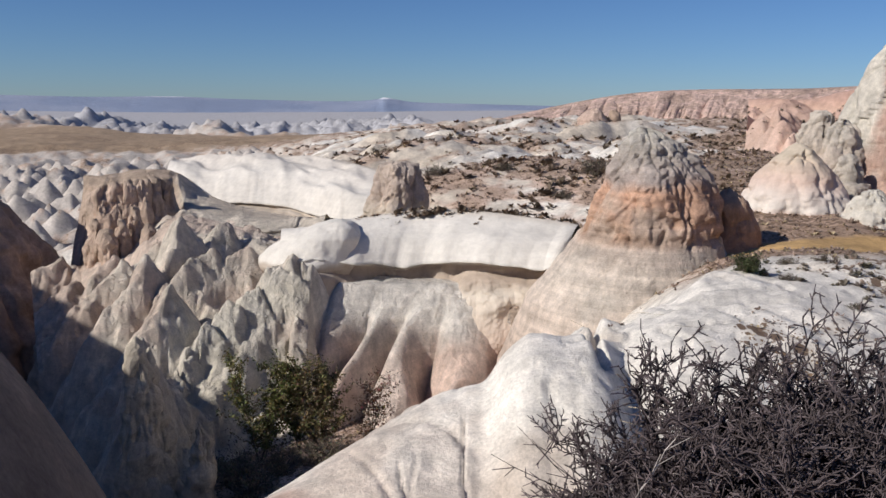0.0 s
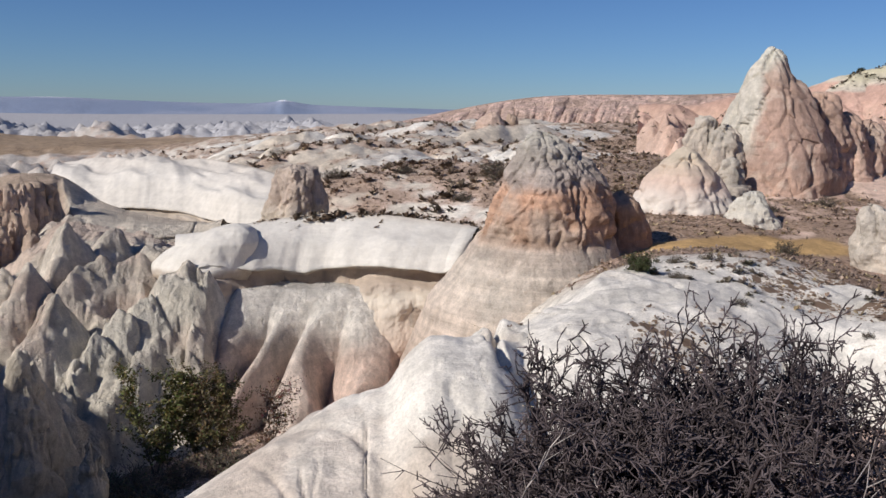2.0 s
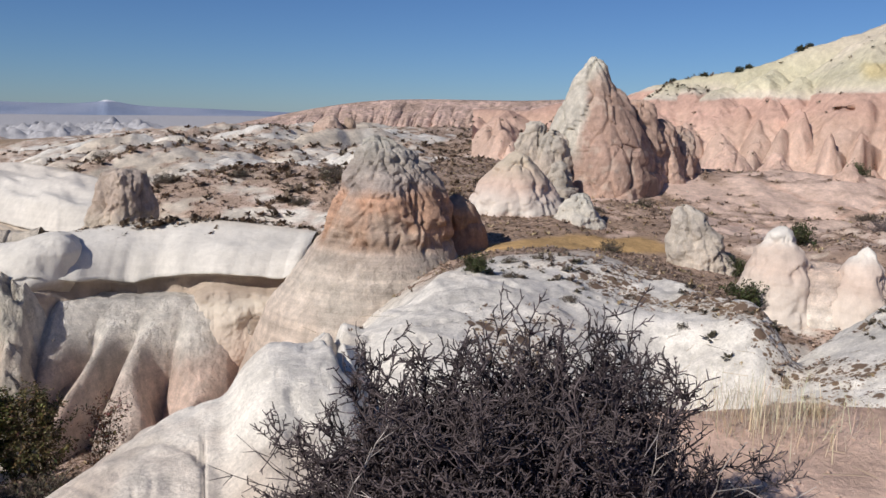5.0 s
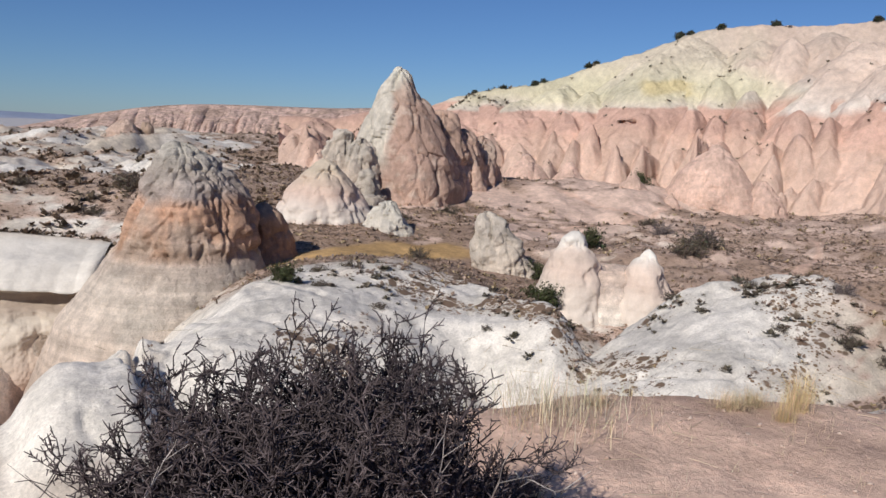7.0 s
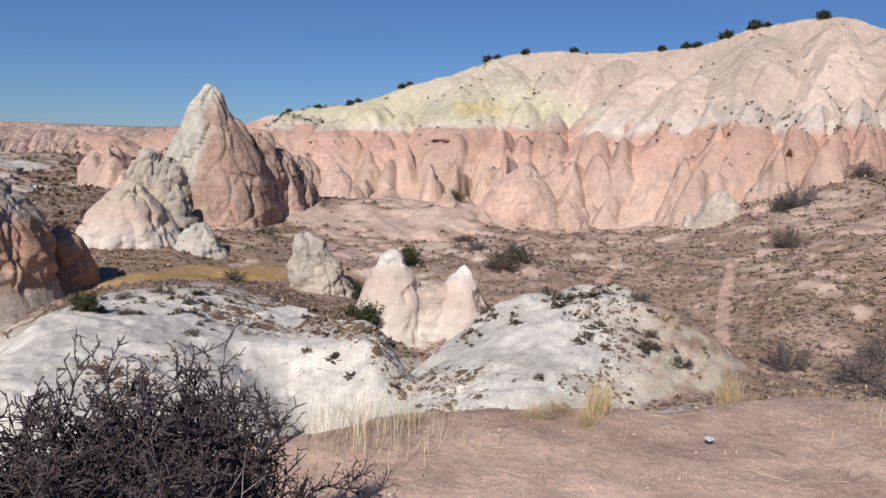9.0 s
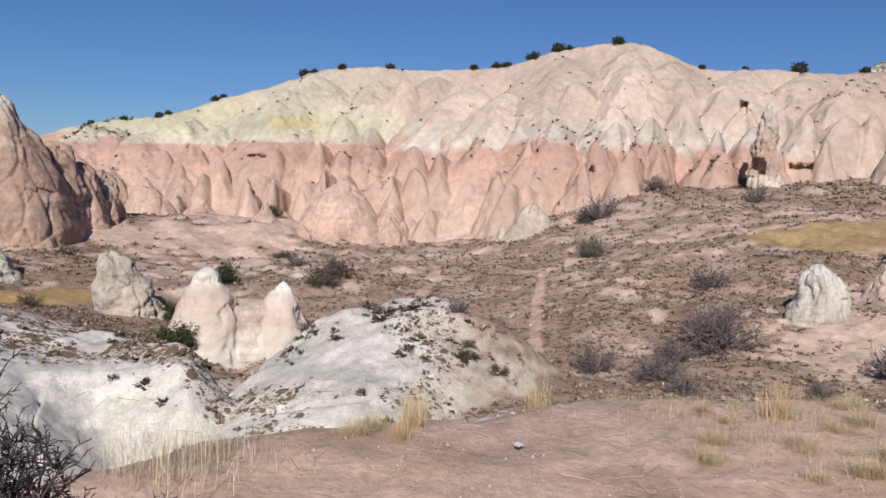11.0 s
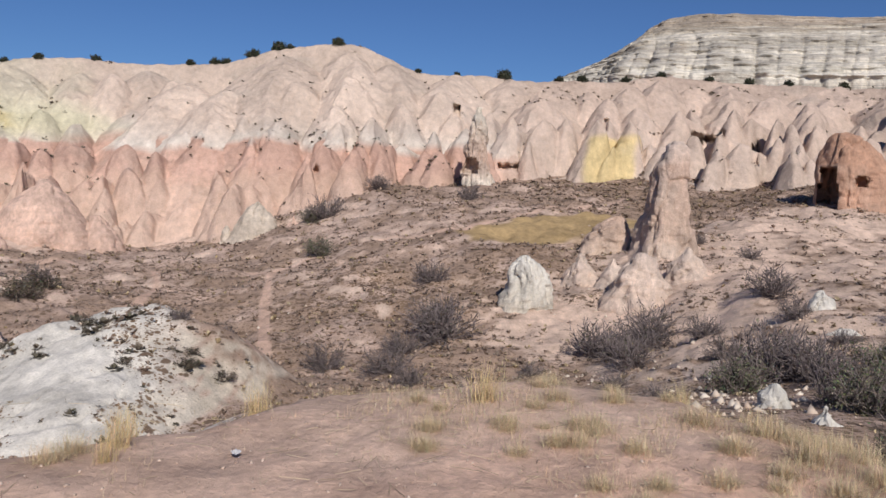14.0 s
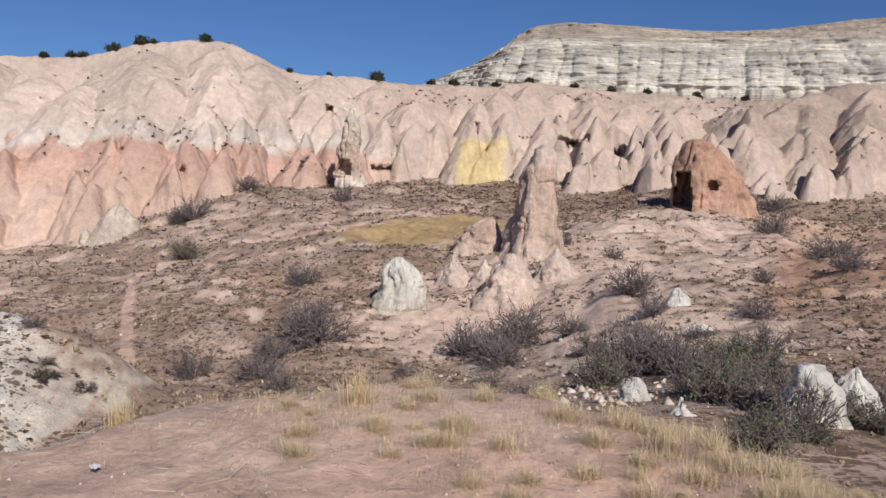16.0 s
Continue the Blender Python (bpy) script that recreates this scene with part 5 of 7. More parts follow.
# the face below the ledges: slanting fins, a broad buttress and rounded ribs
def cone_cliff():
    A, D = np.meshgrid(np.arange(-27.0, 9.2, 0.07), np.arange(33.5, 63, 0.13))
    x, y = D * np.sin(np.radians(A)), D * np.cos(np.radians(A))
    bearing = [-27, -24.5, -22, -20.6, -18, -14, -10.6, -7.4, 0.8, 4.9, 9.2]
    fd, fz = np.interp(A, bearing, [53, 50, 43, 37, 36.5, 37.5, 39.5, 40.5, 41, 41, 43]), np.interp(A, bearing, [-14, -12.9, -12.9, -12.2, -13, -13.5, -14.3, -15, -15, -13.4, -11.2])
    bearing = [-27, -24.5, -22, -20, -17.8, -15, -12.7, -10.4, -8.5, 0, 9.2]
    ld, lz = np.interp(A, bearing, [63, 60, 57, 54, 53, 53, 51, 48, 46, 46, 46]), np.interp(A, bearing, [-10.6, -9, -8, -6.6, -5.4, -6.0, -6.2, -7.0, -9.2, -9.4, -9.4])
    u = (D - fd) / (ld - fd)
    env = fz + (lz - fz) * u
    z = np.where(u < 0, fz + 4.0 * np.maximum(u, -1.5) * 1.6, np.minimum(env, lz)) - 2.6 * step(1.15, 0.75, u) - 1.0
    wx, wy = x + 0.8 * fbm(x / 2.6, y / 2.6, 0.2, 4, 701), y + 0.8 * fbm(x / 2.6, y / 2.6, 4.2, 4, 702)
    rng = random.Random(29)
    tents = []
    for row in range(8):
        a = -25.5 + rng.uniform(0, 1.5)
        while a < -10.5:
            k = (row + rng.uniform(-0.45, 0.45)) / 7.0
            i = int((a + 27.0) / 0.07)
            d = fd[0, i] + (ld[0, i] - fd[0, i]) * k
            top = fz[0, i] + (lz[0, i] - fz[0, i]) * k + rng.uniform(-0.9, 0.9)
            tents.append((a, d, top, rng.uniform(2.5, 8.0), rng.uniform(15, 75), rng.uniform(0.45, 0.85), rng.uniform(0.9, 1.7)))
            a += math.degrees(rng.uniform(2.4, 6.0) / d)
    # bearing, distance, tip, run of its spine, turn of the spine to the left, fall along the spine, steepness
    tents += [(-17.8, 51, -5.1, 3.0, 20, 0.9, 1.5), (-18.6, 44, -7.9, 4.0, 40, 0.8, 1.2), (-20.6, 36.8, -8.4, 0.6, 10, 1.2, 2.6), (-19.9, 47.5, -6.9, 4.0, 45, 0.8, 1.5), (-16.0, 48.5, -6.6, 5.0, 50, 0.7, 1.4),
              (-21.7, 51.5, -7.7, 4.5, 50, 0.8, 1.6), (-13.4, 49, -6.7, 4.2, 55, 0.6, 1.5)]
    for a, d, top, run, turn, fall, steep in tents:
        p = (d * math.sin(radians(a)), d * math.cos(radians(a)))
        b = radians(a + 180 + turn)
        q = (p[0] + run * math.sin(b), p[1] + run * math.cos(b))
        off, t = capsule(wx, wy, p, q)
        z = np.maximum(z, top - fall * run * t ** 1.2 - steep * (np.sqrt(off * off + 0.05) - 0.22) - 0.14 * off * off)
    # the buttress: a broken face that leans back, with a sharp edge on one side
    bearing = [-19.5, -18, -16, -14, -12, -10.5, -9.2]
    edge_d, edge_z = np.interp(A, bearing, [39.5, 41, 43, 44, 45, 45.4, 45.6]), np.interp(A, bearing, [-12.4, -10.7, -9.4, -8.4, -7.4, -6.7, -7.2])
    val, joint = blocks((wx + 0.6 * wy) / 2.3, (wy - 0.4 * wx) / 1.5, 0 * wx + 0.5, 731)
    face = edge_z - 1.25 * np.maximum(edge_d - D, 0) - 0.55 * np.maximum(D - edge_d, 0) + 1.1 * (val - 0.5) - 0.5 * (1 - joint) + 0.7 * fbm(x / 3.2, y / 3.2, 0.6, 3, 733)
    face = face - 2.6 * np.maximum(np.radians(A + 9.2 + 0.12 * (45 - D)) * D, 0) - 1.5 * np.maximum(np.radians(-19.3 - A) * D, 0)
    z = np.maximum(z, face)
    # the ribs: one bench under the ledge that parts downward into rounded tongues with narrow gullies
    low = np.clip(45.9 - D - 0.4 * vnoise(A / 2.0, 0.3, 0.2, 737), 0, 9)
    q = (A + 3.6 + 0.75 * low + 0.95 * np.sin(low * 1.05 + 0.5 * A)) / 3.5 + 0.22 * vnoise(A / 3, D / 3, 0.5, 739)
    f = np.abs(2 * (q - np.floor(q + 0.5)))
    tongue = -8.55 - 1.02 * low - (3.0 + 0.8 * np.sin(1.7 * np.floor(q + 0.5))) * step(0.3, 2.4, low) * f ** 2.2 - 0.35 * step(0.6, 2.0, low) * (1 - np.cos(f * 1.5))
    side = np.maximum(np.radians(-7.2 - 0.5 * low - A), 0) * D + np.maximum(np.radians(A - 5.6 + 0.25 * low), 0) * D
    z = np.maximum(z, np.where(D < 49, tongue - 1.3 * side ** 1.3, -99))
    fins = step(-8.0, -9.6, A)
    z = z + (0.13 + 0.16 * fins) * fbm(x / 0.9, y / 0.9, z / 1.4, 4, 711) + (0.10 + 0.30 * fins) * (ridged(x / 1.1, y / 1.1, z / 3.5, 4, 713) - 0.5)
    P = np.stack([x, y, z], -1)
    n, m = fbm(x / 3, y / 3, z / 2, 4, 715), fbm(x / 7, y / 7, z / 5, 3, 717)
    grey = mix((0.58, 0.47, 0.39), (0.65, 0.58, 0.49), step(-0.3, 0.3, n + 0.5 * m))
    green = mix((0.60, 0.54, 0.44), (0.67, 0.62, 0.53), step(-0.3, 0.3, n))
    green = mix(green, (0.60, 0.46, 0.38), 0.7 * step(0.05, 0.5, m))
    rib = mix(mix((0.64, 0.49, 0.41), (0.69, 0.57, 0.49), step(-0.2, 0.3, n)), (0.74, 0.69, 0.62), step(-12.2, -9.8, z + 0.8 * n))
    col = mix(grey, green, step(46.5, 44.5, D + n) * step(-20, -18.5, A))
    col = mix(col, rib, step(-9.8, -8.4, A + 0.5 * n))
    brown = step(4.2, 5.2, A + 0.8 * n) * step(-12.2, -11.0, z + 0.8 * m) * step(-0.5, 0.0, n + 0.4)
    return grid_mesh("cone_cliff", P, mix(col, mix((0.27, 0.19, 0.135), (0.42, 0.31, 0.23), step(-0.2, 0.3, n)), 0.85 * brown), CONE)


tagged(new("cone_cliff", cone_cliff()), "crowd of grey-cream and pink tent-shaped tuff cones", "cliff", kind="structure")
# columns of the flat-topped brown crag
for i, (az, dist, top, w) in enumerate(((-22.5, 62, -4.3, 0.75), (-21.7, 62, -4.1, 0.7), (-20.9, 62, -4.0, 0.7), (-20.1, 62, -4.0, 0.7), (-19.3, 62.5, -4.0, 0.7), (-18.6, 63, -4.1, 0.65), (-21.4, 58, -6.4, 0.6), (-22.3, 57, -6.8, 0.6), (-19.8, 57, -6.5, 0.65), (-20.6, 59, -5.6, 0.6), (-23.0, 60, -6.4, 0.7))):
    x, y, _ = toward(az, dist)
    rock("tuff_column", (x, y), [(-16, w * 2.4, w * 2.4, 0), (top - 4.5, w * 1.6, w * 1.7, 0), (top - 2, w * 1.15, w * 1.2, 0), (top - 0.5, w * 0.85, w * 0.9, 0), (top, w * 0.5, w * 0.5, 0)],
         plain((-16, (0.55, 0.42, 0.33)), (top - 2.5, (0.52, 0.39, 0.30)), (top - 0.8, (0.50, 0.38, 0.30)), (top, (0.42, 0.33, 0.26))), TUFF, az, (4, 0.2), (1.2, 0.5), (0, 0), 570 + i * 3, 80, 90, (0, 1.5), label="brown column of a flat-topped tuff crag", group="columns of the brown crag", category="tuff column")

# single cones that stand clear of the cliffs
def clear_cone(az, dist, top, w, foot, seed, c0, c1, label, group):
    h = top - foot
    rock("tuff_cone", toward(az, dist)[:2], [(foot, w * 2.2, w * 2.2, 0), (foot + 0.35 * h, w * 1.55, w * 1.5, 0), (foot + 0.65 * h, w * 1.05, w, 0.05), (foot + 0.85 * h, w * 0.65, w * 0.6, 0.05), (foot + 0.96 * h, w * 0.3, w * 0.3, 0), (top, w * 0.08, w * 0.08, 0)],
         plain((foot, c0), (top - 1.5, c0), (top, c1)), TUFF, az, (6, 0.14), (1.0, 0.4), (0, 0), seed, 90, 90, split=(foot + 0.65 * h, "foot", "tip"), label=label, group=group, category="tuff cone")


for az, dist, top, w, seed in ((-21.0, 33, -7.4, 0.62, 106), (-20.2, 33.5, -8.0, 0.5, 108), (-17.2, 30.5, -10.2, 0.45, 109)):
    clear_cone(az, dist, top, w, -15, seed, (0.52, 0.45, 0.36), (0.54, 0.48, 0.39), "slim cream tuff pillar at the shadow's edge", "pillars over the valley")
for az, dist, top, w, seed in ((-25.7, 59, -11.3, 0.7, 120), (-26.3, 60, -11.1, 0.7, 121), (-25.0, 57, -11.4, 0.8, 122), (-23.6, 52, -10.6, 1.2, 123)):
    clear_cone(az, dist, top, w, -19, seed, (0.48, 0.40, 0.33), (0.52, 0.46, 0.39), "small pale tuff cone on the side valley floor", "small cones on the valley floor")
rock("brown_hill", toward(-33.0, 74)[:2], [(-24, 16, 18, 0), (-17, 12.5, 14, 0), (-11, 9.2, 10, 0), (-6, 6.0, 7, 0), (-2.5, 3.0, 4, 0), (-1, 0.6, 1, 0)], plain((-24, BROWN), (-12, (0.46, 0.34, 0.27)), (-1, (0.40, 0.32, 0.26))), TUFF, -33, (16, 0.14), (3, 1.2), (0, 0), 131, 200, 120, label="steep brown valley side of fluted tuff", category="hill")

# ---------------------------------------------------------------- plants
def plant_material(name, rough=0.8, var=0.35, scale=9.0):
    m, nt, b = principled(name, rough, 0.2)
    at = nt.nodes.new("ShaderNodeAttribute")
    at.attribute_name = "tint"
    geo = nt.nodes.new("ShaderNodeNewGeometry")
    n = node(nt, "ShaderNodeTexNoise", Scale=scale, Detail=4.0)
    nt.links.new(geo.outputs["Position"], n.inputs["Vector"])
    add = nt.nodes.new("ShaderNodeMath")
    nt.links.new(geo.outputs["Random Per Island"], add.inputs[0])
    nt.links.new(n.outputs["Fac"], add.inputs[1])
    r = node(nt, "ShaderNodeMapRange")
    r.inputs["From Min"].default_value, r.inputs["From Max"].default_value = 0.3, 1.5
    r.inputs["To Min"].default_value, r.inputs["To Max"].default_value = 1 - var, 1 + var
    nt.links.new(add.outputs[0], r.inputs["Value"])
    v = nt.nodes.new("ShaderNodeVectorMath")
    v.operation = "MULTIPLY"
    nt.links.new(at.outputs["Color"], v.inputs[0])
    nt.links.new(r.outputs["Result"], v.inputs[1])
    nt.links.new(v.outputs[0], b.inputs["Base Color"])
    return m


TWIG = plant_material("bare_twigs", 0.75, 0.4, 20.0)
LEAF = plant_material("small_leaves", 0.6, 0.45, 6.0)
HAY = plant_material("dry_grass_blades", 0.7, 0.3, 6.0)


def tri_mesh(name, V, T, C, mat):
    """A mesh of loose triangles and prisms with a colour for each vertex."""
    V, T, C = np.asarray(V, np.float32), np.asarray(T, np.int32), np.asarray(C, np.float32)
    me = bpy.data.meshes.new(name)
    me.vertices.add(len(V))
    me.vertices.foreach_set("co", V.reshape(-1))
    me.loops.add(3 * len(T))
    me.loops.foreach_set("vertex_index", T.reshape(-1))
    me.polygons.add(len(T))
    me.polygons.foreach_set("loop_start", (np.arange(len(T)) * 3).astype(np.int32))
    me.update(calc_edges=True)
    at = me.attributes.new("tint", "FLOAT_COLOR", "POINT")
    rgba = np.ones((len(V), 4), np.float32)
    rgba[:, :3] = C
    at.data.foreach_set("color", rgba.reshape(-1))
    me.materials.append(mat)
    return me


def tubes(segments, colours):
    """Three-sided tapering twigs from rows (a, b, radius at a, radius at b)."""
    seg = np.asarray(segments, float)
    a, b, ra, rb = seg[:, 0:3], seg[:, 3:6], seg[:, 6], seg[:, 7]
    d = b - a
    d /= np.linalg.norm(d, axis=1, keepdims=True) + 1e-9
    up = np.where(np.abs(d[:, 2:3]) > 0.9, [[1.0, 0, 0]], [[0, 0, 1.0]])
    p = np.cross(d, up)
    p /= np.linalg.norm(p, axis=1, keepdims=True) + 1e-9
    q = np.cross(d, p)
    V = []
    for base, r in ((a, ra), (b, rb)):
        for k in range(3):
            an = 2 * math.pi * k / 3
            V.append(base + (p * math.cos(an) + q * math.sin(an)) * r[:, None])
    V = np.stack(V, 1)
    n = len(seg)
    t = np.array([(0, 1, 4), (0, 4, 3), (1, 2, 5), (1, 5, 4), (2, 0, 3), (2, 3, 5)])
    T = (np.arange(n)[:, None, None] * 6 + t[None]).reshape(-1, 3)
    return V.reshape(-1, 3), T, np.repeat(np.asarray(colours, float), 6, 0)


def leaf_tris(centres, size, colours, rng, flat=0.0):
    """One bent leaf of two triangles at each centre."""
    n = len(centres)
    d = rng.normal(size=(n, 3))
    d[:, 2] += flat
    d /= np.linalg.norm(d, axis=1, keepdims=True)
    e = np.cross(d, rng.normal(size=(n, 3)))
    e /= np.linalg.norm(e, axis=1, keepdims=True) + 1e-9
    sz = np.asarray(size).reshape(-1, 1) * rng.uniform(0.6, 1.3, (n, 1))
    V = np.stack([centres - d * sz, centres + e * sz * 0.45, centres + d * sz, centres - e * sz * 0.45 + np.cross(d, e) * sz * 0.25], 1)
    T = (np.arange(n)[:, None, None] * 4 + np.array([(0, 1, 2), (0, 2, 3)])[None]).reshape(-1, 3)
    return V.reshape(-1, 3), T, np.repeat(colours, 4, 0)


def wander(p, d, length, steps, rng, kink=0.35, lift=0.0):
    """A bent twig as a row of points."""
    out = [p]
    for _ in range(steps):
        d = d + rng.normal(size=3) * kink
        d[2] += lift
        d = d / np.linalg.norm(d)
        p = p + d * length / steps
        out.append(p)
    return out, d


def part(name, me, parent, label=""):
    ob = new(name, me)
    ob.parent = parent
    return tagged(ob, label) if label else ob


def empty(name, at, label, category, group=""):
    ob = new(name)
    ob.empty_display_size = 0.2
    ob.location = at
    return tagged(ob, label, category, group)


# ---- the thorn bush beside the camera
def thorn_bush(at, rx, ry, h):
    rng = np.random.default_rng(5)
    root = empty("thorn_bush", at, "leafless dark thorn bush with tangled spiny twigs", "bush")
    twigs, ct = [], []
    dark, tip, bleached = np.array((0.054, 0.042, 0.044)), np.array((0.115, 0.092, 0.093)), np.array((0.40, 0.36, 0.33))
    for i in range(470):
        az = rng.uniform(0, 2 * math.pi)
        el = math.asin(rng.uniform(0.0, 1.0) ** 0.75)
        lump = 0.90 + 0.13 * math.sin(3 * az + 1.0) * math.cos(el) + 0.06 * math.sin(7 * az + 5 * el)
        reach = rng.uniform(0.66, 1.0) * lump
        goal = np.array((math.cos(az) * math.cos(el) * rx, math.sin(az) * math.cos(el) * ry, 0.10 + (h - 0.10) * math.sin(el))) * reach
        foot = np.array((rng.normal() * 0.12, rng.normal() * 0.12, -0.05))
        n = 12
        pts = []
        bend = rng.normal(size=3) * 0.12
        for k in range(n + 1):
            f = k / n
            p = foot * (1 - f) + goal * f + bend * math.sin(math.pi * f) + np.array((0, 0, 0.16 * math.sin(math.pi * f) * (1 - el / 1.6)))
            pts.append(p + rng.normal(size=3) * 0.024 * f)
        seg, col = [], []
        for k in range(n):
            f = k / n
            r0, r1 = 0.0075 * (1 - f) ** 1.3 + 0.0018, 0.0075 * max(0.0, 1 - f - 1 / n) ** 1.3 + 0.0016
            seg.append((*pts[k], *pts[k + 1], r0, r1))
            col.append(dark * rng.uniform(0.7, 1.2))
        if i < 60:
            part("stem", tri_mesh("stem", *tubes(seg, col), TWIG), root)
        else:
            twigs += seg
            ct += col
        for k in range(3, n + 1):
            f = k / n
            for _ in range(5 if f > 0.55 else 2):
                d = (pts[k] - pts[k - 1])
                d = d / np.linalg.norm(d) + rng.normal(size=3) * 0.75
                d[2] += 0.35
                d /= np.linalg.norm(d)
                ln = rng.uniform(0.04, 0.125)
                q, dd = wander(pts[k] - (pts[k] - pts[k - 1]) * rng.random(), d, ln, 3, rng, 0.30, 0.08)
                for j in range(3):
                    twigs.append((*q[j], *q[j + 1], 0.0026 - 0.0004 * j, 0.0022 - 0.0004 * j))
                    ct.append((dark * (1 - j / 3) + tip * j / 3) * rng.uniform(0.7, 1.3))
                    for _ in range(2):
                        s = q[j] + (q[j + 1] - q[j]) * rng.random()
                        e = dd + rng.normal(size=3) * 0.8
                        e /= np.linalg.norm(e)
                        twigs.append((*s, *(s + e * rng.uniform(0.010, 0.034)), 0.0026, 0.0016))
                        ct.append(tip * rng.uniform(0.6, 1.25))
    part("twig_mass", tri_mesh("twig_mass", *tubes(twigs, ct), TWIG), root, "fine spiny dark twigs")
    # bleached dead sticks caught in the bush
    for i in range(30):
        az = rng.uniform(-2.9, 0.4)
        p = np.array((math.cos(az) * rx * rng.uniform(0.2, 0.85), math.sin(az) * ry * rng.uniform(0.2, 0.85), rng.uniform(0.2, 0.7) * h))
        q, d = wander(p, rng.normal(size=3) * (1, 1, 0.5), rng.uniform(0.2, 0.5), 7, rng, 0.2, 0.02)
        seg, col = [], []
        for j in range(7):
            seg.append((*q[j], *q[j + 1], 0.0036 - 0.0004 * j, 0.0032 - 0.0004 * j))
            col.append(bleached * rng.uniform(0.6, 1.1))
            if j > 1:
                e = d + rng.normal(size=3) * 0.7
                e /= np.linalg.norm(e)
                seg.append((*q[j], *(q[j] + e * rng.uniform(0.04, 0.12)), 0.0018, 0.001))
                col.append(bleached * rng.uniform(0.6, 1.1))
        part("dead_stick", tri_mesh("dead_stick", *tubes(seg, col), TWIG), root, "bleached grey dead stick")
    # long thin shoots that lean out on one side
    for i in range(9):
        a = rng.uniform(2.6, 3.7)
        q, d = wander(np.array((-0.35, -0.1, rng.uniform(0.25, 0.5))), np.array((math.cos(a), math.sin(a) * 0.6, rng.uniform(0.0, 0.7))), rng.uniform(0.35, 0.6), 8, rng, 0.12, 0.02)
        seg, col = [], []
        for j in range(8):
            seg.append((*q[j], *q[j + 1], 0.0035 - 0.00035 * j, 0.0032 - 0.00035 * j))
            col.append(dark)
            for _ in range(2):
                e = d + rng.normal(size=3) * 0.8
                e /= np.linalg.norm(e)
                seg.append((*q[j], *(q[j] + e * rng.uniform(0.02, 0.09)), 0.0017, 0.001))
                col.append(tip)
        part("shoot", tri_mesh("shoot", *tubes(seg, col), TWIG), root)
    return root


thorn_bush((1.01, 2.07, ground_z(1.01, 2.07)), 0.99, 0.70, 1.09)


# ---- shrubs and trees
def shrub_kind(seed, spread, tall, leaf, bark, leaves, leaf_size, twigs_n, names, upright=0.5):
    """Meshes of one shrub 1 m across: branches and foliage."""
    rng = np.random.default_rng(seed)
    seg, col, spots = [], [], []
    for i in range(twigs_n):
        az, el = rng.uniform(0, 2 * math.pi), math.asin(min(1, rng.uniform(0.12, 1.0)))
        d = np.array((math.cos(az) * math.cos(el) * spread, math.sin(az) * math.cos(el) * spread, math.sin(el) * tall + upright * 0.3))
        ln = np.linalg.norm(d) * 0.5 * rng.uniform(0.75, 1.15)
        q, dd = wander(np.array((rng.normal() * 0.04, rng.normal() * 0.04, -0.03)), d / np.linalg.norm(d), ln, 7, rng, 0.14, 0.03)
        for j in range(7):
            seg.append((*q[j], *q[j + 1], 0.014 * (1 - j / 8), 0.014 * (1 - (j + 1) / 8)))
            col.append(np.array(bark) * rng.uniform(0.7, 1.3))
            if j >= 2:
                for _ in range(2):
                    e = dd + rng.normal(size=3) * 0.7
                    e /= np.linalg.norm(e)
                    w, _ = wander(q[j] + (q[j + 1] - q[j]) * rng.random(), e, rng.uniform(0.1, 0.24), 2, rng, 0.25, 0.04)
                    for k in range(2):
                        seg.append((*w[k], *w[k + 1], 0.006 - 0.001 * k, 0.005 - 0.001 * k))
                        col.append(np.array(bark) * rng.uniform(0.7, 1.4))
                    spots += w[1:]
    branches = tri_mesh(names[0], *tubes(seg, col), TWIG)
    foliage = None
    if leaves:
        spots = np.array(spots)
        c = spots[rng.integers(0, len(spots), leaves)] + rng.normal(size=(leaves, 3)) * 0.04
        tone = np.array(leaf)[None] * rng.uniform(0.6, 1.5, (leaves, 1)) * (1 + 0.12 * rng.normal(size=(leaves, 3)))
        foliage = tri_mesh(names[1], *leaf_tris(c, np.full(leaves, leaf_size), np.clip(tone, 0.01, 0.8), rng), LEAF)
    return branches, foliage


def place_shrubs(name, kinds, spots, label, category, group, sink=0.05, squash=1.0):
    """Shrubs of the kinds given, at (x, y, width), each a thing with branches and foliage."""
    rng = random.Random(len(spots) * 7 + len(label))
    first = {}
    for i, (x, y, w) in enumerate(spots):
        k = i % len(kinds)
        m = pose(x, y, ground_z(x, y) - sink, 0, 0, rng.uniform(0, 360)) @ Matrix.Diagonal((w, w, w * squash * rng.uniform(0.85, 1.15), 1))
        if k not in first:
            root = empty(name, (0, 0, 0), label, category, group)
            part("branch_frame", kinds[k][0], root)
            if kinds[k][1]:
                part("foliage", kinds[k][1], root)
            first[k] = root
            root.matrix_basis = m
        else:
            c = copy_thing(first[k], m)
            c.matrix_basis = m


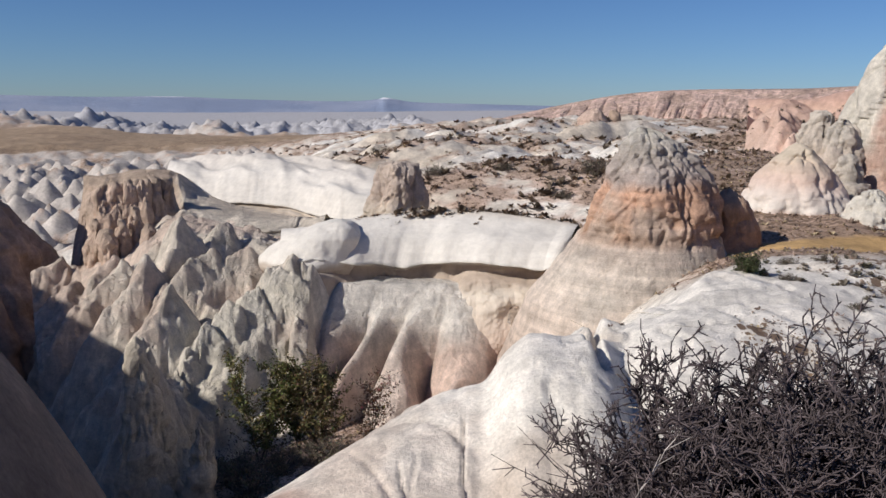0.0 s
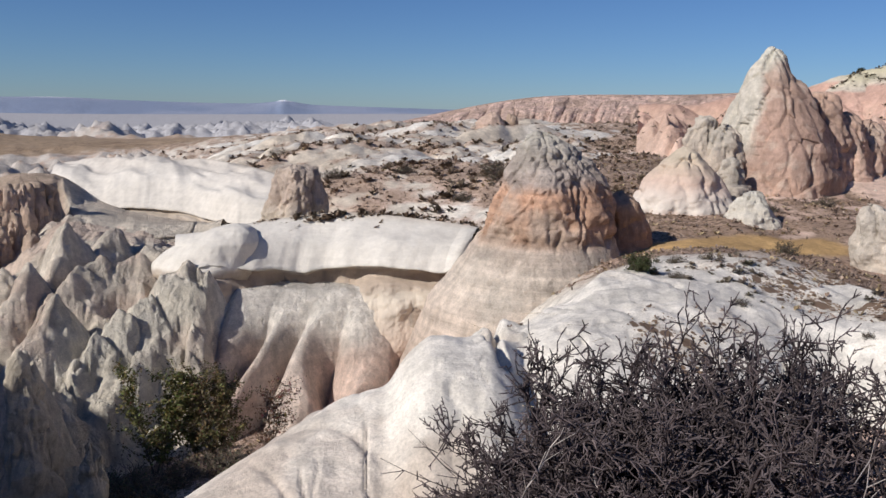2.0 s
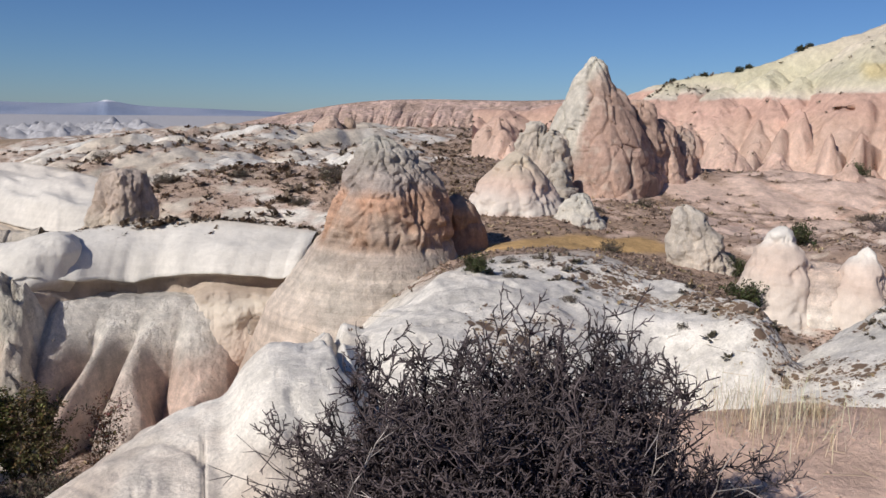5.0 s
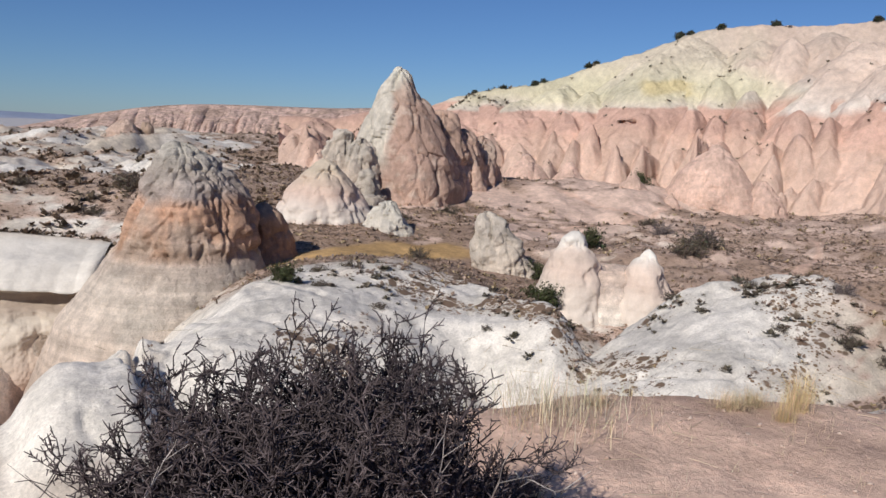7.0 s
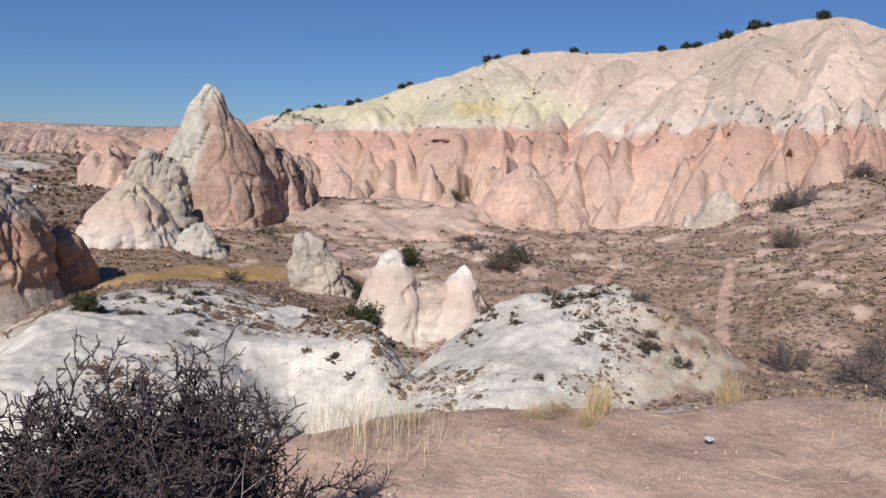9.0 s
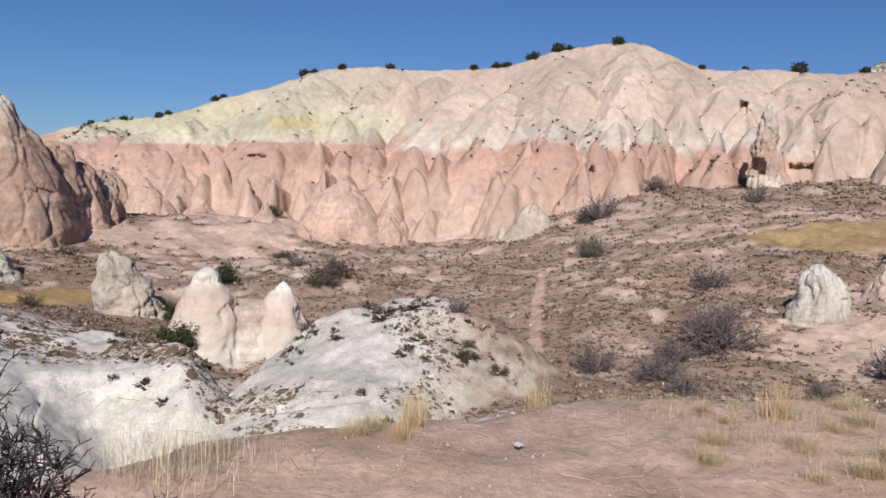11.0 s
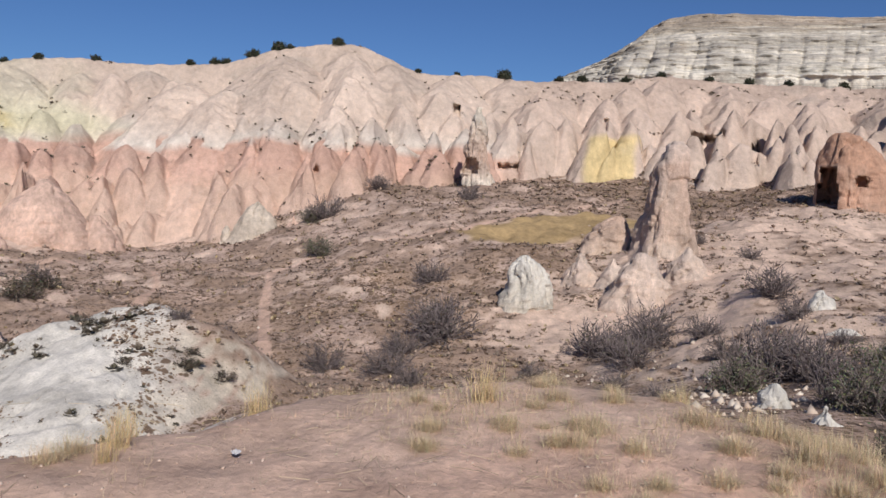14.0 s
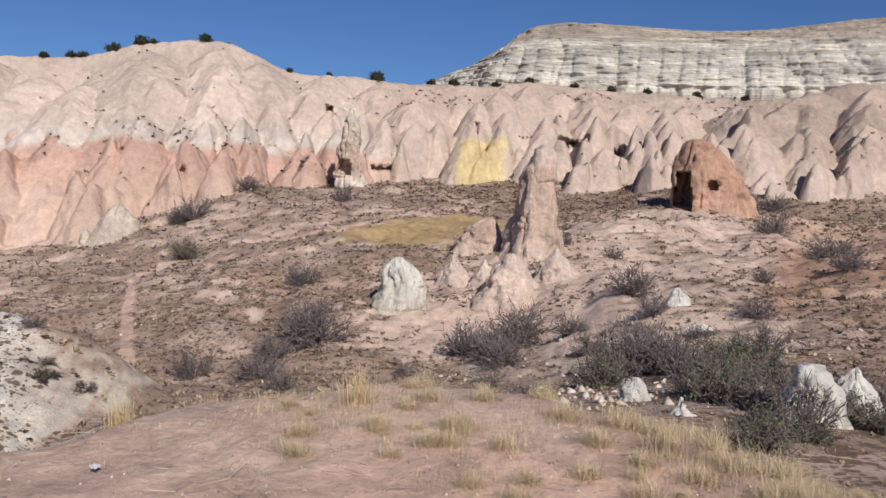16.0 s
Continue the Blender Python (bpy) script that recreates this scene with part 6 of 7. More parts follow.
JUNIPER = [shrub_kind(11 + i, 1.0, 1.0, (0.050, 0.058, 0.026), (0.12, 0.09, 0.07), 2600, 0.035, 26, ("branch_frame", "foliage")) for i in range(2)]
GREYBUSH = [shrub_kind(21 + i, 1.1, 1.0, (0.13, 0.11, 0.085), (0.17, 0.14, 0.135), 260, 0.02, 46, ("branch_frame", "foliage")) for i in range(3)]
DARKBUSH = [shrub_kind(31 + i, 1.1, 0.8, (0.10, 0.085, 0.06), (0.12, 0.095, 0.08), 1200, 0.03, 30, ("branch_frame", "foliage")) for i in range(2)]
OLIVE = [shrub_kind(41 + i, 1.05, 0.95, (0.12, 0.125, 0.075), (0.17, 0.14, 0.125), 1500, 0.022, 44, ("branch_frame", "foliage")) for i in range(2)]
CREST_TREE = [shrub_kind(51 + i, 1.0, 0.9, (0.046, 0.05, 0.032), (0.10, 0.08, 0.065), 3200, 0.06, 44, ("branch_frame", "foliage")) for i in range(2)]

place_shrubs("juniper_shrub", JUNIPER, [(10.2, 27.0, 1.1), (37.2, 41.4, 2.0), (24.4, 30.4, 1.9), (28.6, 36.6, 1.5), (28.4, 38.2, 1.2), (61.8, 62.6, 2.4)], "dense dark green juniper shrub on pale rock", "shrub", "juniper shrubs")
place_shrubs("bare_bush", GREYBUSH, [(94.1, 14.4, 3.9), (79.4, 27.8, 2.9), (68.3, 28.8, 4.1), (72.3, 16.6, 2.5), (38.3, 9.7, 3.4), (40.5, 10.5, 2.6), (36.6, 11.2, 2.0), (48.3, 13.1, 2.4), (38.4, 2.3, 3.4), (39.2, 0.1, 3.0), (37.2, 1.3, 2.2), (24.4, -3.4, 2.6), (24.0, -4.4, 2.0), (41.3, -5.3, 2.6), (65.3, -18.5, 3.2), (55.6, -19.4, 3.2),
                                    (32.7, 10.5, 2.3), (36.3, -2.2, 1.7), (33.6, 13.8, 2.0), (35.7, -5.6, 1.5), (31.3, -6.6, 1.1), (45.0, -16.7, 2.0), (13.3, -4.6, 1.3), (18.1, -3.7, 1.1), (33.9, 4.7, 1.2), (50.0, -5.0, 1.6), (77.3, -21.8, 3.3), (25.3, 15.7, 0.8), (38.9, 21.7, 1.2), (26.2, 0.9, 1.1), (34.1, -9.3, 1.4), (45.1, -12.5, 1.3), (56.4, -2.5, 1.2), (44.3, 42.0, 1.6), (45.2, 39.2, 2.2), (28.0, 6.0, 1.0), (20.0, -0.4, 0.9), (17.0, -6.9, 1.2), (22.0, -4.6, 1.8), (15.4, -4.8, 1.5), (27.5, -4.2, 2.2), (34.6, 0.6, 2.2), (30.5, -2.6, 1.5), (26.4, -7.6, 1.5), (29.6, 8.6, 1.5)],
             "leafless grey-brown bush on the scrub slope", "bush", "bare bushes")
place_shrubs("olive_bush", OLIVE, [(22.4, -2.4, 1.7), (17.4, -4.5, 1.6), (11.6, -3.5, 1.2), (14.3, -6.1, 1.1), (67.7, 30.0, 2.2), (55.3, 23.6, 2.2), (16.2, -4.0, 1.4), (12.6, -4.4, 0.9), (20.4, -6.0, 1.4), (25.6, -6.4, 1.8), (15.0, -5.8, 1.2)], "grey-green half-bare bush beyond the terrace", "bush", "olive bushes")
place_shrubs("low_bush", DARKBUSH, [(12.9, 30.2, 0.9), (14.1, 29.7, 0.9), (11.4, 26.6, 0.6), (12.4, 23.9, 0.6), (15.5, 22.0, 0.4), (15.6, 25.5, 0.5), (22.9, 39.8, 1.5), (32.8, 52.5, 1.6), (27.6, 50.9, 1.5), (24.8, 49.0, 1.2), (43.8, 38.0, 3.2), (38.7, 34.7, 2.2),
                                   (28.3, 22.2, 0.9), (33.5, 25.3, 1.2), (22.0, 15.6, 0.6), (23.0, 14.1, 0.8), (30.8, 32.7, 1.1), (13.1, 68.8, 2.9), (8.0, 57.4, 2.0), (-0.7, 72.0, 2.0), (-7.1, 99.7, 3.4), (5.2, 71.8, 2.0), (9.3, 63.3, 1.6), (23.9, 13.2, 0.8), (24.1, 14.5, 0.7), (48.1, 47.3, 1.8), (24.6, 19.0, 0.8), (22.7, 20.7, 0.6)],
             "low dark brown bush on pale ground", "bush", "low bushes", squash=0.8)


def crest_height(az):
    """Place on the ridge's crest in a given direction."""
    top = RIDGE[-6]
    a = np.degrees(np.arctan2(top[:, 0], top[:, 1]))
    col = RIDGE[60:, int(np.argmin(np.abs(a - az)))]
    return col[int(np.argmax(col[:, 2] / np.hypot(col[:, 0], col[:, 1])))]


for i, (az, w) in enumerate(((46.5, 2.6), (47.2, 2.0), (49.1, 2.2), (52.3, 2.4), (58.0, 2.2), (59.6, 2.6), (60.3, 2.4), (62.0, 3.2), (63.7, 3.4), (64.5, 2.2), (67.6, 3.0), (40.8, 2.2), (41.3, 1.8), (35.1, 1.8), (37.3, 2.2), (37.9, 1.8), (79.0, 3.8), (82.7, 2.4), (73.1, 1.8), (75.8, 1.6), (84.2, 2.8), (87.2, 2.6), (89.4, 2.4), (92.5, 2.2), (95.0, 2.6), (97.3, 2.4), (100.5, 2.4), (103.5, 2.2), (33.2, 1.6))):
    p = crest_height(az)
    root = empty("crest_tree", (0, 0, 0), "small dark rounded tree on the ridge crest", "tree", "trees on the crest")
    part("trunk", CREST_TREE[i % 2][0], root)
    part("crown", CREST_TREE[i % 2][1], root)
    root.matrix_basis = pose(p[0], p[1], p[2] - 0.2, 0, 0, i * 67) @ Matrix.Diagonal((0.55 * w, 0.55 * w, 0.6 * w, 1))


def valley_tree(x, y, h, w, seed, tone, leaves, label):
    rng = np.random.default_rng(seed)
    root = empty("valley_tree", (x, y, ground_z(x, y) - 0.1), label, "tree", "trees in the gully")
    seg, col, spots = [], [], []
    bark = np.array((0.14, 0.11, 0.09))
    for s in range(3):
        q, d = wander(np.array((rng.normal() * 0.05, rng.normal() * 0.05, 0.0)), np.array((rng.normal() * 0.25, rng.normal() * 0.25, 1.0)), h * rng.uniform(0.75, 0.98), 10, rng, 0.09, 0.05)
        for j in range(10):
            seg.append((*q[j], *q[j + 1], 0.05 * (1 - j / 11), 0.05 * (1 - (j + 1) / 11)))
            col.append(bark)
            if j >= 2:
                for _ in range(5):
                    az = rng.uniform(0, 6.28)
                    e = np.array((math.cos(az), math.sin(az), rng.uniform(0.1, 0.9)))
                    r, dd = wander(q[j], e / np.linalg.norm(e), w * 0.5 * rng.uniform(0.4, 1.0) * (1.1 - 0.6 * j / 10), 5, rng, 0.2, 0.08)
                    for k in range(5):
                        seg.append((*r[k], *r[k + 1], 0.014 - 0.002 * k, 0.012 - 0.002 * k))
                        col.append(bark * rng.uniform(0.8, 1.5))
                    spots += r[1:]
    spots = np.array(spots)
    part("trunk", tri_mesh("trunk", *tubes(seg, col), TWIG), root, "thin grey-brown trunk and limbs")
    c = spots[rng.integers(0, len(spots), leaves)] + rng.normal(size=(leaves, 3)) * 0.09
    t = np.array(tone)[None] * rng.uniform(0.5, 1.6, (leaves, 1)) * (1 + 0.15 * rng.normal(size=(leaves, 3)))
    part("crown", tri_mesh("crown", *leaf_tris(c, np.full(leaves, 0.075), np.clip(t, 0.01, 0.6), rng), LEAF), root, "thin autumn foliage")
    return root


valley_tree(-7.9, 34.2, 5.2, 3.4, 61, (0.10, 0.095, 0.035), 6400, "small olive-green tree in a gully")
valley_tree(-5.2, 34.4, 5.0, 3.8, 62, (0.105, 0.085, 0.04), 6200, "small autumn tree turning brown in a gully")
valley_tree(-2.9, 35.0, 4.6, 3.6, 63, (0.17, 0.10, 0.07), 1400, "nearly bare reddish tree in a gully")
valley_tree(-6.4, 35.4, 5.0, 2.6, 64, (0.09, 0.09, 0.03), 3600, "small green tree behind the others")
place_shrubs("gully_bush", DARKBUSH + OLIVE, [(-4.6, 32.0, 2.2), (-6.2, 31.2, 2.0), (-2.9, 32.2, 1.9), (-8.6, 32.4, 2.2), (-2.3, 34.0, 1.6), (-7.4, 29.8, 2.2), (-10.0, 34.0, 2.0), (-3.8, 29.6, 1.8), (-5.0, 33.4, 1.8), (-1.6, 31.0, 1.7)], "brown and green undergrowth bush in the gully", "bush", "gully bushes")
poplar = shrub_kind(71, 0.5, 3.0, (0.16, 0.14, 0.04), (0.12, 0.1, 0.08), 2600, 0.06, 22, ("branch_frame", "foliage"), 1.5)
place_shrubs("poplar", [poplar], [(-38.5, 79.5, 1.9), (-36.5, 88, 1.8), (-39.5, 90, 2.0), (-42, 97, 2.2), (-38, 99, 2.0)], "slender yellowing poplar on the valley floor", "tree", "poplars")


# ---- dry grass
def grass_tuft(seed, blades, tall, wide, tone, spread=0.5):
    rng = np.random.default_rng(seed)
    n = blades
    az, lean = rng.uniform(0, 2 * math.pi, n), np.abs(rng.normal(size=n)) * spread
    base = np.stack([rng.normal(size=n) * wide * 0.25, rng.normal(size=n) * wide * 0.25, np.full(n, -0.01)], 1)
    ln = tall * rng.uniform(0.4, 1.1, n)
    d = np.stack([np.cos(az) * lean, np.sin(az) * lean, np.ones(n)], 1)
    d /= np.linalg.norm(d, axis=1, keepdims=True)
    midp = base + d * ln[:, None] * 0.55
    droop = np.stack([np.cos(az) * lean * 1.3, np.sin(az) * lean * 1.3, -0.25 * lean], 1)
    tip = midp + (d + droop * 0.8) * ln[:, None] * 0.45
    side = np.stack([-np.sin(az), np.cos(az), 0 * az], 1) * rng.uniform(0.0007, 0.0015, (n, 1))
    V = np.stack([base - side, base + side, midp + side * 0.8, midp - side * 0.8, tip], 1)
    T = (np.arange(n)[:, None, None] * 5 + np.array([(0, 1, 2), (0, 2, 3), (3, 2, 4)])[None]).reshape(-1, 3)
    C = np.array(tone)[None] * rng.uniform(0.7, 1.25, (n, 1)) * (1 + 0.06 * rng.normal(size=(n, 3)))
    return tri_mesh("dry_grass_tuft", V.reshape(-1, 3), T, np.repeat(np.clip(C, 0.02, 0.8), 5, 0), HAY)


TUFTS = [grass_tuft(81 + i, 260, 0.33, 0.20, (0.60, 0.46, 0.26)) for i in range(3)] + [grass_tuft(85 + i, 520, 0.18, 0.22, (0.57, 0.45, 0.29), 1.2) for i in range(3)] + [grass_tuft(88, 260, 0.26, 0.6, (0.58, 0.50, 0.36))]
TALL_SPOTS = [(6.35, 0.95, 1.1), (6.9, 3.1, 1.0), (7.7, -0.5, 1.0), (7.7, -1.1, 1.0), (4.45, 2.8, 0.8), (5.75, 2.55, 1.0), (6.8, 2.3, 0.7), (4.2, 2.7, 0.6), (6.4, -2.3, 0.9), (4.8, 3.0, 0.8)]
WIDE_SPOTS = [(6.1, -1.6, 1.2), (5.4, -1.6, 1.1), (6.1, -1.3, 1.0), (5.7, -0.8, 0.9), (6.7, 0.0, 0.9), (5.2, 0.5, 0.6), (4.8, -1.0, 0.8), (4.9, -1.7, 0.9), (4.6, -0.3, 0.7), (5.8, 0.1, 0.7), (7.4, 0.6, 1.0), (4.1, 3.0, 0.8), (4.3, 3.0, 0.8), (2.3, 2.6, 0.5), (3.4, 3.4, 0.7), (5.5, -0.2, 0.8), (5.7, -1.25, 1.2), (5.3, -1.05, 0.8), (5.45, -1.9, 1.3), (4.9, -0.35, 0.7), (5.1, -0.7, 0.8), (5.15, -1.35, 0.9), (6.2, -1.05, 1.2), (6.3, -0.6, 1.1), (5.95, 0.1, 0.8), (5.0, -1.85, 0.9), (6.6, 0.45, 0.9), (6.5, -1.55, 1.2)]
tussocks = random.Random(83)
for _ in range(60):
    a, d = radians(tussocks.uniform(76, 114)), tussocks.uniform(4.6, 8.6)
    WIDE_SPOTS.append((d * math.sin(a), d * math.cos(a), tussocks.uniform(0.35, 0.85)))
for i, (x, y, k) in enumerate(TALL_SPOTS + WIDE_SPOTS + [(3.05, 3.25, 1.2), (3.0, 3.5, 1.0)]):
    kind = i % 3 if i < len(TALL_SPOTS) else (3 + i % 3 if i < len(TALL_SPOTS) + len(WIDE_SPOTS) else 6)
    ob = new("dry_grass_tuft", TUFTS[kind])
    ob.matrix_basis = pose(x, y, ground_z(x, y), 0, 0, i * 77) @ Matrix.Diagonal((k, k, k, 1))
    tagged(ob, "upright straw-yellow tuft of dry grass" if kind < 3 else "spreading pale tuft of dry grass", "grass tuft", "grass tufts on the terrace")


def scatter_blades():
    """Thin short grass, straw litter and dead stalks over the terrace's rim."""
    rng = np.random.default_rng(91)
    n = 80000
    az, r = rng.uniform(-5, 125, n), rng.uniform(2.2, 13, n)
    x, y = r * np.sin(np.radians(az)), r * np.cos(np.radians(az))
    rim = r - terrace_edge(az)
    dens = np.exp(-((rim + 0.1) / 0.7) ** 2) * (0.40 + 0.15 * step(55, 85, az)) + 0.24 * step(68, 95, az) * step(3.6, 6.0, r) + 0.35 * step(0.3, 1.0, rim) * step(60, 80, az) + 0.015
    dens = dens * step(-0.35, 0.35, fbm(x / 0.7, y / 0.7, 0.2, 3, 92))
    keep = rng.random(n) < dens
    x, y, az = x[keep], y[keep], az[keep]
    z = height(x, y)
    n = len(x)
    rep = 7
    x, y, z = (np.repeat(k, rep) for k in (x, y, z))
    m = len(x)
    x, y = x + rng.normal(size=m) * 0.035, y + rng.normal(size=m) * 0.035
    an, lean = rng.uniform(0, 6.28, m), np.abs(rng.normal(size=m)) * 1.1
    ln = rng.uniform(0.03, 0.13, m)
    d = np.stack([np.cos(an) * lean, np.sin(an) * lean, np.ones(m)], 1)
    d /= np.linalg.norm(d, axis=1, keepdims=True)
    base = np.stack([x, y, z - 0.01], 1)
    side = np.stack([-np.sin(an), np.cos(an), 0 * an], 1) * rng.uniform(0.0007, 0.0016, (m, 1))
    V = np.stack([base - side, base + side, base + d * ln[:, None]], 1).reshape(-1, 3)
    T = np.arange(3 * m).reshape(-1, 3)
    C = np.array((0.58, 0.45, 0.29))[None] * rng.uniform(0.55, 1.25, (m, 1)) * (1 + 0.08 * rng.normal(size=(m, 3)))
    return tri_mesh("short_dry_grass", V, T, np.repeat(np.clip(C, 0.02, 0.8), 3, 0), HAY)


tagged(new("short_dry_grass", scatter_blades()), "thin short dry grass along the terrace rim", "grass", kind="stuff")


def scatter_sticks():
    """Straw and broken twigs lying on the bare soil."""
    rng = np.random.default_rng(93)
    seg, col = [], []
    for _ in range(900):
        az, r = rng.uniform(10, 115), rng.uniform(2.4, 6.5)
        x, y = r * math.sin(radians(az)), r * math.cos(radians(az))
        if rng.random() > 0.25 + 0.6 * (az > 70) + 0.5 * (abs(r - float(terrace_edge(az))) < 0.7):
            continue
        a, ln = rng.uniform(0, 6.28), rng.uniform(0.03, 0.22)
        dx, dy = math.cos(a) * ln, math.sin(a) * ln
        z = 0.012 * x + 0.02
        seg.append((x, y, z, x + dx, y + dy, z + rng.uniform(-0.005, 0.02), 0.002, 0.0015))
        col.append(np.array((0.52, 0.42, 0.28)) * rng.uniform(0.4, 1.2))
    return tri_mesh("straw_litter", *tubes(seg, col), HAY)


tagged(new("straw_litter", scatter_sticks()), "loose straw and broken twigs on dusty soil", "straw", kind="stuff")


# ---- low scrub on the slopes
def clumps(pos, size, tone, rng, blades=9):
    n = len(pos)
    an, el = rng.uniform(0, 6.28, (n, blades)), np.arcsin(rng.uniform(0.05, 1.0, (n, blades)))
    d = np.stack([np.cos(an) * np.cos(el), np.sin(an) * np.cos(el), np.sin(el) * 0.8], -1)
    side = np.stack([-np.sin(an), np.cos(an), 0 * an], -1)
    ln = size[:, None, None] * rng.uniform(0.5, 1.1, (n, blades, 1))
    p = pos[:, None, :]
    a, b = p + d * ln * 0.15 - side * ln * 0.08, p + d * ln * 0.65 + side * ln * 0.26
    c, e = p + d * ln * 0.7 - side * ln * 0.24, p + d * ln
    V = np.stack([a, b, e, a, e, c], 2).reshape(-1, 3)
    T = np.arange(len(V)).reshape(-1, 3)
    C = np.repeat(tone[:, None] * rng.uniform(0.65, 1.4, (n, blades, 1)), 6, 1).reshape(-1, 3)
    return V, T, C


def scrub_mesh():
    rng = np.random.default_rng(95)
    n = 90000
    az = rng.uniform(-14, 114, n)
    r = 9 + 150 * rng.random(n) ** 1.35
    x, y = r * np.sin(np.radians(az)), r * np.cos(np.radians(az))
    n1, n2 = fbm(x / 9, y / 9, 0.4, 4, 41), fbm(x / 2.2, y / 2.2, 0.9, 4, 43)
    h0, hx, hy = height(x, y), height(x + 0.4, y), height(x, y + 0.4)
    slope = np.hypot(hx - h0, hy - h0) / 0.4
    _, plants = ground_tint(x, y, h0, slope)
    keep = rng.random(n) < plants * np.where(r < 36, 0.45, 0.8) * step(1.3, 0.8, slope)
    pos = np.stack([x, y, h0 - 0.03], 1)[keep]
    m = len(pos)
    size = rng.uniform(0.10, 0.34, m) * (1 + 0.5 * step(40, 90, r[keep])) * (0.35 + 0.65 * step(14, 32, r[keep]))
    tone = mix((0.27, 0.195, 0.15), (0.19, 0.15, 0.12), rng.random(m))
    tone = mix(tone, (0.33, 0.26, 0.15), (rng.random(m) < 0.18) * 0.8)
    return tri_mesh("low_scrub", *clumps(pos, size, tone, rng), LEAF)


tagged(new("low_scrub", scrub_mesh()), "low brown scrub and dry tussocks over the slopes", "scrub", kind="stuff")


def ridge_scrub():
    """Small plants in the gullies and on the easier slopes of the pink ridge."""
    rng = np.random.default_rng(97)
    P = RIDGE[12:-4]
    dz = np.gradient(P[..., 2], axis=0)
    dh = np.hypot(np.gradient(P[..., 0], axis=0), np.gradient(P[..., 1], axis=0)) + 1e-6
    n1 = fbm(P[..., 0] / 12, P[..., 1] / 12, P[..., 2] / 8, 4, 98)
    w = step(1.5, 0.6, dz / dh) * step(0.1, 0.5, n1) + 0.05
    bearing = np.degrees(np.arctan2(P[..., 0], P[..., 1]))
    w = np.where((np.abs(bearing - 92.6) < 2.0) & (np.abs(P[..., 2] - 9.3) < 1.6), 0, w)
    w = (w / w.sum()).reshape(-1)
    i = rng.choice(len(w), 1100, p=w)
    pos = P.reshape(-1, 3)[i]
    tone = mix((0.16, 0.12, 0.09), (0.11, 0.105, 0.07), rng.random(len(i)))
    return tri_mesh("ridge_scrub", *clumps(pos, rng.uniform(0.2, 0.6, len(i)), tone, rng), LEAF)


tagged(new("ridge_scrub", ridge_scrub()), "sparse dark scrub in the gullies of the pink ridge", "scrub", kind="stuff")



def hill_scrub():
    """Dark bushes in drifts over the middle hills and round the ledges."""
    rng = np.random.default_rng(98)
    n = 5200
    az, r = rng.uniform(-12, 24, n), 52 + 210 * rng.random(n) ** 1.3
    x, y = r * np.sin(np.radians(az)), r * np.cos(np.radians(az))
    drift = fbm((x + y) / 26, (x - y) / 5.5, 0.7, 4, 47) + 0.5 * fbm(x / 6, y / 6, 0.3, 3, 48)
    keep = rng.random(n) < 0.06 + 0.75 * step(0.0, -0.35, drift)
    x, y, r = x[keep], y[keep], r[keep]
    pos = np.stack([x, y, height(x, y) - 0.05], 1)
    m = len(x)
    size = rng.uniform(0.25, 0.95, m) * (0.8 + r / 400)
    tone = mix((0.20, 0.14, 0.10), (0.13, 0.105, 0.075), rng.random(m))
    return tri_mesh("hill_scrub", *clumps(pos, size, tone, rng, 22), LEAF)


def ledge_scrub():
    rng = np.random.default_rng(101)
    n = 420
    a = rng.uniform(-6, 9.4, n)
    u = rng.random(n) ** 0.45
    lip, back = np.interp(a, [-6, 8], [-7.8, -7.3]), np.interp(a, [-5.6, -1.7, 2.6, 7.0, 9.0], [-5.5, -4.9, -4.8, -5.2, -5.5])
    keep = (u > 0.8) | (fbm(a * 1.2, u * 6, 0.3, 3, 49) > 0.25)
    a, u, lip, back = a[keep], u[keep], lip[keep], back[keep]
    r = 46.8 + 4.2 * u
    pos = np.stack([r * np.sin(np.radians(a)), r * np.cos(np.radians(a)), lip + (back - lip) * u + 0.45 * np.sin(math.pi * u ** 0.6)], 1)
    tone = mix((0.20, 0.14, 0.10), (0.13, 0.105, 0.075), rng.random(len(a)))
    return tri_mesh("ledge_scrub", *clumps(pos, rng.uniform(0.15, 0.5, len(a)), tone, rng, 18), LEAF)


def white_rock_scrub():
    """Small dark cushions in loose rows over the white knoll and the top of the shelf."""
    rng = np.random.default_rng(103)
    n = 2600
    x, y = rng.uniform(8, 33, n), rng.uniform(8, 34, n)
    r, az = np.hypot(x, y), np.degrees(np.arctan2(x, y))
    knoll = step(9.5, 7.5, np.hypot(x - 23, y - 16)) * step(62, 58, az)
    shelf = step(26.5, 28.5, r) * step(36, 34, r) * step(19, 26, az) * step(44, 40, az)
    keep = rng.random(n) < (0.75 * knoll + 0.55 * shelf) * step(-0.15, 0.25, fbm((x + y) / 4.5, (x - y) / 1.5, 0.4, 3, 104))
    x, y = x[keep], y[keep]
    tone = mix((0.17, 0.14, 0.11), (0.115, 0.105, 0.075), rng.random(len(x)))
    return tri_mesh("white_rock_scrub", *clumps(np.stack([x, y, height(x, y) - 0.02], 1), 0.12 + 0.26 * rng.random(len(x)) ** 2, tone, rng, 26), LEAF)


tagged(new("white_rock_scrub", white_rock_scrub()), "small dark cushion plants dotted over white tuff", "scrub", kind="stuff")
tagged(new("ledge_scrub", ledge_scrub()), "dark low plants along the back of the white ledge", "scrub", kind="stuff")
tagged(new("hill_scrub", hill_scrub()), "drifts of dark bushes over the pale middle hills", "scrub", kind="stuff")


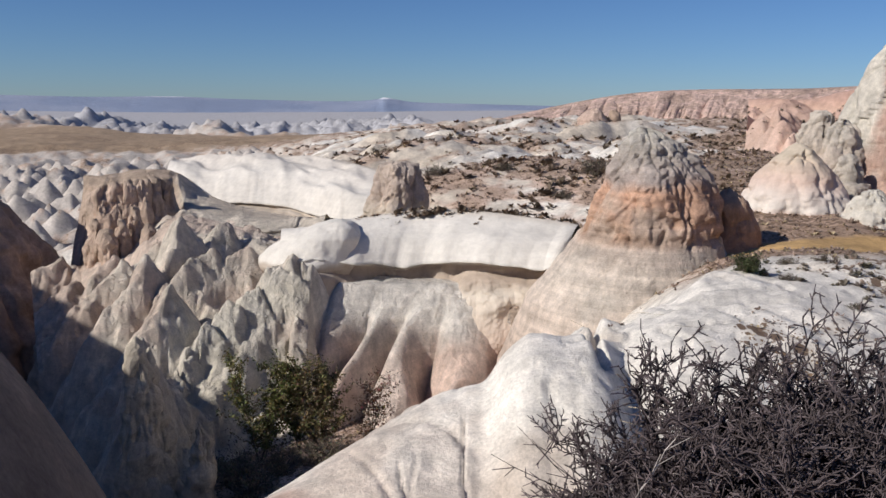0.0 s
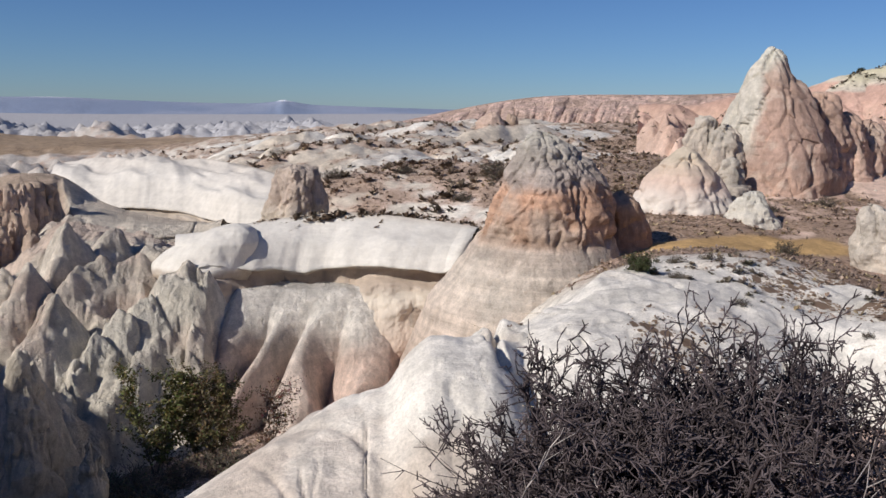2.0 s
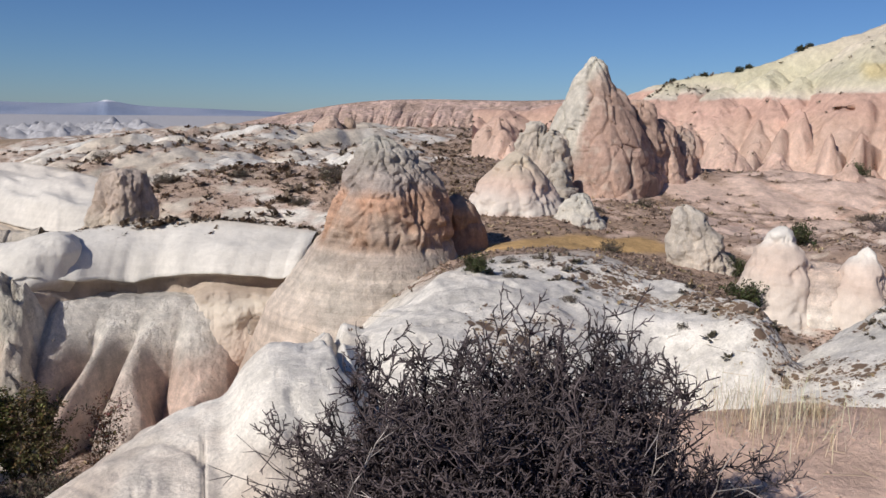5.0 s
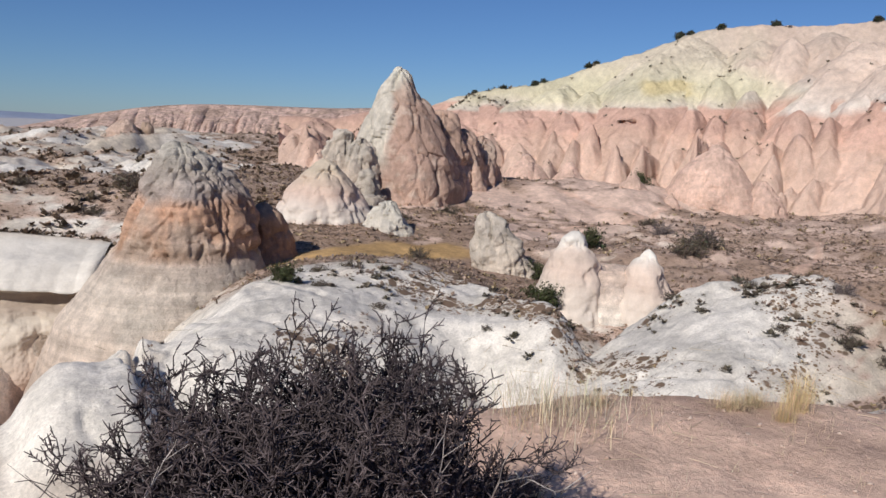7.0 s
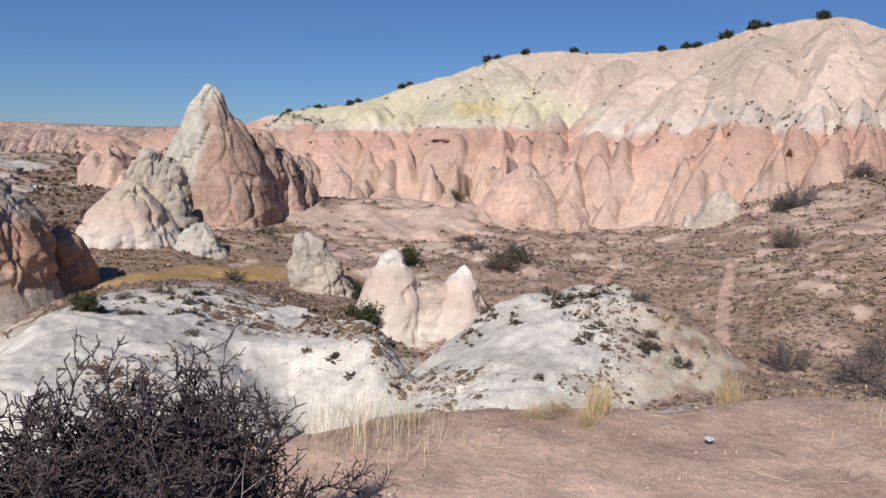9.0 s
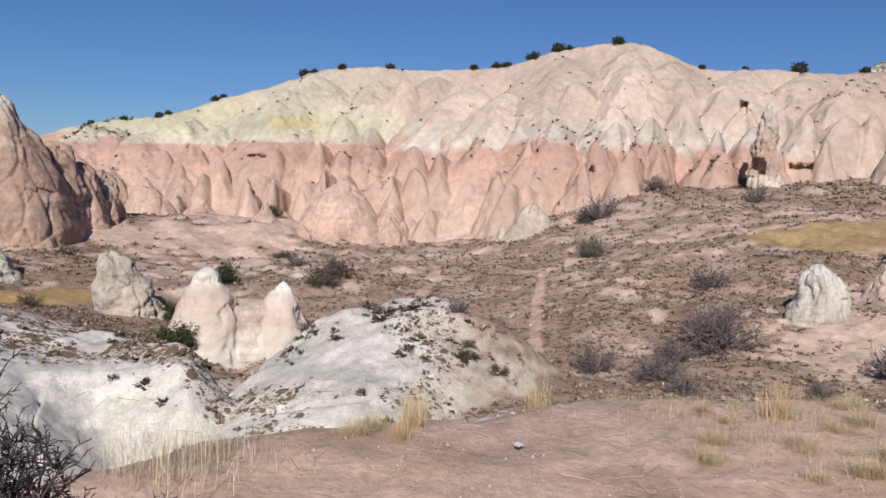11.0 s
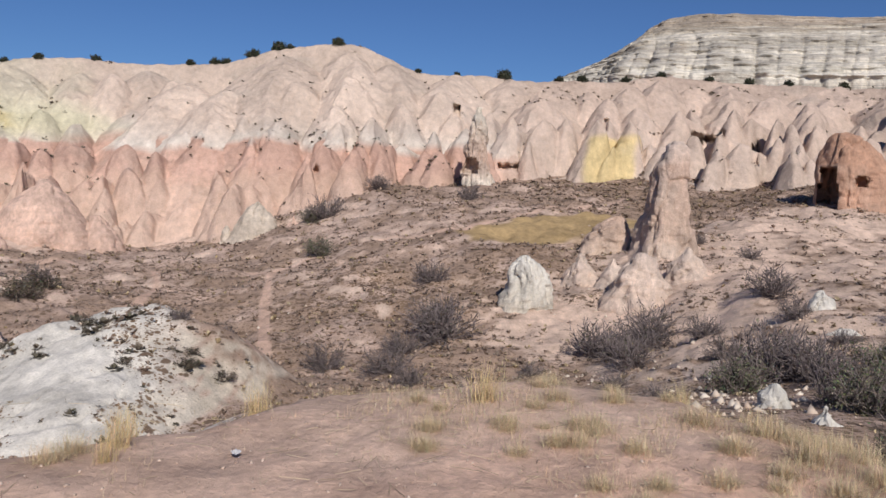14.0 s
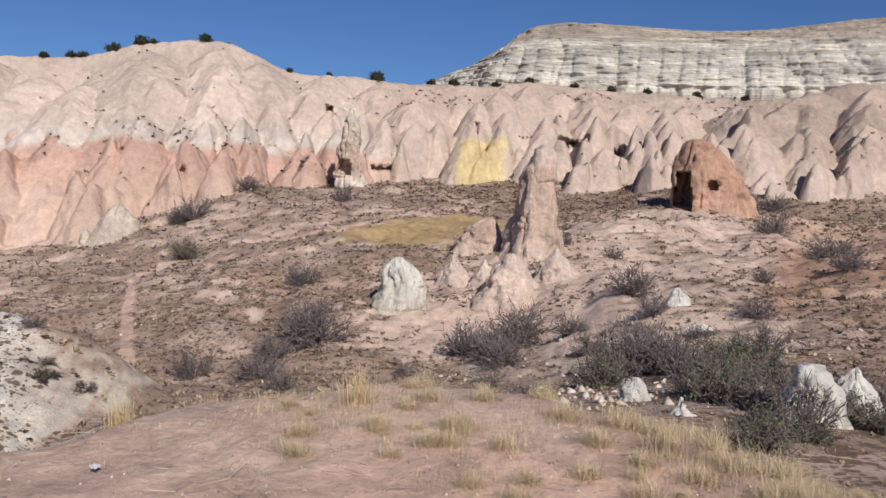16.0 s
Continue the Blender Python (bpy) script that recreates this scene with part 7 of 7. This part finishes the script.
# ---- loose stones
def stones(pos, size, tone, rng):
    n = len(pos)
    corner = np.array([(1, 0, 0), (-1, 0, 0), (0, 1, 0), (0, -1, 0), (0, 0, 0.8), (0, 0, -0.5)], float)
    V = corner[None] * rng.uniform(0.55, 1.25, (n, 6, 1)) + rng.normal(size=(n, 6, 3)) * 0.12
    a = rng.uniform(0, 6.28, n)
    ca, sa = np.cos(a)[:, None], np.sin(a)[:, None]
    V = np.stack([V[..., 0] * ca - V[..., 1] * sa, V[..., 0] * sa + V[..., 1] * ca, V[..., 2]], -1) * size[:, None, None] + pos[:, None]
    t = np.array([(0, 2, 4), (2, 1, 4), (1, 3, 4), (3, 0, 4), (2, 0, 5), (1, 2, 5), (3, 1, 5), (0, 3, 5)])
    T = (np.arange(n)[:, None, None] * 6 + t[None]).reshape(-1, 3)
    return V.reshape(-1, 3), T, np.repeat(tone, 6, 0)


STONE = plant_material("loose_stone", 0.95, 0.25, 4.0)


def rubble_mesh():
    rng = np.random.default_rng(99)
    n = 16000
    az, r = rng.uniform(30, 112, n), 14 + 66 * rng.random(n)
    x, y = r * np.sin(np.radians(az)), r * np.cos(np.radians(az))
    k = step(-0.1, 0.5, fbm(x / 7, y / 7, 0.6, 3, 100)) * (0.25 + 0.75 * step(76, 86, az)) * (0.3 + 0.7 * step(70, 40, r))
    keep = rng.random(n) < k
    x, y = x[keep], y[keep]
    m = len(x)
    size = 0.03 + 0.14 * rng.random(m) ** 4
    tone = mix((0.50, 0.38, 0.30), (0.64, 0.56, 0.47), rng.random(m))
    return tri_mesh("rubble", *stones(np.stack([x, y, height(x, y) + 0.02], 1), size, tone, rng), STONE)


tagged(new("rubble", rubble_mesh()), "pale tuff rubble strewn over the scrub slope", "rubble", kind="stuff")


def pebble_mesh():
    rng = np.random.default_rng(101)
    n = 2600
    az, r = rng.uniform(5, 118, n), 2.2 + 4.8 * rng.random(n)
    x, y = r * np.sin(np.radians(az)), r * np.cos(np.radians(az))
    size = 0.004 + 0.016 * rng.random(n) ** 3
    tone = mix((0.40, 0.28, 0.22), (0.54, 0.43, 0.36), rng.random(n))
    return tri_mesh("pebbles", *stones(np.stack([x, y, height(x, y) + 0.002], 1), size, tone, rng), STONE)


tagged(new("pebbles", pebble_mesh()), "small pebbles scattered on dusty pink soil", "pebbles", kind="stuff")


def litter_mesh():
    """A crumpled scrap of clear plastic."""
    u, v = np.meshgrid(np.linspace(-1, 1, 14), np.linspace(-1, 1, 14), indexing="ij")
    z = 0.012 + 0.012 * fbm(u * 2, v * 2, 0.3, 4, 102)
    P = np.stack([4.6 + 0.035 * u + 0.014 * v, 2.1 + 0.028 * v, 0.055 + z], -1)
    return grid_mesh("plastic_scrap", P, np.full((14, 14, 3), 0.3), SCRAP, smooth=False)


SCRAP, nt, b = principled("clear_plastic", 0.5, 0.3)
b.inputs["Base Color"].default_value = (0.62, 0.60, 0.60, 1)
tagged(new("plastic_scrap", litter_mesh()), "crumpled clear plastic scrap on the soil", "litter")
